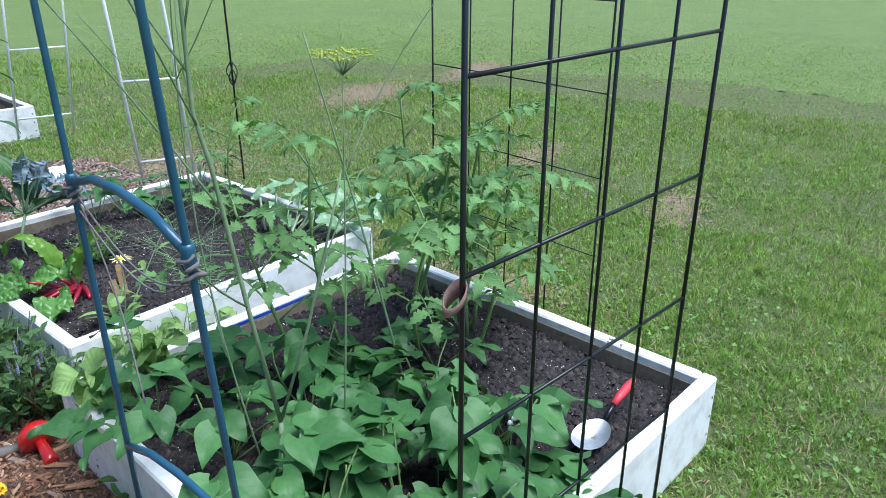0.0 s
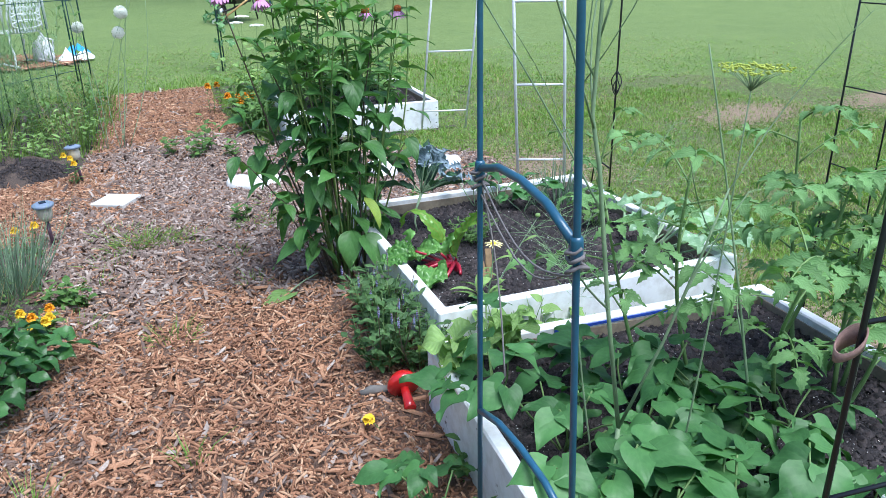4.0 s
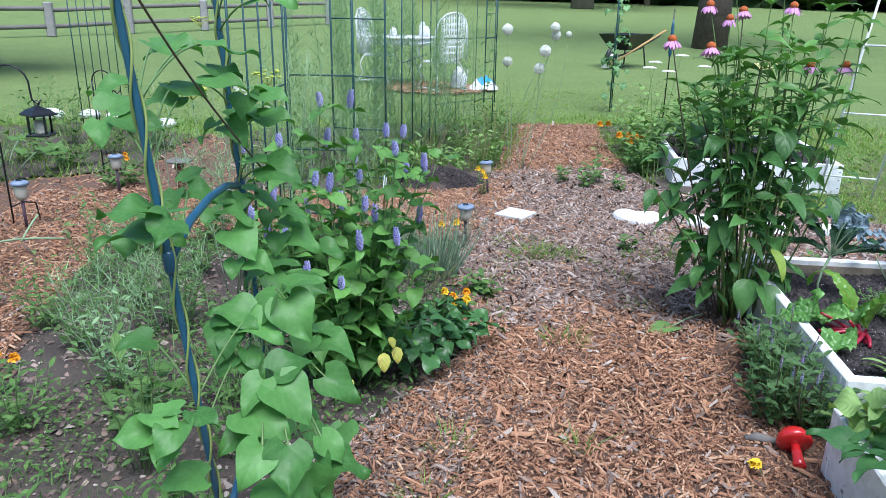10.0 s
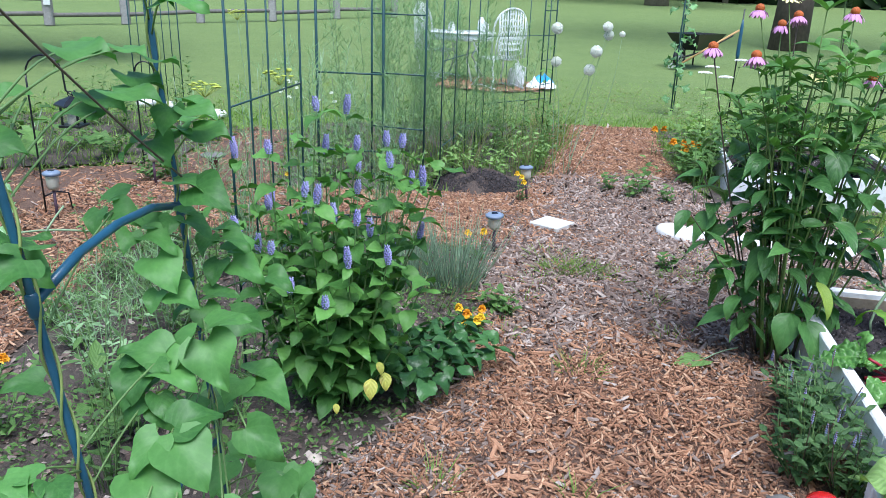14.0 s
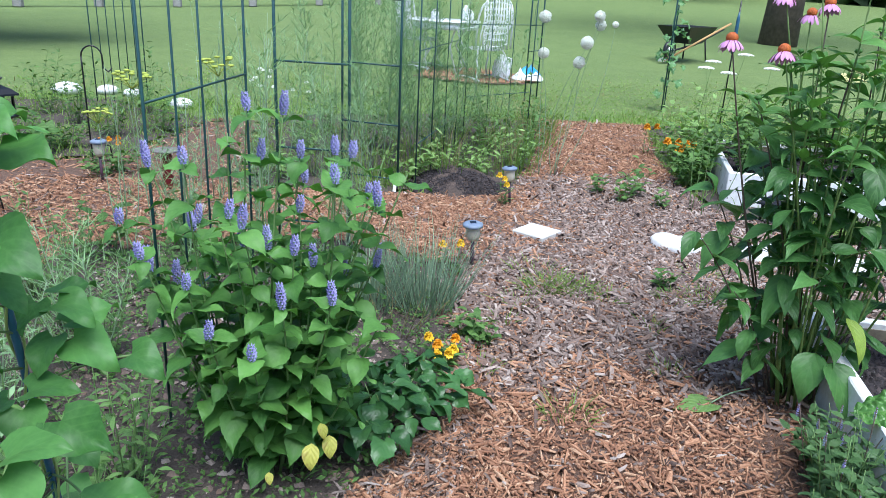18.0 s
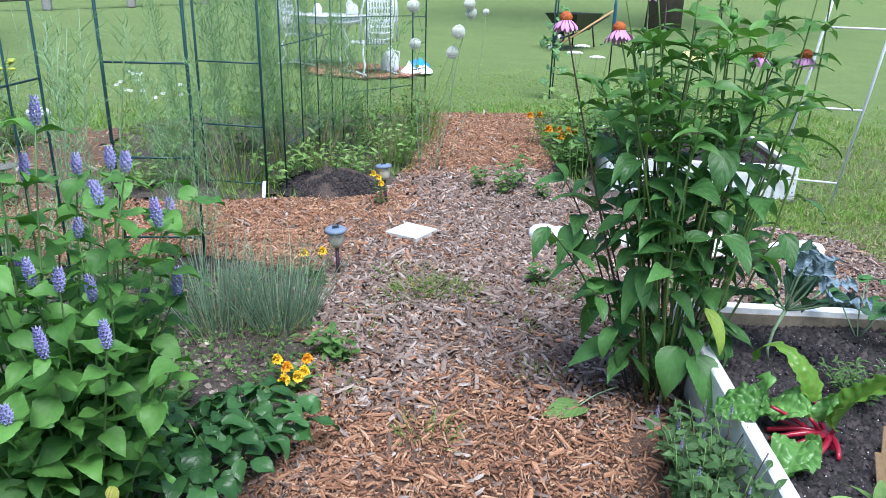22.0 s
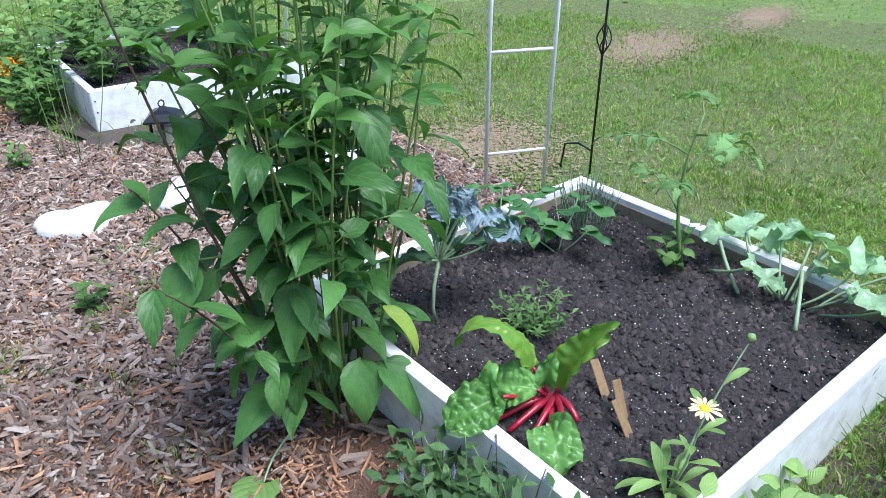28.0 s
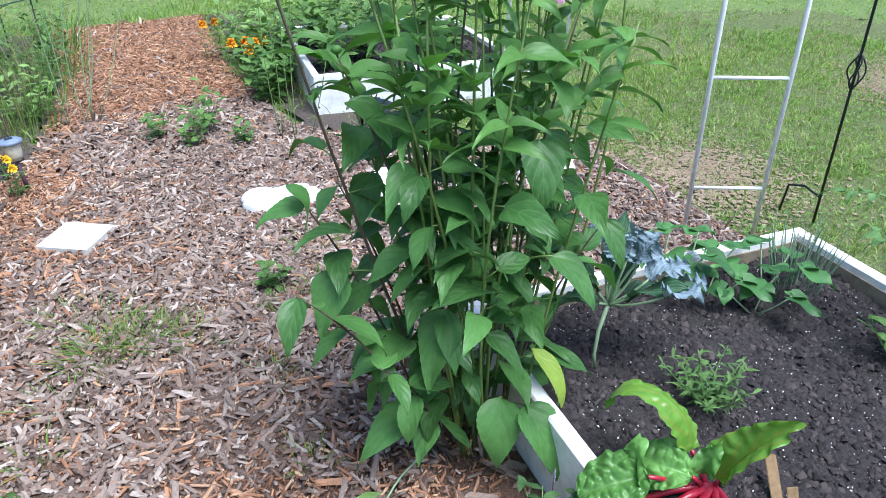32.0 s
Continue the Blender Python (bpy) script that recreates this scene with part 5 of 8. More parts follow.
def bean_vine():
    a = thing("bean_vine", "climbing bean with broad heart-shaped leaves wound up the arch", "bean plant")
    posts = [Vector((-0.443, 1.167, 0)), Vector((-0.407, 1.59, 0))]
    tilts = [Vector((-0.062, -0.085, 1)), Vector((-0.055, -0.045, 1))]
    for j, p in enumerate(posts):
        for ph in (0.0, 2.9):
            pts = [p + tilts[j] * z + Vector((0.0083 * math.cos(z * 30 + ph + j), 0.0083 * math.sin(z * 30 + ph + j), 0)) for z in np.linspace(0.02, 1.7, 150)]
            part("vine_stem", tubes([pts], 0.0021, 5), M["vinestem"], a, "twining green stem")
    # broad leaves round the posts: place, direction and size
    upper = [(-0.52, 1.4, 1.23, 0.95, -0.3, 1.2), (-0.44, 1.37, 1.17, 0.99, -0.13, 1.25), (-0.37, 1.5, 1.09, 0.92, -0.37, 1.1), (-0.35, 1.4, 1.0, 0.78, -0.59, 1.1), (-0.38, 1.3, 1.32, 0.88, -0.45, 1.0), (-0.34, 1.3, 1.31, 0.99, -0.13, 1.0), (-0.41, 1.4, 1.22, 1.0, 0.03, 0.8), (-0.52, 1.12, 1.14, 0.95, -0.3, 0.9), (-0.55, 1.05, 1.03, -0.95, 0.3, 1.0), (-0.56, 1.05, 0.99, -0.98, -0.2, 1.0), (-0.5, 1.1, 0.98, 0.95, -0.3, 0.9), (-0.51, 1.45, 0.95, 0.88, -0.45, 0.9), (-0.44, 1.4, 0.92, 0.88, -0.45, 0.9), (-0.63, 1.3, 1.17, -0.98, -0.2, 0.9)]
    upper += [(-0.565, 1.42, 1.223, -0.7, -0.2, 1.1), (-0.51, 1.42, 1.149, 0.7, -0.3, 1.1), (-0.448, 1.42, 1.185, 0.9, -0.25, 1.0), (-0.58, 1.42, 1.132, -0.6, -0.4, 1.0), (-0.384, 1.42, 1.013, 0.9, -0.3, 1.0), (-0.436, 1.42, 1.071, 0.6, -0.5, 1.0), (-0.362, 1.42, 1.14, 0.95, -0.2, 0.9), (-0.463, 1.42, 1.232, 0.8, -0.2, 0.9)]
    middle = [(-0.43, 1.37, 0.87, 0.37, -0.89, 1.1), (-0.4, 1.37, 0.83, 0.88, -0.45, 0.8), (-0.39, 1.45, 0.93, 0.88, -0.45, 0.8), (-0.34, 1.5, 0.89, 0.95, -0.3, 0.9), (-0.32, 1.5, 0.83, 0.67, -0.71, 1.0), (-0.27, 1.53, 0.8, 0.97, -0.22, 0.9), (-0.38, 1.42, 0.76, 0.53, -0.81, 0.9), (-0.31, 1.42, 0.76, 0.84, -0.52, 1.1), (-0.33, 1.27, 0.75, 0.2, -0.93, 1.3), (-0.39, 1.27, 0.74, 0.78, -0.59, 1.25), (-0.26, 1.37, 0.65, 0.67, -0.71, 1.2), (-0.47, 1.3, 0.77, -0.95, 0.3, 1.05), (-0.46, 1.25, 0.72, -0.14, -0.95, 0.75), (-0.41, 1.25, 0.67, 0.53, -0.81, 0.75), (-0.47, 1.25, 0.68, -0.47, -0.84, 0.7), (-0.61, 1.2, 0.76, -0.99, 0.13, 0.8)]
    lower = [(-0.37, 1.1, 0.65, 0.78, -0.59, 1.3), (-0.33, 1.12, 0.67, 0.53, -0.81, 1.25), (-0.25, 1.25, 0.62, 0.6, -0.76, 1.15), (-0.24, 1.1, 0.56, 0.67, -0.71, 1.0), (-0.27, 1.1, 0.59, 0.53, -0.81, 0.85), (-0.34, 1.0, 0.62, 0.03, -0.95, 1.1), (-0.4, 1.0, 0.63, -0.31, -0.91, 1.0), (-0.56, 0.98, 0.72, -1.0, 0.05, 0.75), (-0.5, 0.95, 0.72, -0.31, -0.91, 0.9), (-0.5, 0.98, 0.74, 0.99, -0.13, 0.75), (-0.5, 0.98, 0.64, -0.95, 0.3, 0.9), (-0.44, 1.1, 0.62, -0.62, -0.75, 0.9), (-0.3, 1.05, 0.54, 0.2, -0.93, 1.1), (-0.37, 1.0, 0.55, -0.14, -0.95, 1.1)]
    for rows in (upper, middle, lower):
        for x, y, z, dx, dz, s in rows:
            d = Vector((dx * random.uniform(0.7, 1.3), random.uniform(-0.7, -0.1), dz * random.uniform(0.2, 0.75))).normalized()
            base = Vector((x, y, z)) - d * 0.045 * s
            up = Vector((random.uniform(-0.4, 0.4), random.uniform(-0.55, 0.0), 0.9))
            put_leaf(a, BEAN, base, d, s).matrix_basis = facing(base, d, up, s * 0.62)
            side = d.cross(up).normalized()
            for k in ((-1, 1) if random.random() < 0.5 else ()):
                dd = (d * 0.35 + side * k + Vector((0, 0, random.uniform(-0.5, 0.15)))).normalized()
                q = base - d * 0.02 + side * k * 0.012
                put_leaf(a, BEAN, q, dd, s).matrix_basis = facing(q, dd, up, s * random.uniform(0.42, 0.58))
            j = 0 if x < -0.46 else 1
            zz = max(0.05, base.z - 0.06)
            part("stem", tubes([bent(posts[j] + tilts[j] * zz, base + Vector((0, 0.006, -0.004)), 0.05, 5, (0, 0.5, 1))], 0.0018, 5), M["stem"], a)
    # smaller leaves behind the broad ones, down to the foot
    for i in range(18):
        p = Vector((random.uniform(-0.5, -0.26), random.uniform(1.45, 1.75), random.uniform(0.06, 0.6)))
        put_leaf(a, BEAN, p, around(random.uniform(-2.2, 0.5), -0.5), random.uniform(0.6, 0.95), random.uniform(-0.3, 0.3))
        part("stem", tubes([bent(posts[1] + tilts[1] * max(0.03, p.z - 0.1), p, 0.1, 4, (0, 0, 1))], 0.0021, 5), M["stem"], a)
    part("stem", tubes([bent((-0.53, 1.04, 1.38), (-0.40, 1.5, 0.98), 0.04, 8)], 0.002, 5), M["brownstem"], a)
    return a


bean_vine()


def local_bed(corner, turn, u, v, z):
    c, s = math.cos(radians(turn)), math.sin(radians(turn))
    return Vector((corner[0] + u * c - v * s, corner[1] + u * s + v * c, z))


B1 = lambda u, v, z=0.165: local_bed((0.78, 0.525), -16.5, u, v, z)
B2 = lambda u, v, z=0.165: local_bed((1.28, 1.87), -14.0, u, v, z)
B3 = lambda u, v, z=0.165: local_bed((2.235, 5.27), -16.5, u, v, z)


def bush_bean(at, h, n, s, label="bush bean plant with dull green heart-shaped leaves in the raised bed"):
    a = thing("bush_bean", label, "bean plant", at, "bush beans")
    for i in range(n):
        an, r = random.uniform(0, 6.28), random.uniform(0.03, 0.17)
        q = Vector((r * math.cos(an), r * math.sin(an), random.uniform(0.25, 1.0) * h))
        part("stem", tubes([bent((0, 0, 0), q, 0.12, 4)], 0.0025, 5), M["stem"], a)
        trifoliate(a, BUSH, q, around(an + random.uniform(-0.5, 0.5), random.uniform(-0.5, 0.1)), s * random.uniform(0.7, 1.1))
    return a


for u, v, h, n in ((0.07, 0.1, 0.24, 9), (0.22, 0.08, 0.24, 9), (0.38, 0.1, 0.22, 9), (0.54, 0.1, 0.19, 7), (0.12, 0.28, 0.26, 9), (0.32, 0.28, 0.25, 9), (0.52, 0.3, 0.22, 8), (0.66, 0.27, 0.15, 4), (0.1, 0.48, 0.28, 9), (0.3, 0.5, 0.26, 8), (0.5, 0.52, 0.24, 8), (0.66, 0.5, 0.18, 5), (0.18, 0.72, 0.24, 8), (0.42, 0.74, 0.22, 7), (0.62, 0.74, 0.2, 6), (0.1, 0.95, 0.26, 7), (0.4, 0.97, 0.2, 6), (0.78, 0.62, 0.14, 4)):
    bush_bean(B1(u, v), h, n, 1.12)
# bean outside the bed, by the arch
bush_bean((0.86, 1.28, 0.0), 0.26, 6, 0.85, "self-sown bean plant outside the white bed")


# ---- plants of the left-hand bed ----
AGAS = leaf_set("hyssop_leaf", "agasleaf", 7, "taper", 0.088, 0.056, droop=0.55, fold=0.22, wave=0.2, tooth=0.04, rows=14)


def flower_spike(parent, p, d, h, r=0.011):
    """A spike of whorled florets."""
    m = Mesh()
    d = Vector(d).normalized()
    n = max(6, int(h / 0.006))
    for i in range(n):
        t = i / (n - 1)
        rr = r * (0.75 + 0.35 * math.sin(math.pi * min(1, t * 1.15)))
        for k in range(6):
            an = k * 1.047 + i * 0.5
            c = Vector(p) + d * h * t + Vector((math.cos(an) * rr * 0.6, math.sin(an) * rr * 0.6, 0))
            s = rr * 0.55
            o = Vector((math.cos(an), math.sin(an), 0.5)) * s
            u = Vector((-math.sin(an), math.cos(an), 0)) * s * 0.6
            m.add([tuple(c - u), tuple(c + u), tuple(c + o + u * 0.3 + Vector((0, 0, s))), tuple(c + o - u * 0.3 - Vector((0, 0, s * 0.6))), tuple(c + Vector((0, 0, s)))], [(0, 1, 2), (0, 3, 1), (0, 2, 4), (3, 0, 4)])
    return part("flower_spike", m, M["violet"], parent, "violet-blue flower spike", False)


def hyssop():
    a = thing("anise_hyssop", "bushy anise hyssop with violet flower spikes beside the path", "hyssop", (-0.27, 2.42, 0))
    for i in range(40):
        an, r = i * 2.4, 0.37 * math.sqrt((i + 0.5) / 40)
        tip = Vector((r * math.cos(an), r * math.sin(an) * 0.8, random.uniform(0.62, 1.0) - 0.4 * r))
        if i in (0, 1):
            tip.z = 1.0
        foot = Vector((tip.x * 0.25, tip.y * 0.25, 0))
        pts = stalk(a, foot, tip, 0.004, "stem", 0.04)
        for k in range(9):
            t = 0.2 + 0.77 * k / 8
            p, d = along(pts, t)
            b = i + k * 1.57
            for s in (0, math.pi):
                put_leaf(a, AGAS, p, around(b + s + random.uniform(-0.4, 0.4), random.uniform(-0.7, 0.45)), (1.15 if t < 0.6 else 0.9) * random.uniform(0.65, 1.2), random.uniform(-0.5, 0.5))
        if i % 5 != 4:
            flower_spike(a, tip - Vector((0, 0, 0.012)), (random.uniform(-0.15, 0.15), random.uniform(-0.15, 0.15), 1), random.uniform(0.035, 0.066), 0.0108)
    ylw = leaf_set("leaf", "yellowleaf", 3, "ovate", 0.085, 0.06, droop=0.7, fold=0.15, rows=8)
    for x, y, z, s in ((0.13, -0.26, 0.24, 0.8), (0.17, -0.24, 0.25, 0.7), (0.15, -0.25, 0.29, 0.5), (0.02, -0.24, 0.14, 0.4)):
        put_leaf(a, ylw, (x, y, z), (random.uniform(-0.3, 0.5), -0.6, -0.7), s)
    return a


hyssop()

STRAW = leaf_set("strawberry_leaf", "straw", 6, "ovate", 0.092, 0.062, droop=0.7, fold=0.28, wave=0.25, tooth=0.06, rows=10)
for cx, cy, rad, n in ((0.0, 2.56, 0.19, 26), (0.12, 2.66, 0.13, 15), (-0.14, 2.52, 0.12, 12)):
    a = thing("strawberry_plant", "low strawberry plant with dark green toothed leaves", "strawberry", (cx, cy, 0), "strawberry plants")
    for i in range(n):
        an, r = i * 2.4, rad * math.sqrt((i + 0.5) / n)
        q = Vector((r * math.cos(an), r * math.sin(an), 0.06 + 0.13 * (1 - r / rad * 0.6) * random.uniform(0.7, 1.2)))
        part("stem", tubes([bent((0, 0, 0), q, 0.1, 4)], 0.002, 4), M["stem"], a)
        trifoliate(a, STRAW, q, around(an + random.uniform(-0.4, 0.4), random.uniform(-0.4, 0.2)), random.uniform(0.8, 1.1))


def blade_clump(name, label, category, at, n, r, h, w, mat, spread=0.5, group=""):
    """A clump of upright thin blades; each one tapers and leans outwards."""
    single = name in ("chive_clump", "onion_clump")
    a = thing(name, label, category, at, group)
    m = Mesh()
    for i in range(n):
        an, rr = random.uniform(0, 6.28), r * math.sqrt(random.random())
        b = Vector((rr * math.cos(an), rr * math.sin(an), 0))
        hh = h * random.uniform(0.55, 1.1)
        o = Vector((math.cos(an), math.sin(an), 0)) * spread * hh * (rr / r) * random.uniform(0.3, 1.2) + Vector((random.uniform(-1, 1), random.uniform(-1, 1), 0)) * 0.08 * hh
        pts = [b, b + o * 0.25 + Vector((0, 0, hh * 0.5)), b + o + Vector((0, 0, hh * 0.97))]
        v, f = tube(bent(pts[0], pts[2], 0.06, 4), [w, w * 0.8, w * 0.15], 4, False) if single else tube(pts, [w, w * 0.8, w * 0.15], 4, False)
        if single:
            part("blade", Mesh().add(v, f), M[mat], a)
        else:
            m.add(v, f)
    if not single:
        tagged(part("tuft", m, M[mat], a), kind="stuff")
    return a


blade_clump("chive_clump", "grey-green clump of tall chives beside the path", "chives", (0.18, 3.5, 0), 170, 0.12, 0.36, 0.0026, "chive", 0.6, "chive clumps")
blade_clump("chive_clump", "grey-green clump of tall chives beside the path", "chives", (-0.06, 3.5, 0), 150, 0.13, 0.36, 0.0026, "chive", 0.6, "chive clumps")
blade_clump("chive_clump", "sparse chives with dry stalks at their foot", "chives", (0.05, 3.38, 0), 40, 0.2, 0.2, 0.002, "drygrass", 0.9, "chive clumps")
blade_clump("onion_clump", "thin young onion leaves in the raised bed", "onions", tuple(B2(1.02, 1.02)), 45, 0.08, 0.22, 0.0024, "chive", 0.4)


def bloom(parent, p, r, mat, label, rings=4):
    m = Mesh()
    for g in range(rings):
        n = 10 - 2 * g
        for k in range(n):
            an = 2 * math.pi * k / n + g * 0.4 + random.uniform(-0.15, 0.15)
            lv, lf, lu = leaf("round", r * (1 - 0.18 * g) * random.uniform(0.85, 1.1), r * 1.05, 0.8 - 0.1 * g, 0.1, 0.4, 4, 2, seed=k)
            R = Matrix.Translation(Vector(p) + Vector((0, 0, 0.22 * r * g))) @ Matrix.Rotation(an, 4, "Z") @ Matrix.Rotation(0.05 + 0.38 * g + random.uniform(-0.15, 0.15), 4, "X")
            m.add([tuple(R @ Vector(q)) for q in lv], lf, lu)
    return part("flower_head", m, M[mat], parent, label)


MARI = leaf_set("marigold_leaf", "weed", 3, "lance", 0.05, 0.014, droop=0.4, tooth=0.15, rows=6)


def marigold(at, flowers, mat, label, h=0.15, group="marigolds", r=0.022):
    a = thing("marigold", label, "marigold", (*at, 0), group)
    for i, (x, y) in enumerate(flowers):
        tip = Vector((x, y, h * random.uniform(0.85, 1.15)))
        pts = stalk(a, (x * 0.3, y * 0.3, 0), tip, 0.0025, "stem")
        for k in range(8):
            p, d = along(pts, 0.15 + 0.1 * k)
            put_leaf(a, MARI, p, around(k * 2.4 + i, 0.3), random.uniform(0.8, 1.3))
        bloom(a, tip, r, mat, "ruffled " + mat + " bloom")
    return a


marigold((0.23, 2.98), ((-0.053, 0.068), (-0.027, -0.063), (0.016, -0.048), (0.035, -0.006)), "yellow", "low marigold with golden yellow blooms at the path edge", 0.08)
marigold((0.26, 3.02), ((0.016, 0.031), (-0.05, -0.01)), "orange", "low marigold with orange blooms at the path edge", 0.075)
marigold((0.33, 3.86), ((0.02, 0.0), (-0.06, 0.04)), "yellow", "small yellow marigold beside the chives")
marigold((0.71, 5.05), ((0.0, 0.0), (0.01, -0.05), (-0.03, 0.02)), "yellow", "yellow pansy-like flowers beside the path light", 0.17)
marigold((2.24, 6.15), ((-0.12, 0.0), (-0.04, -0.06), (0.03, 0.0), (0.1, 0.03), (0.0, 0.07)), "orange", "bright orange marigolds by the far raised bed", 0.22, r=0.04)
marigold((2.15, 6.75), ((0.0, 0.0), (0.1, 0.04)), "orange", "bright orange marigolds at the path end", 0.22, r=0.036)
marigold((-2.0, 5.85), ((0.0, 0.0), (0.08, -0.05), (-0.03, -0.09), (0.04, 0.06)), "orange", "orange marigolds in the weedy bed", 0.16)
marigold((-1.45, 2.45), ((0.0, 0.0), (0.05, 0.02)), "orange", "orange marigold at the edge of the side path", 0.13)
marigold((-0.85, 4.9), ((0.0, 0.0),), "yellow", "single yellow marigold by the cross path", 0.2)


def leaf_cloud(name, label, category, at, n, size, spread, height, shape, width, mat, stems=6, group="", droop=0.5, low=0.1, flat=0.2, stemmat="stem"):
    """A small leafy plant: stems with leaves all along; leaves joined in one part."""
    a = thing(name, label, category, at, group)
    m = Mesh()
    per = max(1, n // stems)
    for s in range(stems):
        an, r = s * 2.4 + random.random(), spread * math.sqrt((s + 0.6) / stems)
        tip = Vector((r * math.cos(an), r * math.sin(an), height * random.uniform(0.6, 1.05)))
        pts = stalk(a, (tip.x * 0.2, tip.y * 0.2, 0), tip, 0.0022, stemmat, 0.08, 4, 5)
        for k in range(per):
            t = low + (1 - low) * (k + random.random()) / per
            p, d = along(pts, min(0.99, t))
            lv, lf, lu = leaf(shape, size * random.uniform(0.7, 1.2), width * random.uniform(0.8, 1.2), droop * random.uniform(0.4, 1.6), 0.2, 0.15, 4, 1, seed=k)
            R = facing(p, around(k * 2.4 + s, random.uniform(-0.35, 0.5) + flat), spin=random.uniform(-0.4, 0.4))
            m.add([tuple(R @ Vector(q)) for q in lv], lf, lu)
    tagged(part("foliage", m, M[mat], a), kind="stuff")
    return a


def feathery(name, label, category, at, n, spread, height, mat="dill", group="", length=0.12, stems=7, umbel=False):
    """Dill- or asparagus-like plant: many hair-thin threads along thin stems."""
    a = thing(name, label, category, at, group)
    m = Mesh()
    for s in range(stems):
        an, r = s * 2.4 + random.random(), spread * math.sqrt((s + 0.5) / stems)
        tip = Vector((r * math.cos(an), r * math.sin(an), height * random.uniform(0.7, 1.05)))
        pts = stalk(a, (tip.x * 0.25, tip.y * 0.25, 0), tip, 0.003, "palestem", 0.05, 4, 6)
        for k in range(n // stems):
            p, d = along(pts, random.uniform(0.2, 0.99))
            q = Vector(p) + around(random.uniform(0, 6.28), random.uniform(-0.1, 0.9)) * length * random.uniform(0.3, 1)
            for w in range(3):
                e = q + Vector((random.uniform(-1, 1), random.uniform(-1, 1), random.uniform(-0.3, 1))) * length * 0.35
                c = p.lerp(q, 0.6)
                u = Vector((random.uniform(-1, 1), random.uniform(-1, 1), 0)).normalized() * 0.0017
                m.add([tuple(c - u), tuple(c + u), tuple(e)], [(0, 1, 2)])
            u = Vector((0.0014, 0.0014, 0))
            m.add([tuple(p - u), tuple(p + u), tuple(q)], [(0, 1, 2)])
        if umbel and s == 1:
            um = Mesh()
            for k in range(16):
                e = tip + around(k * 2.4, 0.5 + 0.5 * random.random()) * 0.07
                um.add(*tube([tip, e], 0.001, 3))
                um.add(*lathe([(0.002, 0), (0.012, 0.004), (0.008, 0.008)], 6, tuple(e)))
            part("umbel", um, M["dillyellow"], a, "yellow-green flower umbel")
    tagged(part("frond_mass", m, M[mat], a), kind="stuff")
    return a


for x, y, n, sp, h in ((-0.55, 3.75, 500, 0.25, 1.1), (-0.2, 4.05, 420, 0.2, 1.0), (-0.95, 4.05, 300, 0.25, 0.6), (-0.1, 5.7, 1500, 0.32, 1.6), (0.2, 6.0, 1500, 0.35, 1.55), (-0.4, 6.1, 1400, 0.35, 1.7), (0.45, 6.3, 1300, 0.35, 1.4), (0.8, 6.7, 1000, 0.3, 1.15), (0.0, 6.5, 1300, 0.35, 1.65), (-1.15, 2.65, 170, 0.2, 0.42), (-1.0, 2.9, 240, 0.22, 0.5), (-0.55, 5.6, 400, 0.2, 1.0)):
    feathery("asparagus_fern", "tall feathery grey-green fronds among the trellises", "feathery plant", (x, y, 0), n, sp, h, "dill", "feathery plants", 0.14)
for x, y, h in ((-0.78, 3.3, 1.05), (-0.45, 3.15, 1.12), (-1.2, 3.9, 0.9), (-1.05, 5.0, 1.1)):
    feathery("dill_plant", "tall dill with yellow-green flower umbels", "dill", (x, y, 0), 90, 0.18, h, "dill", "dill plants", 0.1, 4, True)
# low plants and weeds of the left bed
low = [(-0.95, 2.95, 0.35, "herb"), (-1.2, 3.2, 0.4, "herb"), (-1.3, 2.8, 0.3, "weed"), (-1.05, 2.45, 0.35, "dill"), (-0.85, 1.95, 0.5, "palherb"), (-1.3, 2.2, 0.22, "weed"), (-1.45, 3.5, 0.45, "herb"), (-1.5, 3.0, 0.3, "weed"), (-0.75, 3.55, 0.35, "herb"), (-0.6, 2.0, 0.3, "weed"), (-0.85, 1.45, 0.18, "weed"), (-1.15, 1.7, 0.16, "weed"), (-1.5, 1.9, 0.2, "herb"), (-0.65, 2.3, 0.4, "herb"), (-1.0, 3.6, 0.3, "weed"), (-1.4, 3.9, 0.3, "herb"), (-0.3, 3.0, 0.18, "weed"), (-0.15, 2.95, 0.14, "weed"), (-0.4, 3.6, 0.25, "weed"), (-0.7, 1.7, 0.15, "weed"), (-1.3, 1.45, 0.2, "herb")]
for x, y, h, mt in low:
    leaf_cloud("garden_weed", "small leafy green plant growing in the bare earth", "garden plant", (x, y, 0), 120, 0.045, 0.17, h, "lance", 0.014, {"palherb": "herb"}.get(mt, mt), 12, "low plants of the left bed")
for x, y, h in ((-1.3, 4.0, 0.3), (-1.0, 4.15, 0.3), (-1.9, 3.25, 0.2), (-0.9, 2.2, 0.25)):
    leaf_cloud("leafy_seedling", "young broad-leaved plant at the bed edge", "seedling", (x, y, 0), 24, 0.09, 0.12, h, "ovate", 0.05, "weed", 6, "broad-leaved seedlings")


n = 26000
gx_, gy_ = rng.uniform(-2.6, -0.35, n), rng.uniform(-0.4, 2.0, n)
kk = inside(gx_, gy_, LEFT) & (rng.random(n) < 0.25 + 0.75 * (np.sin(gx_ * 6) * np.sin(gy_ * 5 + 1) > -0.1)) & ((gy_ < 1.6) | (rng.random(n) < 0.3))
bulk("weedy_grass", BLADE_V, BLADE_F, blades(gx_[kk], gy_[kk], 0.06, 0.004, 0.7), M["weed"], "weedy green grass over the garden earth", "grass", BLADE_UV)


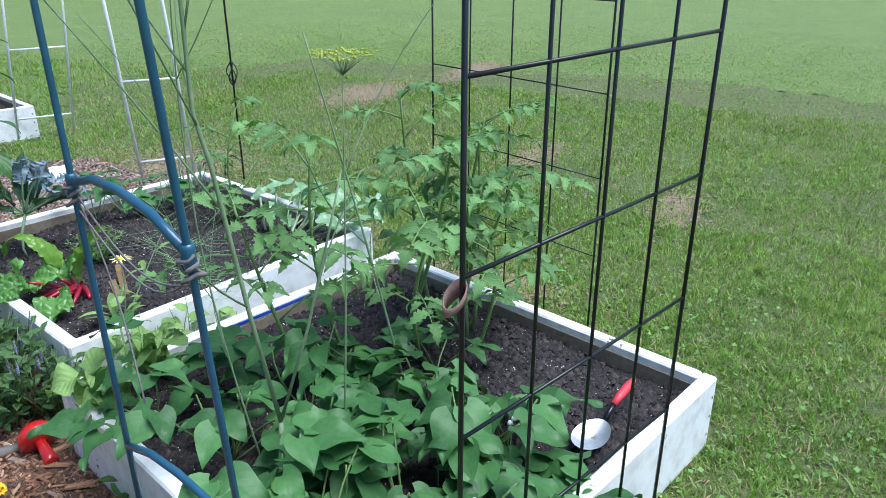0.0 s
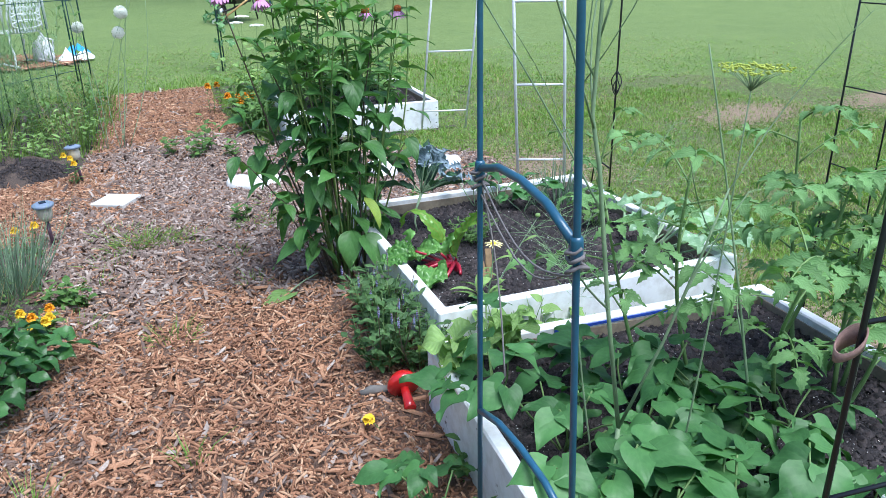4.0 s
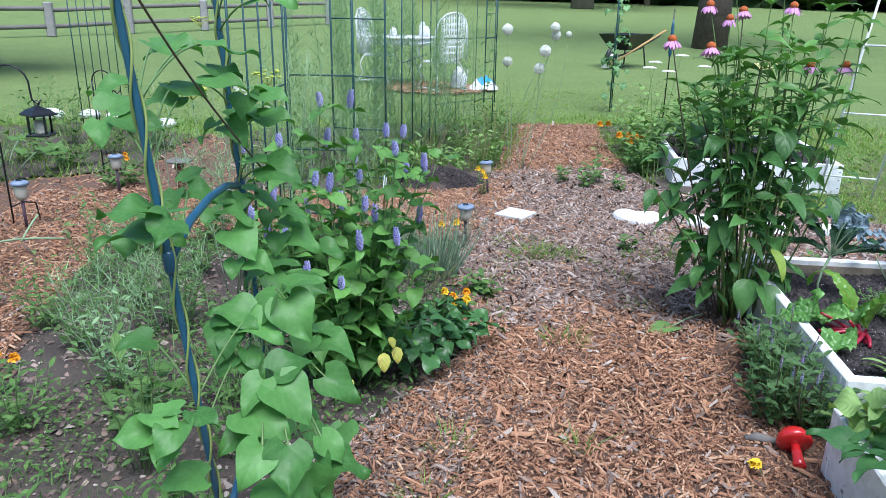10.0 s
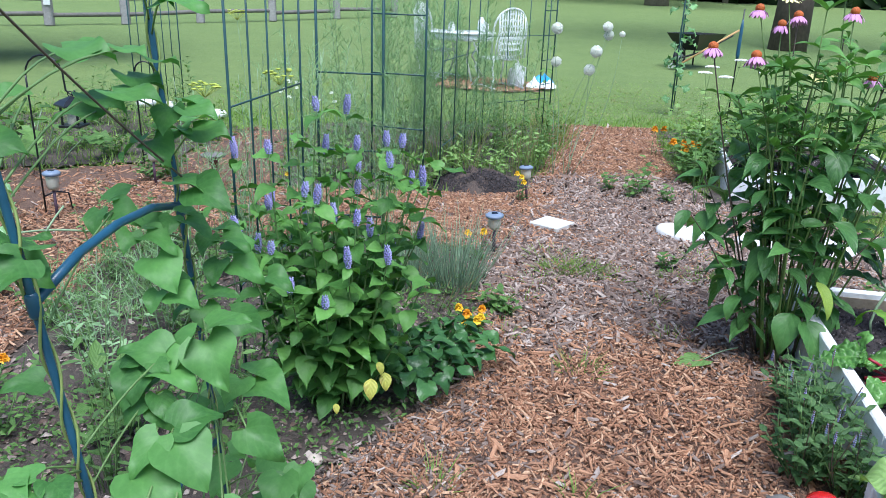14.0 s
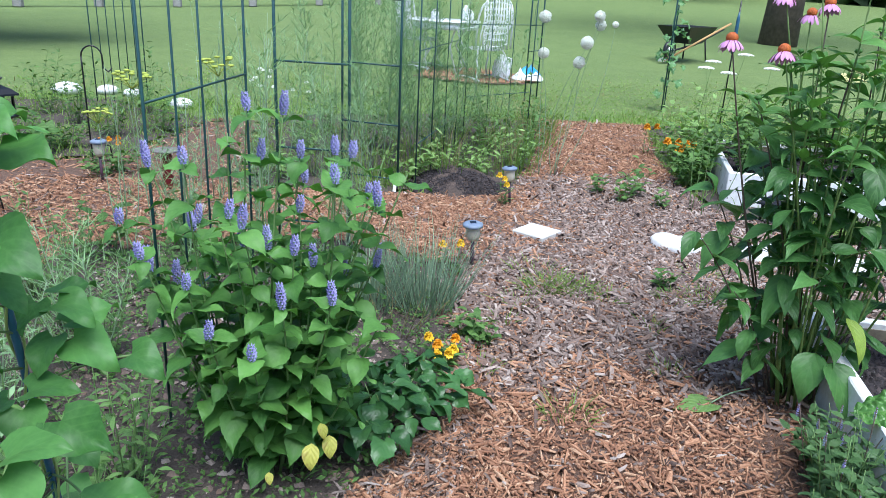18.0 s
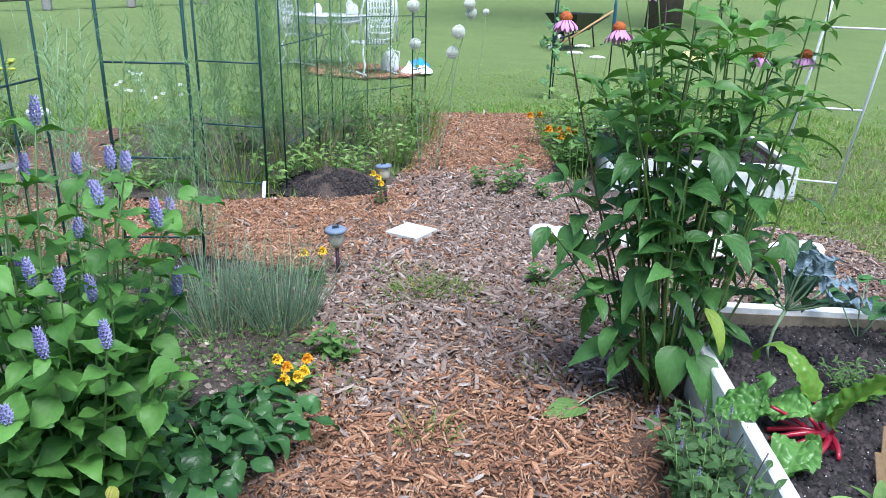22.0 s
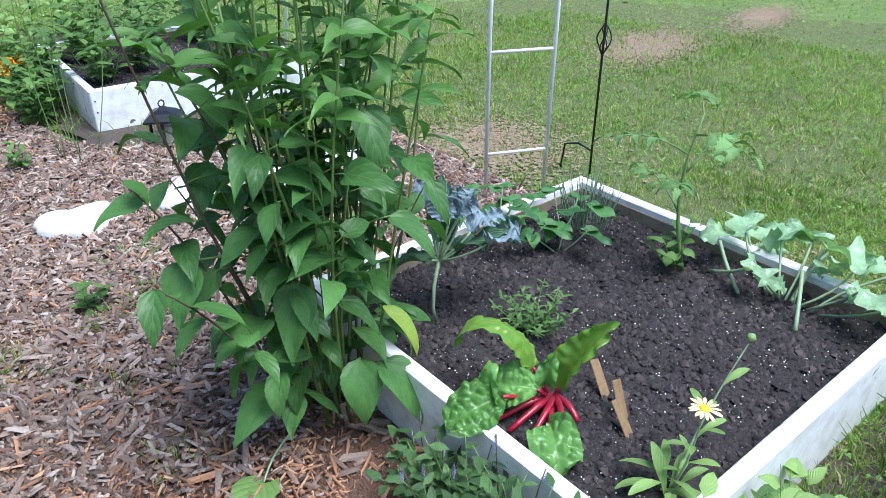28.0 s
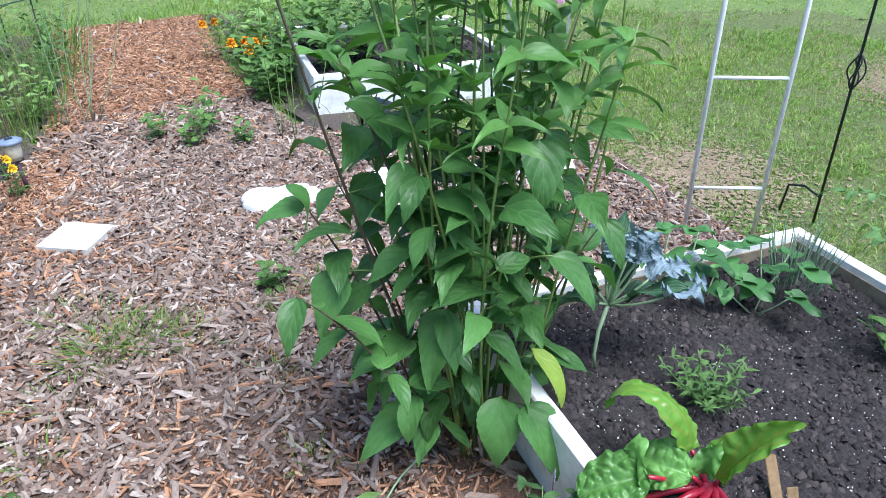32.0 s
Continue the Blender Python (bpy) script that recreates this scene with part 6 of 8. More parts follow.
n = 15000
ex, ey = rng.uniform(-2.4, 0.3, n), rng.uniform(-0.5, 4.2, n)
kk = inside(ex, ey, LEFT)
n = int(kk.sum())
sc = 0.004 + 0.02 * rng.random(n) ** 3
bulk("earth_crumbs", CRUMB_V, CRUMB_F, spins(n, rng.uniform(0, 6.28, n), rng.normal(0, 0.3, n), rng.normal(0, 0.3, n), np.stack([ex[kk], ey[kk], -0.003 + 0.006 * rng.random(n)], 1), np.stack([sc * 1.5, sc, sc * 0.6], 1)), M["weathered"], "dry crumbs and bits of bark on the garden earth", "soil crumbs")


# ---- squash patch on the left ----
SQ = leaf_set("squash_leaf", "squash", 6, "lobed", 0.2, 0.2, droop=0.8, fold=0.18, wave=0.3, rows=16, cols=4, ruffle=0.008, waves=26, blister=0.003)
SQD = leaf_set("squash_leaf", "weed", 5, "lobed", 0.22, 0.23, droop=0.5, fold=0.15, wave=0.2, rows=12)


def squash_plant(at, n, rad, label, meshes=SQ, h=0.32, s=1.0, flowers=()):
    a = thing("squash_plant", label, "squash", (*at, 0), "squash plants")
    for i in range(n):
        an, r = i * 2.4, rad * math.sqrt((i + 0.5) / n)
        q = Vector((r * math.cos(an), r * math.sin(an), h * random.uniform(0.5, 1.1)))
        part("stem", tubes([bent((q.x * 0.7, q.y * 0.7, 0.01), q, 0.1, 4)], 0.005, 5), M["palestem"], a)
        put_leaf(a, meshes, q, around(an, random.uniform(-0.5, 0.1)), s * random.uniform(0.65, 1.1), random.uniform(-0.3, 0.3))
    for x, y, z in flowers:
        bloom(a, (x, y, z), 0.05, "yellow", "open yellow squash flower", 2)
    return a


squash_plant((-2.35, 3.5), 16, 0.4, "sprawling squash with broad pale leaves beside the mulch path", SQ, 0.28, 1.0, ((0.28, -0.28, 0.22), (0.33, -0.3, 0.22)))
squash_plant((-2.75, 4.2), 16, 0.45, "sprawling squash with broad pale leaves", SQ)
squash_plant((-3.2, 5.9), 22, 0.6, "sprawling squash with broad green leaves on the lawn edge", SQD, 0.35)
squash_plant((-4.0, 6.2), 20, 0.6, "sprawling squash with broad green leaves on the lawn edge", SQD, 0.4)
vn = thing("squash_runner", "pale leafless squash runner lying over the mulch", "squash vine")
part("stem", tubes([bent((-2.3, 3.7, 0.05), (-1.78, 4.05, 0.06), 0.08, 8, (0, 0, 1)), bent((-1.95, 3.92, 0.09), (-1.9, 4.05, 0.2), 0.1, 4)], 0.006, 6), M["palestem"], vn)

n = 23000
gx_, gy_ = rng.uniform(-5.0, 3.4, n), rng.uniform(5.2, 8.7, n)
kk = ~inside(gx_, gy_, MAIN) & (rng.random(n) < 0.35 + 0.6 * (np.sin(gx_ * 4 + 1) * np.sin(gy_ * 5) > -0.2)) & (np.hypot(gx_ - 0.47, gy_ - 5.5) > 0.33)
bulk("rough_grass", BLADE_V, BLADE_F, blades(gx_[kk], gy_[kk], 0.1, 0.006, 0.6), M["grass"], "rough green grass and weeds over the back beds", "grass", BLADE_UV)
n = 17000
gx_, gy_ = rng.uniform(-1.9, 0.4, n), rng.uniform(1.9, 4.3, n)
kk = inside(gx_, gy_, LEFT) & ~inside(gx_, gy_, MAIN) & (np.sin(gx_ * 5 + 2) * np.sin(gy_ * 4) > -0.35)
lv, lf, lu = leaf("ovate", 1.0, 0.5, 0.5, 0.2, 0.1, 2, 1)
k2 = int(kk.sum())
sz = rng.uniform(0.01, 0.03, k2)
bulk("ground_weeds", lv, lf, spins(k2, rng.uniform(0, 6.28, k2), rng.normal(0.3, 0.4, k2), rng.normal(0, 0.4, k2), np.stack([gx_[kk], gy_[kk], 0.01 + 0.05 * rng.random(k2) ** 2], 1), np.stack([sz, sz, sz], 1)), M["weed"], "low weeds covering the garden earth", "weeds", lu)
# weedy back beds: tall grass and leafy plants
back = [(0.35, 5.7, 0.3, "weed"), (0.6, 5.75, 0.25, "palherb"), (0.9, 6.1, 0.3, "weed"), (1.1, 6.6, 0.35, "herb"), (0.75, 6.5, 0.4, "weed"), (1.2, 7.2, 0.4, "weed"), (0.3, 6.6, 0.4, "herb"), (-0.2, 6.6, 0.5, "weed"), (-0.7, 6.4, 0.5, "herb"), (0.0, 7.2, 0.4, "weed"), (0.6, 7.4, 0.4, "weed"), (1.3, 7.8, 0.35, "weed"), (-0.6, 7.2, 0.4, "herb"), (-2.3, 6.7, 0.5, "weed"), (-2.8, 7.2, 0.6, "herb"), (-2.4, 7.8, 0.7, "herb"), (-3.2, 7.6, 0.6, "weed"), (-2.0, 7.0, 0.4, "weed"), (-3.6, 6.9, 0.4, "weed"), (0.1, 5.6, 0.25, "herb"), (-0.7, 5.6, 0.3, "weed"), (-1.9, 5.5, 0.15, "weed"), (-2.5, 6.2, 0.2, "weed"), (-2.9, 6.5, 0.25, "weed")]
for x, y, h, mt in [(x, y, h, "palherb" if y < 6.3 and x > -1 else mt) for x, y, h, mt in back]:
    leaf_cloud("garden_weed", "bushy green plant in the weedy back bed", "garden plant", (x, y, 0), 130, 0.07, 0.26, h, "lance", 0.025, mt, 9, "plants of the back beds")
for x, y in ((0.45, 5.6), (0.9, 5.9), (1.05, 6.3), (0.2, 5.95), (1.25, 6.9), (0.5, 6.8), (1.4, 7.6), (-0.1, 5.5), (0.85, 6.9)):
    blade_clump("grass_tuft", "tall rough grass tuft in the back bed", "grass", (x, y, 0), 34, 0.14, 0.36, 0.003, "grass", 0.9, "rough grass tufts")
    blade_clump("grass_tuft", "straw-coloured dry stalks among the rough grass", "grass", (x - 0.08, y + 0.05, 0), 12, 0.1, 0.5, 0.0025, "drygrass", 0.6, "rough grass tufts")
mo = thing("soil_mound", "low mound of dark dug soil at the bed corner", "soil", (0.44, 5.52, 0))
rings, around_n, mv, mf = 14, 48, [(0, 0, 0.11)], []
for i in range(1, rings + 1):
    for k in range(around_n):
        an, t = 2 * math.pi * k / around_n, i / rings
        r = 0.36 * t * (1 + 0.16 * math.sin(3 * an + 1) + 0.08 * math.sin(7 * an))
        mv.append((r * math.cos(an), r * math.sin(an) * 0.95, 0.11 * (1 - t * t) ** 1.3 + (1 - t) * 0.06 * noise.noise(Vector((r * math.cos(an) * 14, r * math.sin(an) * 14, 2))) + random.uniform(-0.006, 0.006) * (1 - t) - 0.008 * t))
mf = [(0, 1 + k, 1 + (k + 1) % around_n) for k in range(around_n)]
mf += [(1 + i * around_n + k, 1 + (i + 1) * around_n + k, 1 + (i + 1) * around_n + (k + 1) % around_n, 1 + i * around_n + (k + 1) % around_n) for i in range(rings - 1) for k in range(around_n)]
part("mound", Mesh().add(mv, mf), M["dugsoil"], mo)
k = 3600
pr, pa = 0.36 * np.sqrt(rng.random(k)), rng.uniform(0, 6.28, k)
px, py = pr * np.cos(pa), 0.95 * pr * np.sin(pa)
cr = bulk("loose_soil", CHIP_V, CHIP_F, spins(k, rng.uniform(0, 6.28, k), rng.normal(0, 0.4, k), rng.normal(0, 0.4, k), np.stack([px, py, 0.11 * np.maximum(0, 1 - (pr / 0.36) ** 2) ** 1.3 + 0.004], 1), np.stack([0.008 + 0.03 * rng.random(k) ** 2, 0.005 + 0.008 * rng.random(k), np.full(k, 0.006)], 1)), M["clods"])
cr.parent = mo

# white alliums
al = thing("allium_plant", "tall onion flowers with round white heads", "allium", (1.1, 5.85, 0))
for x, y, z, s in ((-0.08, 0, 1.13, 0.034), (0.3, 0.0, 1.15, 0.03), (0.32, 0.03, 1.09, 0.03), (0.23, 0.0, 0.97, 0.036), (-0.05, 0.1, 0.88, 0.032), (0.2, 0.05, 0.83, 0.034), (0.42, 0.02, 1.1, 0.018)):
    pts = stalk(al, (x * 0.3, y * 0.3, 0), (x, y, z - s), 0.003, "palestem", 0.1)
    m = Mesh()
    for k in range(300):
        zz = 1 - 2 * (k + 0.5) / 300
        rr, an = math.sqrt(1 - zz * zz), k * 2.4
        d = Vector((rr * math.cos(an), rr * math.sin(an), zz))
        c = Vector((x, y, z)) + d * s * random.uniform(1.0, 1.35)
        u = d.orthogonal().normalized() * s * random.uniform(0.1, 0.16)
        w = d.cross(u)
        m.add([tuple(c - u), tuple(c + w), tuple(c + u), tuple(c - w), tuple(c - d * s * 0.5)], [(0, 1, 2, 3), (0, 4, 1), (1, 4, 2), (2, 4, 3), (3, 4, 0)])
    part("flower_head", m, M["whitepetal"], al, "round white flower head", False)


# ---- second raised bed: chard, kale, seedlings ----
def chard():
    a = thing("chard_plant", "red-stemmed chard with crinkled glossy leaves in the raised bed", "chard", (1.613, 2.243, 0.165))
    broad = leaf_set("chard_leaf", "chard", 3, "round", 0.135, 0.115, droop=0.8, fold=0.1, wave=0.3, rows=48, cols=18, blister=0.013, ruffle=0.007, waves=30)
    up = leaf_set("chard_leaf", "chardyoung", 1, "ovate", 0.235, 0.09, droop=0.7, fold=0.6, wave=0.3, rows=44, cols=10, blister=0.007, ruffle=0.009, waves=46)
    arc = [Mesh().add(*leaf("ovate", 0.3, 0.09, 2.7, -0.35, 0.3, 48, 10, 3, blister=0.009, ruffle=0.008, waves=46)).data("chard_leaf", M["chardyoung"])]
    small = leaf_set("chard_leaf", "chard", 1, "ovate", 0.14, 0.085, droop=0.6, fold=0.5, wave=0.4, rows=32, cols=10, blister=0.007, ruffle=0.01, waves=30)
    # leaf base, direction, upward side, size and shape
    for p, d, u, s, st in (((0.003, -0.008, 0.052), (0.12, -0.38, 0.9), (-0.7, 0.2, 0.6), 1.0, up), ((-0.02, 0.05, 0.1), (-0.36, 0.66, 0.66), (0, 0, 1), 1.0, arc), ((-0.055, 0.015, 0.075), (-0.45, 0.85, 0.02), (-0.45, -0.2, 0.85), 1.0, broad),
                           ((-0.14, 0.06, 0.09), (-0.8, 0.45, -0.2), (-0.35, -0.15, 0.9), 1.08, broad), ((-0.11, -0.05, 0.05), (-0.75, -0.6, -0.05), (-0.3, 0, 0.9), 1.1, broad), ((-0.13, 0.08, 0.05), (-0.15, 0.12, 0.9), (-0.8, 0, 0.5), 0.9, small), ((-0.02, 0.02, 0.06), (0.1, -0.15, 0.75), (-0.8, -0.3, 0.5), 0.7, small)):
        put_leaf(a, st, p, d, s).matrix_basis = facing(p, d, u, s)
        part("stem", tubes([bent((0, 0, 0.0), p, 0.06, 6, (0.3, 0.2, 0.6))], [0.0075, 0.006, 0.0045], 8), M["redstem"], a, "crimson leaf stalk")
    for x, y in ((-0.13, 0.07), (-0.15, 0.03), (-0.09, -0.07), (-0.14, -0.02), (-0.03, -0.08)):
        part("stem", tubes([bent((0, 0, 0.028), (x, y, 0.012), 0.12, 6, (0.3, -0.4, 0.9))], [0.009, 0.0085, 0.006], 8), M["redstem"], a, "fallen crimson leaf stalk")
    part("crown", Mesh().add(*lathe([(0.02, -0.01), (0.02, 0.012), (0.012, 0.026), (0.005, 0.034)], 10)), M["redstem"], a, "crimson crown")
    return a


chard()


def kale():
    a = thing("kale_plant", "pale stemmed kale with frilly blue-grey and dark leaves", "kale", (1.722, 2.672, 0.165))
    fr = leaf_set("kale_leaf", "kale", 5, "ovate", 0.1, 0.085, droop=0.9, fold=0.3, wave=0.4, rows=40, cols=8, tooth=0.05, ruffle=0.012, waves=42, blister=0.006)
    dk = leaf_set("kale_leaf", "kaledark", 4, "ovate", 0.2, 0.075, droop=0.7, fold=0.4, wave=0.4, rows=20, cols=4, tooth=0.06, ruffle=0.006, waves=30)
    stem = [Vector(q) for q in ((0, 0, 0), (-0.012, 0.0, 0.05), (0.005, 0.01, 0.11), (0.04, 0.02, 0.17))]
    part("stem", tubes([stem], [0.004, 0.0048, 0.006], 8), M["palestem"], a, "bare pale stalk")
    top = stem[-1]
    dark = [(0.25, 0.15, 1.0), (-0.45, 0.3, 0.7), (0.7, 0.3, 0.6), (-0.7, 0.0, 0.35), (0.3, -0.6, 0.5), (-0.2, 0.7, 0.6), (0.75, -0.35, 0.25)]
    blue = [(0.2, 0.1, 1.0), (0.45, -0.15, 0.8), (0.15, -0.5, 0.3), (0.6, -0.5, 0.35), (0.1, 0.35, 0.9), (0.65, 0.25, 0.4), (0.3, -0.25, 0.9), (0.0, -0.2, 0.8), (0.4, 0.2, 0.75), (0.45, -0.45, 0.6)]
    for dirs, st, reach, s in ((dark, dk, 0.05, 0.95), (blue, fr, 0.13, 0.95)):
        for d in dirs:
            dd = Vector(d).normalized()
            p = top + dd * reach * random.uniform(0.8, 1.3)
            part("leaf_stalk", tubes([bent(top, p, 0.08, 4)], 0.0035, 6), M["palestem"], a)
            put_leaf(a, st, p, dd - Vector((0, 0, 0.15)), s * random.uniform(0.85, 1.15), random.uniform(-0.4, 0.4))
    return a


kale()
for u, v, n, h in ((0.72, 1.05, 5, 0.16), (0.88, 1.0, 5, 0.15), (0.6, 1.08, 4, 0.2), (0.78, 0.93, 3, 0.12)):
    a = thing("bean_seedling", "young bean plant with pale heart-shaped leaves in the bed", "bean plant", tuple(B2(u, v)), "bean seedlings")
    for i in range(n):
        q = Vector((0.09 * math.cos(i * 2.4), 0.09 * math.sin(i * 2.4), h * random.uniform(0.6, 1.1)))
        part("stem", tubes([bent((0, 0, 0), q, 0.1, 4)], 0.0025, 5), M["palestem"], a)
        put_leaf(a, BUSH, q, around(i * 2.4, -0.2), random.uniform(0.8, 1.05))
        put_leaf(a, BUSH, q, around(i * 2.4 + 1.4, -0.2), random.uniform(0.6, 0.9))
leaf_cloud("thyme_plant", "low bushy herb with narrow grey-green leaves in the bed", "herb", tuple(B2(0.42, 0.68)), 260, 0.03, 0.13, 0.11, "lance", 0.008, "herb", 20)
leaf_cloud("pepper_seedling", "small drooping seedling by the bed edge", "seedling", (2.4, 2.25, 0.165), 34, 0.055, 0.1, 0.16, "ovate", 0.03, "weed", 7)


SQP = leaf_set("squash_leaf", "squashpale", 6, "lobed", 0.2, 0.2, droop=0.8, fold=0.18, wave=0.3, rows=16, cols=4, ruffle=0.01, waves=26, blister=0.003)


def trailing_squash():
    a = thing("squash_vine", "squash vine with pale lobed leaves trailing over the white board", "squash")
    for u, v, z, s, an in ((1.13, 0.5, 0.3, 0.75, 0.6), (1.2, 0.42, 0.3, 0.8, -0.2), (1.27, 0.36, 0.28, 0.8, 0.4), (1.18, 0.28, 0.32, 0.75, -0.9), (1.3, 0.22, 0.27, 0.8, 0.1), (1.24, 0.1, 0.3, 0.8, -0.6), (1.1, 0.14, 0.28, 0.7, -2.0), (1.05, 0.42, 0.26, 0.6, -2.4), (1.34, 0.5, 0.2, 0.7, 0.8), (1.25, 0.55, 0.24, 0.6, 1.0), (1.15, 0.02, 0.3, 0.7, -1.3)):
        p = B2(u, v, z)
        put_leaf(a, SQP, p, around(an - 0.25, random.uniform(-0.4, 0.15)), s * 0.88, random.uniform(-0.5, 0.5))
        put_leaf(a, SQP, p + Vector((random.uniform(-0.06, 0.06), random.uniform(-0.06, 0.06), -0.03)), around(an + random.uniform(1.0, 2.2), random.uniform(-0.6, 0.1)), s * random.uniform(0.5, 0.75), random.uniform(-0.5, 0.5))
        part("stem", tubes([bent(B2(1.08, 0.3 + 0.3 * (v - 0.3), 0.17), p, 0.12, 5)], 0.004, 5), M["palestem"], a)
    for u0, v0, u1, v1 in ((0.95, 0.22, 1.1, 0.3), (1.0, 0.42, 1.08, 0.55), (1.08, 0.3, 1.25, 0.3), (1.05, 0.55, 1.02, 0.4)):
        part("runner", tubes([bent(B2(u0, v0, 0.175), B2(u1, v1, 0.27), 0.1, 6)], 0.006, 6), M["palestem"], a, "thick pale runner")
    return a


trailing_squash()


def calendula():
    a = thing("calendula", "calendula with pale green spoon leaves and a cream daisy flower", "calendula", tuple(B2(0.2, 0.1)))
    sp = leaf_set("calendula_leaf", "palherb", 4, "spoon", 0.12, 0.032, droop=0.9, fold=0.3, rows=9)
    for i in range(10):
        put_leaf(a, sp, (0.015 * math.cos(i), 0.015 * math.sin(i), 0.015 + 0.004 * i), around(i * 2.4, random.uniform(0.3, 1.0)), random.uniform(0.65, 1.0), random.uniform(-0.4, 0.4))
    for tip, fl in (((0.02, -0.03, 0.24), True), ((0.2, -0.05, 0.3), False)):
        pts = stalk(a, (0.01, 0, 0), tip, 0.003, "palestem", 0.08)
        for k in range(6):
            p, d = along(pts, 0.2 + 0.1 * k)
            put_leaf(a, sp, p, around(k * 2.4, 0.5), random.uniform(0.35, 0.6))
        if fl:
            h = part("flower_head", Mesh().add(*lathe([(0.004, -0.006), (0.011, 0.0), (0.008, 0.005), (0.002, 0.006)], 12, tip)), M["yellow"], a, "yellow flower centre")
            for k in range(15):
                o = part("petal", Mesh().add(*leaf("spoon", 0.027 * random.uniform(0.75, 1.1), 0.0075, 0.3, 0.1, 0.1, 4, 1)), M["palepetal"], h)
                o.matrix_basis = Matrix.Translation(tip) @ Matrix.Rotation(2 * math.pi * k / 15, 4, "Z") @ Matrix.Translation((0, 0.007, 0.001)) @ Matrix.Rotation(random.uniform(-0.2, 0.2), 4, "X")
        else:
            part("bud", Mesh().add(*lathe([(0.003, 0), (0.01, 0.006), (0.007, 0.014)], 9, tip)), M["palherb"], a, "closed green bud")
    return a


calendula()
# herbs at the foot of the white boards
for u, v, h, mt in ((0.17, -0.06, 0.3, "palherb"), (0.28, -0.07, 0.3, "palherb"), (0.38, -0.08, 0.2, "herb"), (0.46, -0.08, 0.16, "palherb")):
    leaf_cloud("self_sown_herb", "yellow-green leafy herb growing up between the raised beds", "herb", tuple(B2(u, v, 0)), 44, 0.065, 0.1, h, "ovate", 0.034, mt, 8, "herbs between the beds")
for u, v, h in ((0.25, -0.07, 0.17), (0.4, -0.08, 0.1), (0.1, -0.08, 0.2), (0.02, -0.1, 0.18)):
    p = B2(u, v, 0)
    leaf_cloud("self_sown_herb", "pale green self-sown herb between the raised beds", "herb", tuple(p), 36, 0.06, 0.09, h, "spoon", 0.022, "palherb", 7, "herbs between the beds")
for u in (0.1, 0.35, 0.6, 0.85, 1.1, 1.3):
    blade_clump("grass_tuft", "green grass tuft between the raised beds", "grass", tuple(B2(u, -0.13, 0)), 50, 0.1, 0.12, 0.0022, "grass", 1.0, "grass between the beds")
for u, v, h in ((-0.12, 0.22, 0.3), (-0.11, 0.37, 0.24), (-0.17, 0.08, 0.28), (-0.06, 0.04, 0.24), (-0.08, 0.5, 0.18)):
    a = leaf_cloud("basil_plant", "bushy basil with small dark leaves and lilac flowers outside the bed", "basil", tuple(B2(u, v, 0)), 170, 0.042, 0.14, h, "ovate", 0.02, "basil", 18, "basil plants", 0.4, 0.2)
    for k in range(4):
        an, r = random.uniform(0, 6.28), 0.13 * math.sqrt(random.random())
        q = Vector((r * math.cos(an), r * math.sin(an), h * random.uniform(0.8, 1.15)))
        part("stem", tubes([bent((q.x * 0.5, q.y * 0.5, 0.05), q, 0.05, 4)], 0.0015, 4), M["brownstem"], a)
        flower_spike(a, q - Vector((0, 0, 0.04)), (0, 0, 1), 0.035, 0.0035)
dz = thing("dandelion", "small yellow dandelion-like flower at the path edge", "wildflower", (0.92, 1.72, 0))
bloom(dz, (0, 0, 0.05), 0.022, "yellow", "yellow flower head", 2)
part("stem", tubes([bent((0.03, -0.02, 0), (0, 0, 0.05), 0.1, 3)], 0.0015, 4), M["stem"], dz)


# ---- first raised bed: tomatoes, dill ----
TOM = leaf_set("tomato_leaflet", "tomleaf", 6, "taper", 0.082, 0.036, droop=0.9, fold=0.3, wave=0.3, tooth=0.26, rows=11)


def tomato(at, h, lean, label="tall sprawling tomato plant with divided leaves in the raised bed", branches=8):
    a = thing("tomato_plant", label, "tomato", at, "tomato plants")
    tip = Vector((lean[0], lean[1], h))
    pts = stalk(a, (0, 0, 0), tip, 0.007, "stem", 0.08, 6)
    for i in range(branches):
        p, d = along(pts, 0.38 + 0.61 * i / (branches - 1))
        an = i * 2.4 + lean[0] * 9
        q = p + around(an, random.uniform(-0.1, 0.5)) * random.uniform(0.14, 0.24)
        bp = bent(p, q, 0.12, 5, (0, 0, 1))
        part("leaf_stalk", tubes([bp], [0.003, 0.0015], 5), M["stem"], a)
        for k in range(7):
            b, e = along(bp, 0.35 + 0.1 * k)
            side = Vector((math.cos(an + (1.3 if k % 2 else -1.3)), math.sin(an + (1.3 if k % 2 else -1.3)), -0.25)) if k < 6 else Vector((math.cos(an), math.sin(an), -0.3))
            put_leaf(a, TOM, b, side, random.uniform(0.55, 1.1), random.uniform(-0.5, 0.5), "leaflet")
    return a


for u, v, h, l in ((0.5, 0.85, 0.55, (-0.1, 0.1)), (1.0, 0.85, 0.72, (0.0, 0.1)), (0.62, 0.8, 0.68, (-0.05, 0.05)), (0.88, 0.85, 0.6, (0.12, -0.1)), (1.0, 0.7, 0.66, (0.1, 0.0)), (1.05, 0.72, 0.5, (0.08, -0.1)), (0.8, 0.7, 0.5, (-0.1, -0.1)), (1.08, 0.8, 0.6, (0.12, 0.0)), (0.95, 0.62, 0.36, (0.0, -0.05))):
    tomato(tuple(B1(u, v)), h, l)
tomato((2.40, 2.22, 0.165), 0.47, (0.11, 0.05), "lone young tomato plant at the edge of the half-planted bed", 6)


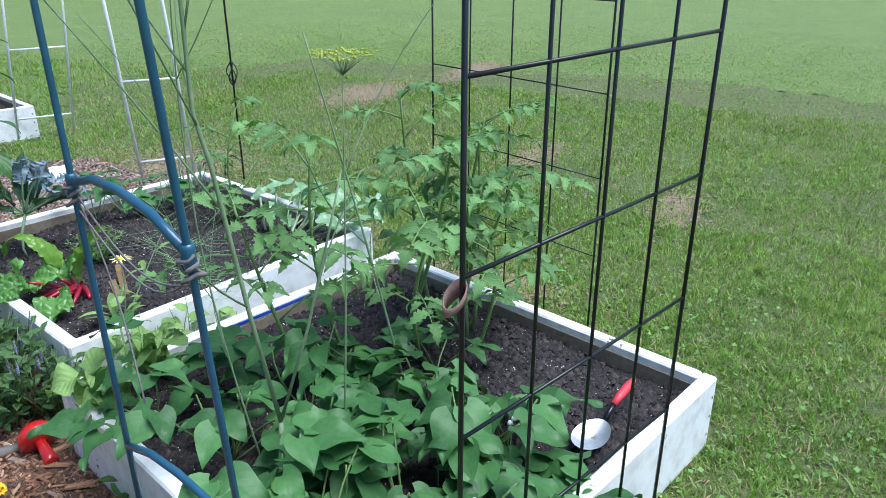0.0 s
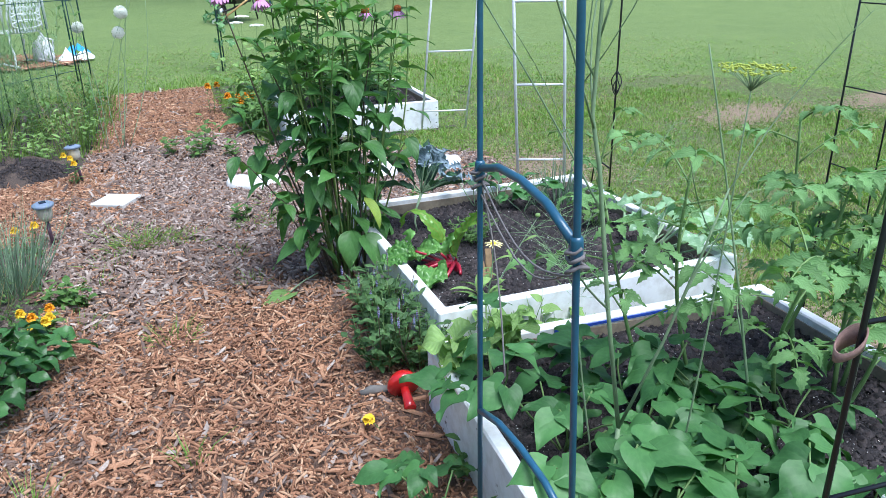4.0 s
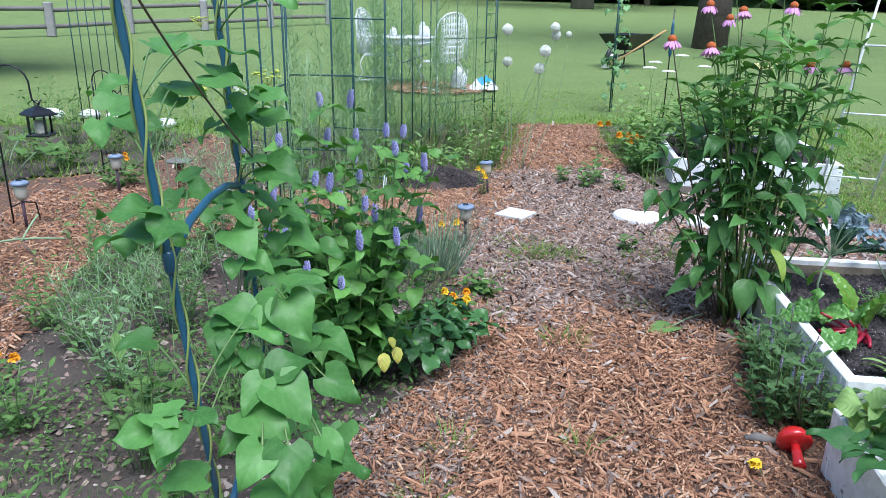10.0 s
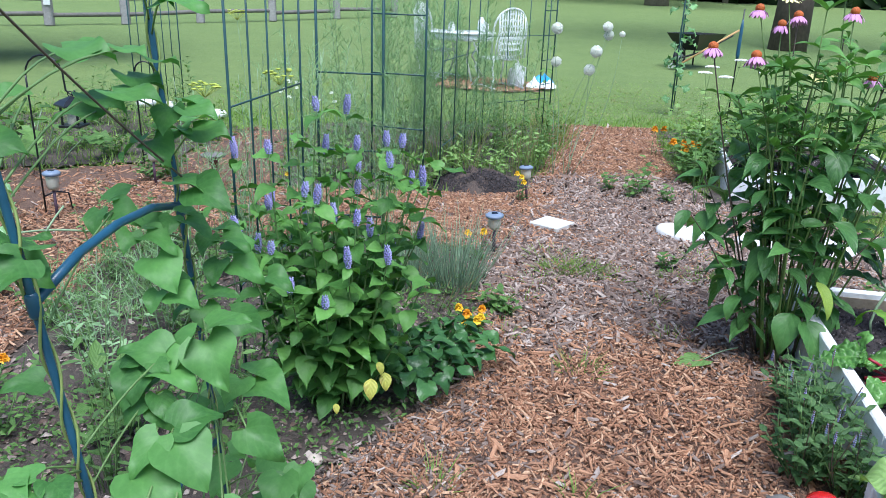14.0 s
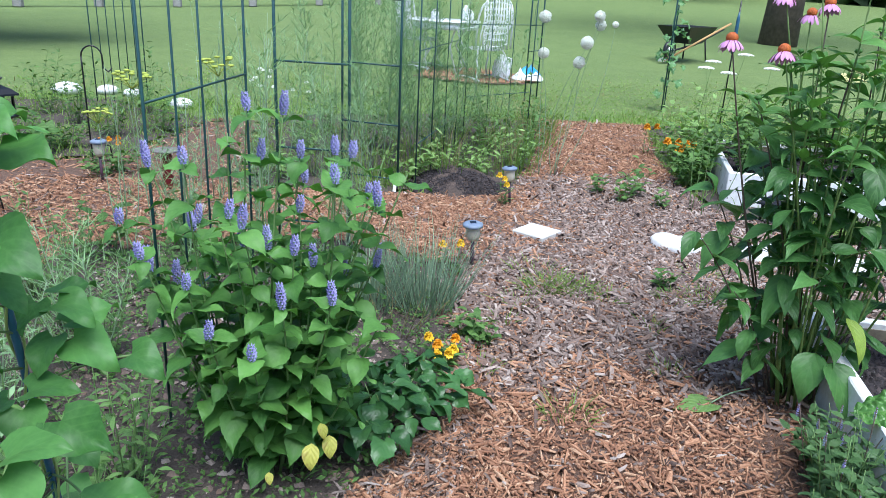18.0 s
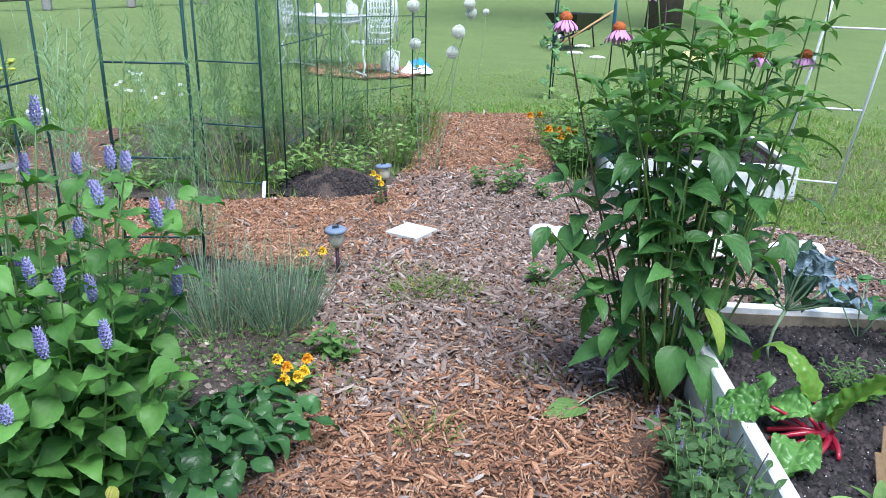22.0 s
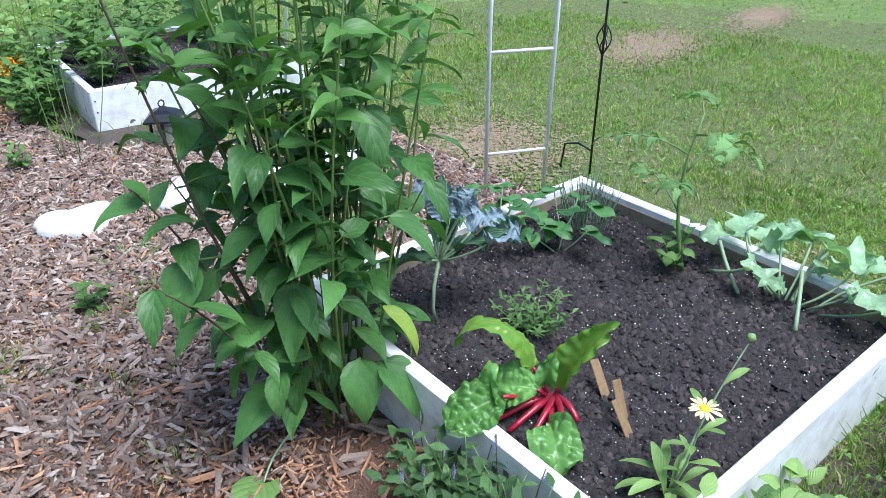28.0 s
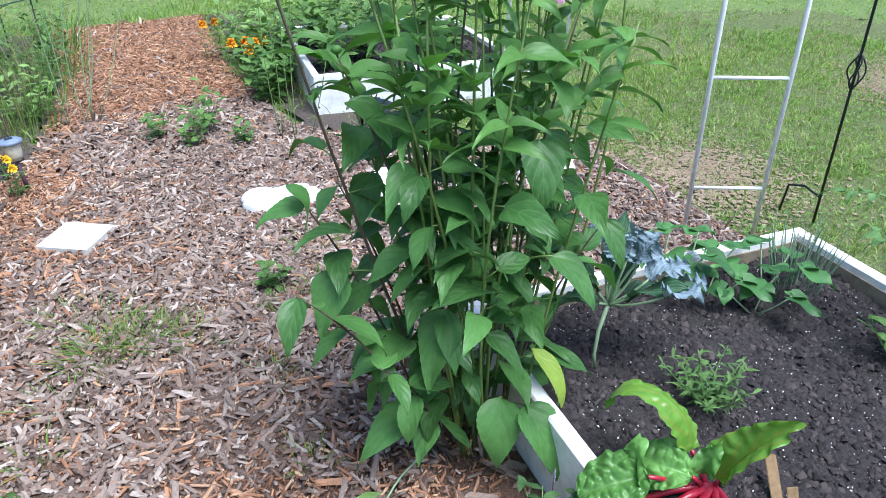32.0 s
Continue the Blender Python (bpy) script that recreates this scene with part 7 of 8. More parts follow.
def tall_dill(at, h, lean, label, side=5, r=0.006):
    a = thing("dill_stalk", label, "dill", at, "tall dill stalks")
    pts = stalk(a, (0, 0, 0), (lean[0], lean[1], h), r, "dillstem", 0.06, 7, 10)
    for i in range(side):
        p, d = along(pts, 0.25 + 0.6 * i / side)
        q = p + around(i * 2.6 + 0.7, random.uniform(0.75, 1.15)) * random.uniform(0.25, 0.5)
        bp = bent(p, q, 0.12, 6)
        part("side_stem", tubes([bp], [r * 0.5, r * 0.22], 5), M["dillstem"], a)
        m = Mesh()
        for k in range(60):
            b, e = along(bp, random.uniform(0.4, 1))
            w = b + Vector((random.uniform(-1, 1), random.uniform(-1, 1), random.uniform(-0.2, 1))) * 0.09
            uu = Vector((0.0008, 0.0008, 0))
            m.add([tuple(b - uu), tuple(b + uu), tuple(w)], [(0, 1, 2)])
        tagged(part("frond_mass", m, M["dill"], a), kind="stuff")
        if i > 4:
            um = Mesh()
            for k in range(14):
                e = q + around(k * 2.4, 0.6 + 0.4 * random.random()) * 0.06
                um.add(*tube([q, e], 0.0009, 3))
                um.add(*lathe([(0.001, 0), (0.007, 0.003), (0.004, 0.005)], 5, tuple(e)))
            part("umbel", um, M["dillyellow"], a, "yellow-green flower umbel")
    return a


def forked_dill():
    """The thick pale stalk that forks above the beans, with thin side stems."""
    a = thing("dill_stalk", "thick pale dill stalk that forks above the beans", "dill", (1.09, 0.958, 0.165), "tall dill stalks")
    o = Vector((1.09, 0.958, 0.165))
    fork = Vector((1.125, 0.975, 0.365)) - o
    left = [fork] + [Vector(q) - o for q in ((1.105, 1.01, 0.64), (1.082, 1.035, 0.93), (1.07, 1.05, 1.03), (1.075, 1.046, 1.25), (1.08, 1.05, 1.5))]
    right = [fork] + [Vector(q) - o for q in ((1.182, 0.927, 0.577), (1.213, 0.885, 0.772), (1.25, 0.87, 0.9))]
    part("stem", tubes([[Vector((0, 0, 0)), fork * 0.5, fork]], [0.0058, 0.0052], 8), M["dillstem"], a)
    part("stem", tubes([left], [0.0048, 0.0042, 0.003], 8), M["dillstem"], a)
    part("stem", tubes([right], [0.0038, 0.003, 0.0018], 7), M["dillstem"], a)
    for base, t, d, n in ((left, 0.34, (-0.4, 0.25, 0.8), 0.5), (left, 0.5, (0.35, 0.2, 0.9), 0.5), (left, 0.55, (-0.5, -0.1, 0.85), 0.55), (left, 0.66, (-0.25, 0.35, 0.85), 0.45), (left, 0.72, (0.3, -0.2, 0.9), 0.4), (right, 0.4, (0.4, -0.1, 0.7), 0.3), (left, 0.2, (-0.6, -0.3, 0.65), 0.45)):
        p, _ = along(base, t)
        bp = bent(p, p + Vector(d).normalized() * n, 0.07, 7)
        part("side_stem", tubes([bp], [0.0024, 0.0012], 5), M["dillstem"], a)
        m = Mesh()
        for k in range(70):
            b, e = along(bp, random.uniform(0.35, 1))
            w = b + Vector((random.uniform(-1, 1), random.uniform(-1, 1), random.uniform(-0.2, 1))) * 0.08
            uu = Vector((0.0007, 0.0007, 0))
            m.add([tuple(b - uu), tuple(b + uu), tuple(w)], [(0, 1, 2)])
        tagged(part("frond_mass", m, M["dill"], a), kind="stuff")
    return a


def umbel_dill():
    a = thing("dill_stalk", "thin dill stalk with a flat yellow-green flower umbel", "dill", (1.2, 0.88, 0.165), "tall dill stalks")
    tip = Vector((0.025, -0.042, 0.92))
    stalk(a, (0, 0, 0), tip, 0.0026, "dillstem", 0.03, 6, 8)
    rays, heads = Mesh(), Mesh()
    for k in range(34):
        r, an = 0.058 * math.sqrt((k + 0.5) / 34), k * 2.4
        e = tip + Vector((r * math.cos(an), r * math.sin(an), 0.035 + random.uniform(-0.004, 0.004)))
        rays.add(*tube([tip, tip.lerp(e, 0.6) + Vector((0, 0, 0.004)), e], 0.0006, 3))
        for w in range(6):
            q = e + Vector((random.uniform(-1, 1), random.uniform(-1, 1), random.uniform(0, 0.6))) * 0.008
            heads.add(*lathe([(0.0008, -0.001), (0.0026, 0.0006), (0.0012, 0.002)], 5, tuple(q)))
    um = tagged(part("umbel", rays, M["dillstem"], a), kind="stuff")
    tagged(part("floret_mass", heads, M["dillyellow"], um, "yellow-green florets"), kind="stuff")
    return a


forked_dill()
umbel_dill()
tall_dill(tuple(B1(0.2, 0.6)), 1.25, (-0.05, 0.02), "tall thin dill stalk with feathery leaves", 5, 0.0024)
tall_dill(tuple(B1(0.66, 0.62)), 0.95, (-0.08, 0.2), "tall thin dill stalk with feathery leaves", 3, 0.004)
for k in range(4):
    a = thing("bean_pod_flower", "cluster of small white bean flowers", "flower", tuple(B1(0.3 + 0.31 * ((k * 5) % 3) * 0.4, 0.08 + 0.1 * k, 0.33)), "white bean flowers")
    part("stem", tubes([[(0, 0, -0.165), (0, 0, 0)]], 0.0014, 4), M["palestem"], a)
    for j in range(3):
        part("flower_head", Mesh().add(*lathe([(0.002, 0), (0.007, 0.004), (0.005, 0.01)], 7, (0.008 * j, 0.006 * (j % 2), 0.008 * j))), M["whitepetal"], a)
# lettuce-like leaves spilling over the back corner of the bed
LET = leaf_set("lettuce_leaf", "palherb", 4, "round", 0.1, 0.09, droop=0.6, wave=0.6, rows=9, cols=3)
for u, v in ((0.05, 1.12), (0.22, 1.17)):
    a = thing("leafy_green", "pale leafy green plant at the bed corner", "leafy green", tuple(B1(u, v)), "leafy greens")
    for i in range(10):
        put_leaf(a, LET, (0.02 * math.cos(i), 0.02 * math.sin(i), 0.03 + 0.012 * i), around(i * 2.4, random.uniform(-0.2, 0.7)), random.uniform(0.6, 1.0))
# far raised bed: leafy clumps
for u, v, h, mt in ((0.15, 0.3, 0.4, "weed"), (0.4, 0.5, 0.45, "herb"), (0.2, 0.8, 0.5, "weed"), (0.6, 0.9, 0.4, "herb"), (0.9, 0.4, 0.3, "weed"), (0.3, 1.15, 0.5, "palherb"), (0.95, 1.0, 0.35, "weed"), (-0.25, 1.3, 0.5, "palherb"), (-0.15, 0.9, 0.25, "weed"), (-0.2, 0.4, 0.3, "weed"), (-0.12, 0.65, 0.36, "weed"), (-0.05, 0.95, 0.4, "herb"), (0.0, 1.6, 0.6, "palherb"), (0.35, 1.7, 0.6, "palherb"), (0.7, 1.6, 0.5, "weed")):
    leaf_cloud("leafy_plant", "leafy green plant in and round the far raised bed", "garden plant", tuple(B3(u, v, 0.16 if 0 < u and v < 1.25 else 0)), 120, 0.09, 0.22, h, "ovate", 0.04, mt, 9, "plants of the far bed")
zn = thing("white_yarrow", "tall stems with flat white flower heads beyond the coneflowers", "wildflower", (1.95, 5.0, 0))
for x, y, z in ((-0.1, 0.0, 0.92), (-0.02, 0.1, 0.95), (0.15, 0.05, 1.0), (0.02, -0.05, 0.9), (0.3, 0.0, 0.93)):
    stalk(zn, (x * 0.4, y, 0), (x, y, z), 0.0028, "stem", 0.05)
    m = Mesh()
    for k in range(40):
        r, an = 0.045 * math.sqrt(k / 40), k * 2.4
        m.add(*lathe([(0.002, -0.004), (0.007, 0.0), (0.004, 0.004)], 5, (x + r * math.cos(an), y + r * math.sin(an), z - r * r * 4)))
    part("flower_head", m, M["whitepetal"], zn, "flat white flower head")

# weeds in the paths
for x, y, r, n in ((0.8, 3.74, 0.13, 160), (0.9, 3.68, 0.1, 110), (0.72, 3.72, 0.1, 90), (1.45, 3.62, 0.1, 90), (0.72, 3.9, 0.14, 50), (0.6, 3.55, 0.1, 30), (0.62, 2.66, 0.09, 50), (1.0, 3.62, 0.08, 30), (1.55, 3.95, 0.09, 30), (0.36, 2.95, 0.07, 20), (0.05, 1.95, 0.07, 36), (-0.05, 1.72, 0.06, 26), (0.45, 1.9, 0.05, 20), (1.1, 3.3, 0.06, 16), (-1.95, 2.9, 0.06, 16), (1.05, 2.95, 0.06, 16), (0.5, 3.35, 0.06, 18), (1.3, 3.6, 0.07, 22)):
    blade_clump("grass_weed", "small green grass weed growing through the mulch", "weed", (x, y, 0), n, r, 0.055, 0.0021, "grass", 1.6, "grass weeds in the mulch")
for x, y, h in ((1.52, 5.2, 0.22), (1.65, 5.35, 0.25), (1.4, 5.4, 0.16), (1.75, 5.1, 0.12), (0.33, 3.2, 0.12), (0.4, 3.15, 0.1), (1.3, 3.75, 0.1), (1.05, 1.4, 0.1), (0.95, 1.15, 0.12), (1.86, 3.5, 0.1), (2.2, 3.4, 0.1)):
    leaf_cloud("leafy_weed", "small leafy weed growing through the mulch", "weed", (x, y, 0), 30, 0.04 + 0.12 * h, 0.02 + 0.4 * h, h, "ovate", 0.02 + 0.05 * h, "weed", 5, "leafy weeds in the mulch")
# larger loose pieces of bark
for i in range(280):
    x, y = random.uniform(-0.1, 1.6), random.uniform(1.3, 4.6)
    if not inside(np.array([x]), np.array([y]), MAIN)[0]:
        continue
    g = random.random() < grey_zone(np.array([x]), np.array([y]))[0]
    bk = tagged(new("bark_piece"), "loose long piece of " + ("grey weathered" if g else "pale splintered") + " bark on the path", "bark", "large bark pieces")
    bk.matrix_basis = pose(x, y, 0.016, random.uniform(-6, 6), random.uniform(-8, 8), random.uniform(0, 360))
    L, W = random.uniform(0.05, 0.12), random.uniform(0.009, 0.026)
    if g:
        W *= 1.35
    part("slab", Mesh().add([(q[0] * L, q[1] * W * (1 - 0.3 * q[0]), q[2] * 0.007) for q in CHIP_V], CHIP_F), M["weathered" if g else "fresh"], bk, "", False)


# ---- second arch and patio ----
def small_arch():
    a = thing("garden_arch", "slim green wire arch with vines at the end of the path", "arch")
    for x, y in ((1.55, 9.6), (1.75, 9.9), (3.15, 9.25), (3.3, 9.6)):
        z = float(rise(x, y))
        part("post", tubes([[(x, y, z), (x, y, z + 2.0)]], 0.009, 7), M["greenmetal"], a)
    for p, q in (((1.55, 9.6), (1.75, 9.9)), ((3.15, 9.25), (3.3, 9.6))):
        for zz in (0.3, 0.6, 0.9, 1.2, 1.5, 1.8):
            part("rung", tubes([[(*p, zz), (*q, zz)]], 0.005, 6), M["greenmetal"], a)
    for p, q in (((1.55, 9.6), (3.15, 9.25)), ((1.75, 9.9), (3.3, 9.6))):
        part("hoop", tubes([[(p[0] + (q[0] - p[0]) * (0.5 - 0.5 * math.cos(t)), p[1] + (q[1] - p[1]) * (0.5 - 0.5 * math.cos(t)), 2.03 + 0.4 * math.sin(t)) for t in np.linspace(0, math.pi, 12)]], 0.009, 7), M["greenmetal"], a)
    v = thing("climbing_vine", "pale climbing vine on the slim arch", "vine", (3.22, 9.4, 0))
    part("stem", tubes([[(0.03 * math.cos(z * 9), 0.03 * math.sin(z * 9), z) for z in np.linspace(0.03, 1.8, 40)]], 0.005, 5), M["palestem"], v)
    for i in range(30):
        put_leaf(v, SQ, (random.uniform(-0.12, 0.12), random.uniform(-0.15, 0.1), random.uniform(0.2, 1.7)), around(random.uniform(3.2, 6.2), -0.3), random.uniform(0.35, 0.7))
    v2 = thing("climbing_vine", "thin climbing vine on the slim arch", "vine", (1.65, 9.75, 0))
    part("stem", tubes([[(0.03 * math.cos(z * 9), 0.03 * math.sin(z * 9), z) for z in np.linspace(0.05, 1.6, 40)]], 0.004, 5), M["palestem"], v2)
    for i in range(12):
        put_leaf(v2, SQD, (random.uniform(-0.1, 0.1), random.uniform(-0.15, 0.1), random.uniform(0.2, 1.5)), around(random.uniform(3.2, 6.2), -0.3), random.uniform(0.3, 0.5))


small_arch()


def iron_chair(at, turn, label):
    a = thing("patio_chair", label, "chair", at, "white patio chairs", "", turn)
    w, d, sh = 0.27, 0.25, 0.42
    mat = M["whitemetal"]
    part("seat", Mesh().add(*lathe([(0.25, sh - 0.012), (0.27, sh), (0.26, sh + 0.012), (0.05, sh + 0.004)], 24)), mat, a, "pierced round seat")
    for x in (-1, 1):
        for y in (-1, 1):
            part("leg", tubes([[(0.2 * x, 0.18 * y, sh), (0.25 * x, 0.23 * y, sh * 0.7), (0.2 * x, 0.2 * y, sh * 0.35), (0.28 * x, 0.28 * y, 0.0)]], 0.013, 8), mat, a)
        part("armrest", tubes([[(w * x, 0.24, 0.72), (w * 1.1 * x, 0.0, 0.68), (w * 1.05 * x, -0.22, 0.66), (w * x, -0.25, 0.6), (0.24 * x, -0.14, sh)]], 0.013, 8), mat, a)
        part("spring_bar", tubes([[(0.25 * x, -0.3, 0.02), (0.25 * x, 0.0, 0.05), (0.25 * x, 0.32, 0.02)]], 0.012, 8), mat, a)
    hoop = [(0.29 * math.cos(t) * -1, 0.24 + 0.08 * math.sin(t), sh + 0.02 + 0.68 * abs(math.sin(t)) ** 0.38) for t in np.linspace(0.0, math.pi, 20)]
    part("back_frame", tubes([hoop], 0.015, 8), mat, a)
    for k in range(11):
        x = -0.22 + k * 0.044
        t = math.acos(max(-1, min(1, x / 0.29)))
        z1 = sh + 0.02 + 0.67 * abs(math.sin(t)) ** 0.38
        part("back_bar", tubes([[(x, 0.25, sh + 0.01), (x + 0.02, 0.27, sh + 0.2), (x - 0.02, 0.29, sh + 0.4), (x, 0.31, z1)]], 0.011, 6), mat, a)
    for zz in (0.52, 0.6, 0.68, 0.76, 0.84, 0.92, 1.0):
        part("back_scroll", tubes([[(0.2 * math.cos(q), 0.28, zz + 0.05 * math.sin(q)) for q in np.linspace(0, 6.28, 14)]], 0.009, 6), mat, a)
    return a


def gz(x, y):
    return float(rise(x, y)) + 0.012


iron_chair((1.17, 11.15, gz(1.17, 11.15)), -152, "white wrought-iron patio chair with a scrolled back")
iron_chair((0.3, 12.1, gz(0.3, 12.1)), 62, "white wrought-iron patio chair with a scrolled back")
tb = thing("patio_table", "round white wrought-iron patio table with jars on it", "table", (0.66, 11.95, gz(0.66, 11.95)))
part("tabletop", Mesh().add(*lathe([(0.5, 0.69), (0.54, 0.7), (0.54, 0.72), (0.02, 0.725)], 32)), M["whitemetal"], tb)
part("apron", Mesh().add(*lathe([(0.5, 0.6), (0.505, 0.6), (0.505, 0.69), (0.5, 0.69)], 32)), M["whitemetal"], tb, "pierced white apron")
for k in range(4):
    t = k * 1.57 + 0.4
    part("leg", tubes([[(0.4 * math.cos(t), 0.4 * math.sin(t), 0.7), (0.2 * math.cos(t), 0.2 * math.sin(t), 0.35), (0.42 * math.cos(t), 0.42 * math.sin(t), 0.0)]], 0.015, 8), M["whitemetal"], tb)
for x, y, h in ((0.95, 11.75, 0.22), (1.02, 11.85, 0.15), (0.5, 11.8, 0.14)):
    j = thing("jar", "white jar standing on the patio table", "jar", (x, y, gz(0.66, 11.95) + 0.725), "jars on the table")
    part("body", Mesh().add(*lathe([(0.05, 0), (0.06, h * 0.2), (0.055, h * 0.7), (0.03, h * 0.9), (0.03, h)], 14)), M["plasticwhite"], j)
jug = thing("plastic_jug", "white plastic jug standing on the mulch by the chair", "jug", (1.47, 11.35, gz(1.47, 11.35)))
part("body", Mesh().add(*lathe([(0.11, 0), (0.13, 0.04), (0.13, 0.16), (0.1, 0.25), (0.03, 0.3), (0.028, 0.33)], 16)), M["plasticwhite"], jug)
part("handle", tubes([[(0.04, 0.0, 0.3), (0.14, 0.0, 0.27), (0.13, 0.0, 0.15)]], 0.012, 7), M["plasticwhite"], jug)


def bag(at, s, label, mat, turn):
    b = thing("plastic_bag", label, "bag", at, "garden product bags", "", turn)
    rows, cols, v, f = 9, 18, [], []
    for i in range(rows):
        t = i / (rows - 1)
        for k in range(cols):
            an = 2 * math.pi * k / cols
            r = s * (1 - 0.75 * t ** 1.6) * (1 + 0.1 * math.sin(5 * an + 4 * t) + 0.06 * math.sin(11 * an))
            v.append((r * math.cos(an) * 1.5, r * math.sin(an) * 0.9, s * 1.1 * t * (0.8 + 0.25 * math.sin(2 * an + 1) + 0.12 * math.sin(5 * an))))
    for i in range(rows - 1):
        for k in range(cols):
            q, w = i * cols + k, i * cols + (k + 1) % cols
            f.append((q, w, w + cols, q + cols))
    f.append(tuple(range((rows - 1) * cols, rows * cols)))
    part("bag_body", Mesh().add(v, f), M[mat], b)


bag((1.9, 11.55, gz(1.9, 11.55)), 0.14, "crumpled blue plastic bag on the mulch", "plasticblue", 20)
bag((1.74, 11.3, gz(1.74, 11.3)), 0.13, "crumpled white plastic bag on the mulch", "plasticwhite", 70)
bag((1.93, 11.25, gz(1.93, 11.25)), 0.1, "crumpled white plastic bag on the mulch", "plasticwhite", 10)


def wheelbarrow(at, turn):
    a = thing("wheelbarrow", "black wheelbarrow with wooden handles parked on the lawn", "wheelbarrow", at, "", "", turn)
    v = []
    for z, sx, sy in ((0.32, 0.26, 0.2), (0.62, 0.5, 0.34), (0.62, 0.48, 0.32), (0.35, 0.24, 0.18)):
        v += [(-sx, -sy, z), (sx, -sy, z), (sx, sy, z), (-sx, sy, z)]
    f = [(3, 2, 1, 0)] + [(i * 4 + k, i * 4 + (k + 1) % 4, (i + 1) * 4 + (k + 1) % 4, (i + 1) * 4 + k) for i in range(3) for k in range(4)] + [(12, 13, 14, 15)]
    part("tray", Mesh().add(v, f), M["tray"], a, "black deep tray", False)
    w = part("wheel", tubes([[(-0.52 + 0.15 * math.cos(t), 0, 0.19 + 0.15 * math.sin(t)) for t in np.linspace(0, 6.283, 22)]], 0.04, 8), M["tray"], a, "black rubber wheel")
    part("hub", tubes([[(-0.52, -0.05, 0.19), (-0.52, 0.05, 0.19)]], 0.07, 12), M["steel"], w)
    for y in (-1, 1):
        part("handle", tubes([[(-0.55, 0.06 * y, 0.19), (0.0, 0.2 * y, 0.3), (0.85, 0.28 * y, 0.58)]], 0.018, 8), M["tray"], a)
        part("leg", tubes([[(0.35, 0.2 * y, 0.4), (0.42, 0.24 * y, 0.0)]], 0.016, 8), M["tray"], a)
    return a


wheelbarrow((5.3, 14.5, gz(5.3, 14.5)), 40)
sh = thing("long_handled_tool", "tool with a long pale wooden handle leaning on the wheelbarrow", "garden tool", (5.25, 14.1, gz(5.25, 14.1)))
part("handle", tubes([[(-0.45, 0, 0.02), (0.75, 0.15, 0.72)]], 0.02, 8), M["handlewood"], sh, "pale wooden handle")
part("blade", Mesh().add(*box(0.16, 0.03, 0.1, 0.01, (-0.48, 0, 0.0))), M["steel"], sh, "", False)
fh = thing("flag_pole", "thin dark garden stake with a folded blue umbrella", "garden stake", (3.6, 8.6, 0))
part("pole", tubes([[(0, 0, 0), (0, 0, 1.3)]], 0.008, 7), M["black"], fh)
part("cover", Mesh().add(*lathe([(0.012, 0.75), (0.022, 0.8), (0.018, 1.1), (0.006, 1.2)], 10)), M["bluemetal"], fh)


n = 9000
mx, my = rng.uniform(-1.0, 2.6, n), rng.uniform(9.9, 13.4, n)
kk = inside(mx, my, [(0.3, 11.2), (1.0, 10.75), (1.85, 11.0), (2.0, 11.6), (1.1, 12.2), (0.4, 12.1)])
mx, my, n = mx[kk], my[kk], int(kk.sum())
bulk("wood_chips", CHIP_V, CHIP_F, spins(n, rng.uniform(0, 6.28, n), rng.normal(0, 0.2, n), rng.normal(0, 0.2, n), np.stack([mx, my, rise(mx, my) + 0.012 + 0.01 * rng.random(n)], 1), np.stack([rng.uniform(0.03, 0.1, n), rng.uniform(0.01, 0.03, n), np.full(n, 0.008)], 1)), M["fresh"], "red-brown bark chips under the garden furniture", "bark chips")
for k in range(14):
    x, y = -1.35 + random.uniform(-0.4, 0.4), 9.3 + random.uniform(-0.8, 0.6)
    dy = thing("white_daisy", "small white daisy-like flower in the long grass", "wildflower", (x, y, 0), "white daisies")
    h = random.uniform(0.12, 0.3)
    stalk(dy, (0, 0, 0), (0.02, 0.01, h), 0.002, "stem")
    bloom(dy, (0.02, 0.01, h), 0.03, "whitepetal", "white flower head", 2)

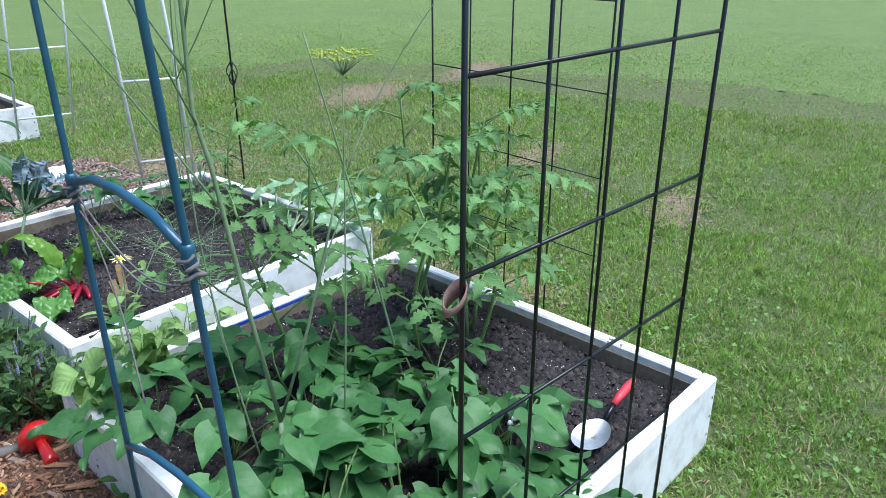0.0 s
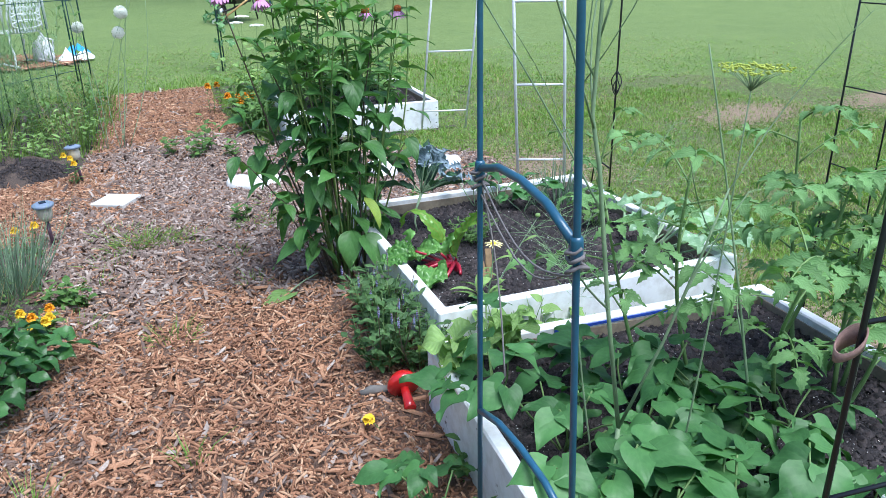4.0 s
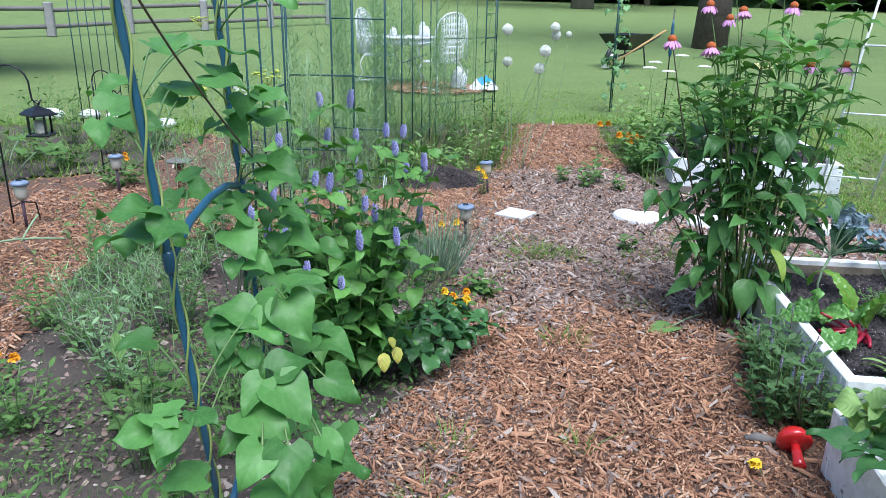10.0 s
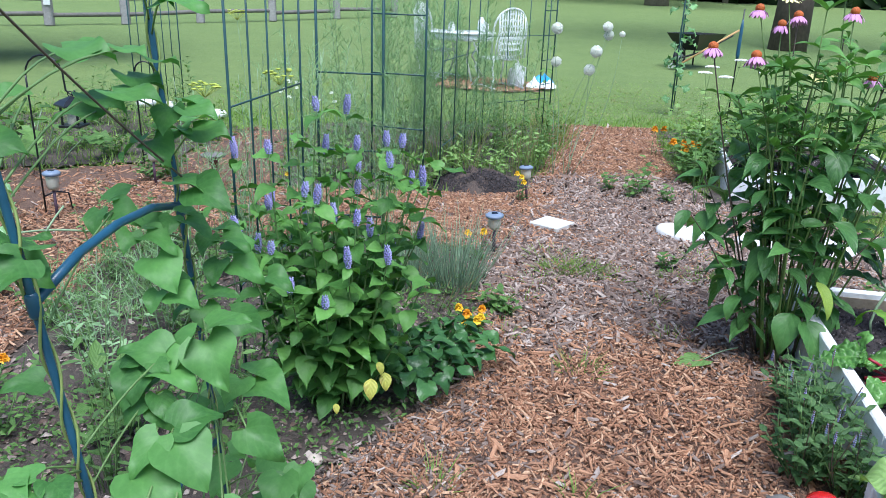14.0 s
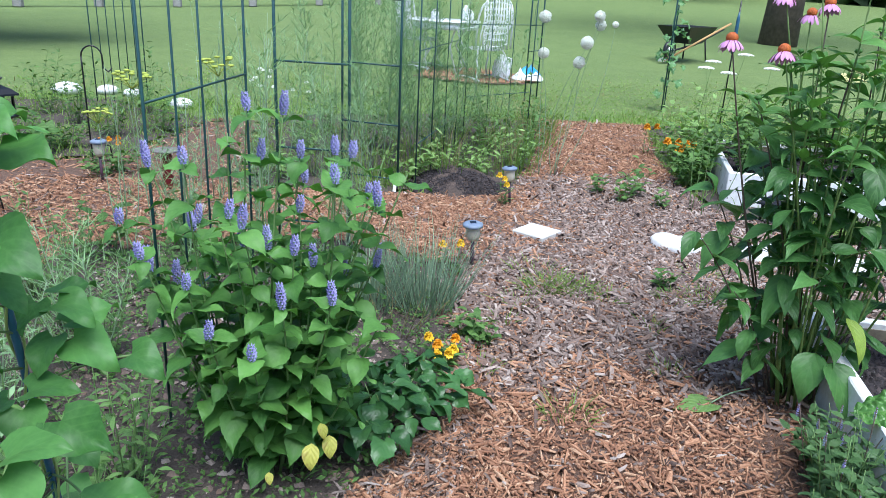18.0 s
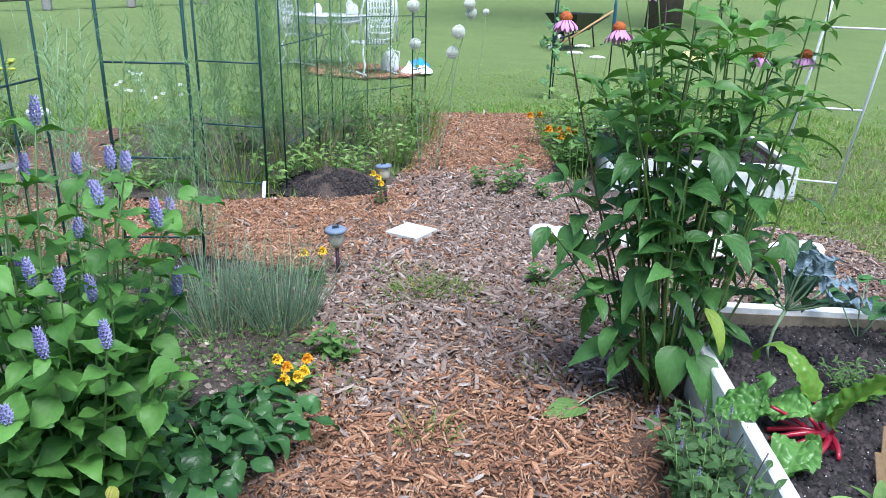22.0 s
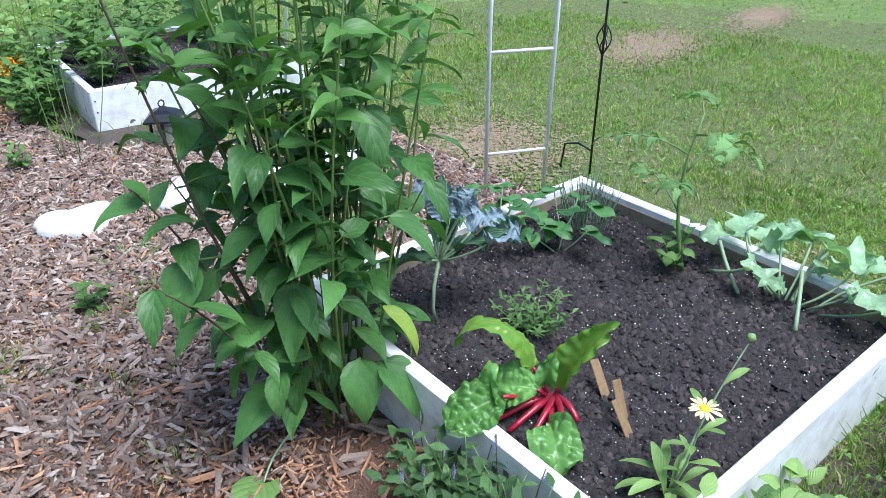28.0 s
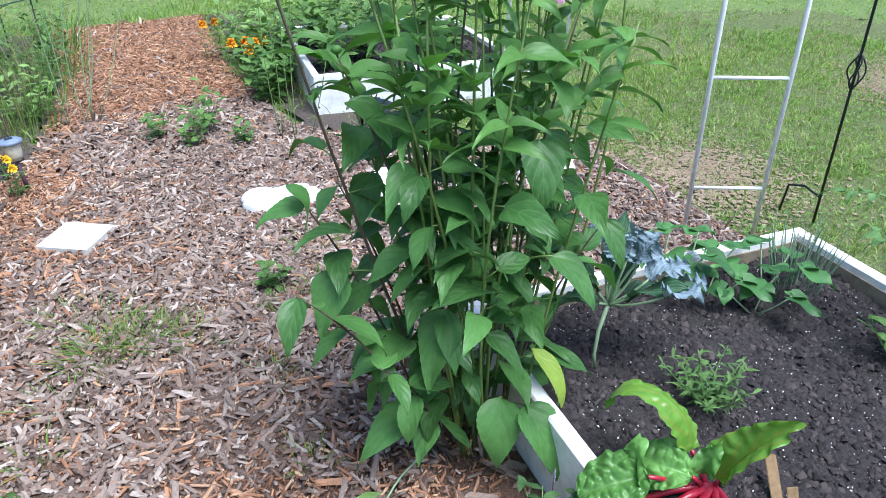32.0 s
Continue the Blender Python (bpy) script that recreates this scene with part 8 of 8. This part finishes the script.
# ---- fence, trees, woods ----
def tree(at, r, h, label, mat, crown_r, crown_z, n, leaf_size, leafmat, flat=0.7, lean=0.0, limbs=6, low=()):
    a = thing("tree", label, "tree", at, "trees")
    top = Vector((lean, 0, h))
    pts = [Vector((lean * t * t + 0.06 * r * math.sin(7 * t), 0.1 * r * math.sin(5 * t), h * t)) for t in np.linspace(0, 1, 9)]
    m = Mesh()
    m.add(*tube(pts, [r * 1.35, r, r * 0.85, r * 0.6, r * 0.25], 14))
    part("trunk", m, M[mat], a)
    ends = []
    for i in range(limbs):
        p, d = along(pts, 0.3 + 0.65 * i / limbs) if crown_z > h * 0.3 else along(pts, 0.35 + 0.6 * i / limbs)
        e = Vector((crown_r * 0.75 * math.cos(i * 2.4), crown_r * 0.75 * math.sin(i * 2.4), crown_z + (h - crown_z) * random.uniform(0.0, 0.9)))
        part("limb", tubes([bent(p, e, 0.1, 6)], [r * 0.35, r * 0.1], 7), M[mat], a)
        ends.append(e)
    for e in low:
        part("limb", tubes([bent((0, 0, h * 0.28), e, 0.1, 6)], [r * 0.3, r * 0.08], 7), M[mat], a)
        ends.append(Vector(e))
    c = rng.normal(0, 1, (n, 3))
    c /= np.linalg.norm(c, axis=1)[:, None]
    pick = rng.integers(0, len(ends), n)
    cen = np.array([tuple(e) for e in ends])[pick]
    pos = cen + c * rng.random((n, 1)) ** 0.5 * crown_r * np.array([0.5, 0.5, 0.5 * flat])
    s = leaf_size * rng.uniform(0.6, 1.4, n)
    lv, lf, lu = leaf("ovate", 1.0, 0.6, 0.6, 0.2, 0.1, 2, 1)
    o = bulk("crown", lv, lf, spins(n, rng.uniform(0, 6.28, n), rng.normal(-0.3, 0.5, n), rng.normal(0, 0.5, n), pos, np.stack([s, s, s], 1)), M[leafmat], uv=lu)
    o.parent = a
    return a


def on(az, d):
    x, y = -0.25 + d * math.sin(radians(az)), 0.03 + d * math.cos(radians(az))
    return (x, y, float(rise(x, y)) - 0.03)


tree(on(-28.9, 14.8), 0.12, 6.0, "small spreading tree with a grey trunk on the lawn", "bark", 2.2, 1.9, 9000, 0.13, "treeleaf", 0.5, low=((0.5, 0.1, 1.75), (1.3, 0.2, 1.85), (-0.8, 0.0, 1.7), (0.6, -0.8, 1.8), (2.0, 0.0, 2.1)))
tree(on(26.8, 21.0), 0.34, 12.0, "large tree with a dark leaning trunk at the lawn's end", "bark", 4.5, 6.0, 3000, 0.3, "treeleaf", 0.6, 1.4)
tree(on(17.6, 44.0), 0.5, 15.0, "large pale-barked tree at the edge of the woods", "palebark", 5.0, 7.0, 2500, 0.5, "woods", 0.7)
for i in range(15):
    az = -34 + i * 4.6 + random.uniform(-1.5, 1.5)
    tree(on(az, random.uniform(48, 58) if az > 2 else random.uniform(88, 100)), random.uniform(0.15, 0.32), random.uniform(11, 15), "woodland tree with a thin trunk and leaves coloured dark for shade", random.choice(("bark", "palebark")), 4.0, random.uniform(3.5, 6.0), 900, 0.6, "woods", 0.9, limbs=5)
n = 24000
az, dd = rng.uniform(-70, 75, n), rng.uniform(54, 66, n)
dd = np.where(az < 2, dd * 1.7, dd)
x, y = dd * np.sin(np.radians(az)), dd * np.cos(np.radians(az))
hz = rng.random(n) ** 1.3 * 9
s = rng.uniform(1.2, 2.6, n)
lv, lf, lu = leaf("ovate", 1.0, 0.7, 0.6, 0.2, 0.1, 2, 1)
bulk("woodland", lv, lf, spins(n, rng.uniform(0, 6.28, n), rng.normal(0, 0.6, n), rng.normal(0, 0.6, n), np.stack([x, y, rise(x, y) + hz], 1), np.stack([s, s, s], 1)), M["woods"], "dense undergrowth at the edge of the woods, coloured dark for shade", "woods", lu)

fn = thing("rail_fence", "weathered grey split-rail fence along the lawn", "fence")
ends = [on(-39.5, 20.5), on(-34.5, 20.6), on(-29.5, 20.8), on(-24.6, 21.0), on(-19.9, 21.4), on(-15.0, 22.0), on(-10.0, 22.8), on(-5.4, 23.8), on(-1.2, 25.0)]
for i, p in enumerate(ends):
    b = part("post", Mesh().add(*box(0.2, 0.2, 0.92 if i % 2 else 0.84, 0.03, p)), M["fencepost"], fn, "", False)
    if i:
        q = ends[i - 1]
        for zz in (0.28, 0.68):
            part("rail", tubes([bent(Vector(q) + Vector((0, 0, zz + random.uniform(-0.04, 0.04))), Vector(p) + Vector((0, 0, zz + random.uniform(-0.04, 0.04))), 0.012, 5)], 0.055, 6), M["fence"], fn)
nt_ = thing("notice", "small white notice nailed to the fence post", "notice", (ends[3][0] + 0.05, ends[3][1] - 0.125, ends[3][2] + 0.5))
part("sheet", Mesh().add(*box(0.16, 0.012, 0.22, 0.002)), M["plasticwhite"], nt_, "", False)
for i, (x, y, s) in enumerate(((-3.6, 8.9, 0.16), (-3.2, 9.0, 0.12), (-2.9, 8.9, 0.1), (-2.2, 8.3, 0.12))):
    rk = thing("white_rock", "pale rounded rock edging the weedy bed", "rock", (x, y, 0.0), "edging rocks")
    part("stone", Mesh().add(*lathe([(s * 0.8, -0.01), (s, s * 0.25), (s * 0.75, s * 0.55), (s * 0.2, s * 0.7)], 12)), M["whitestone"], rk)
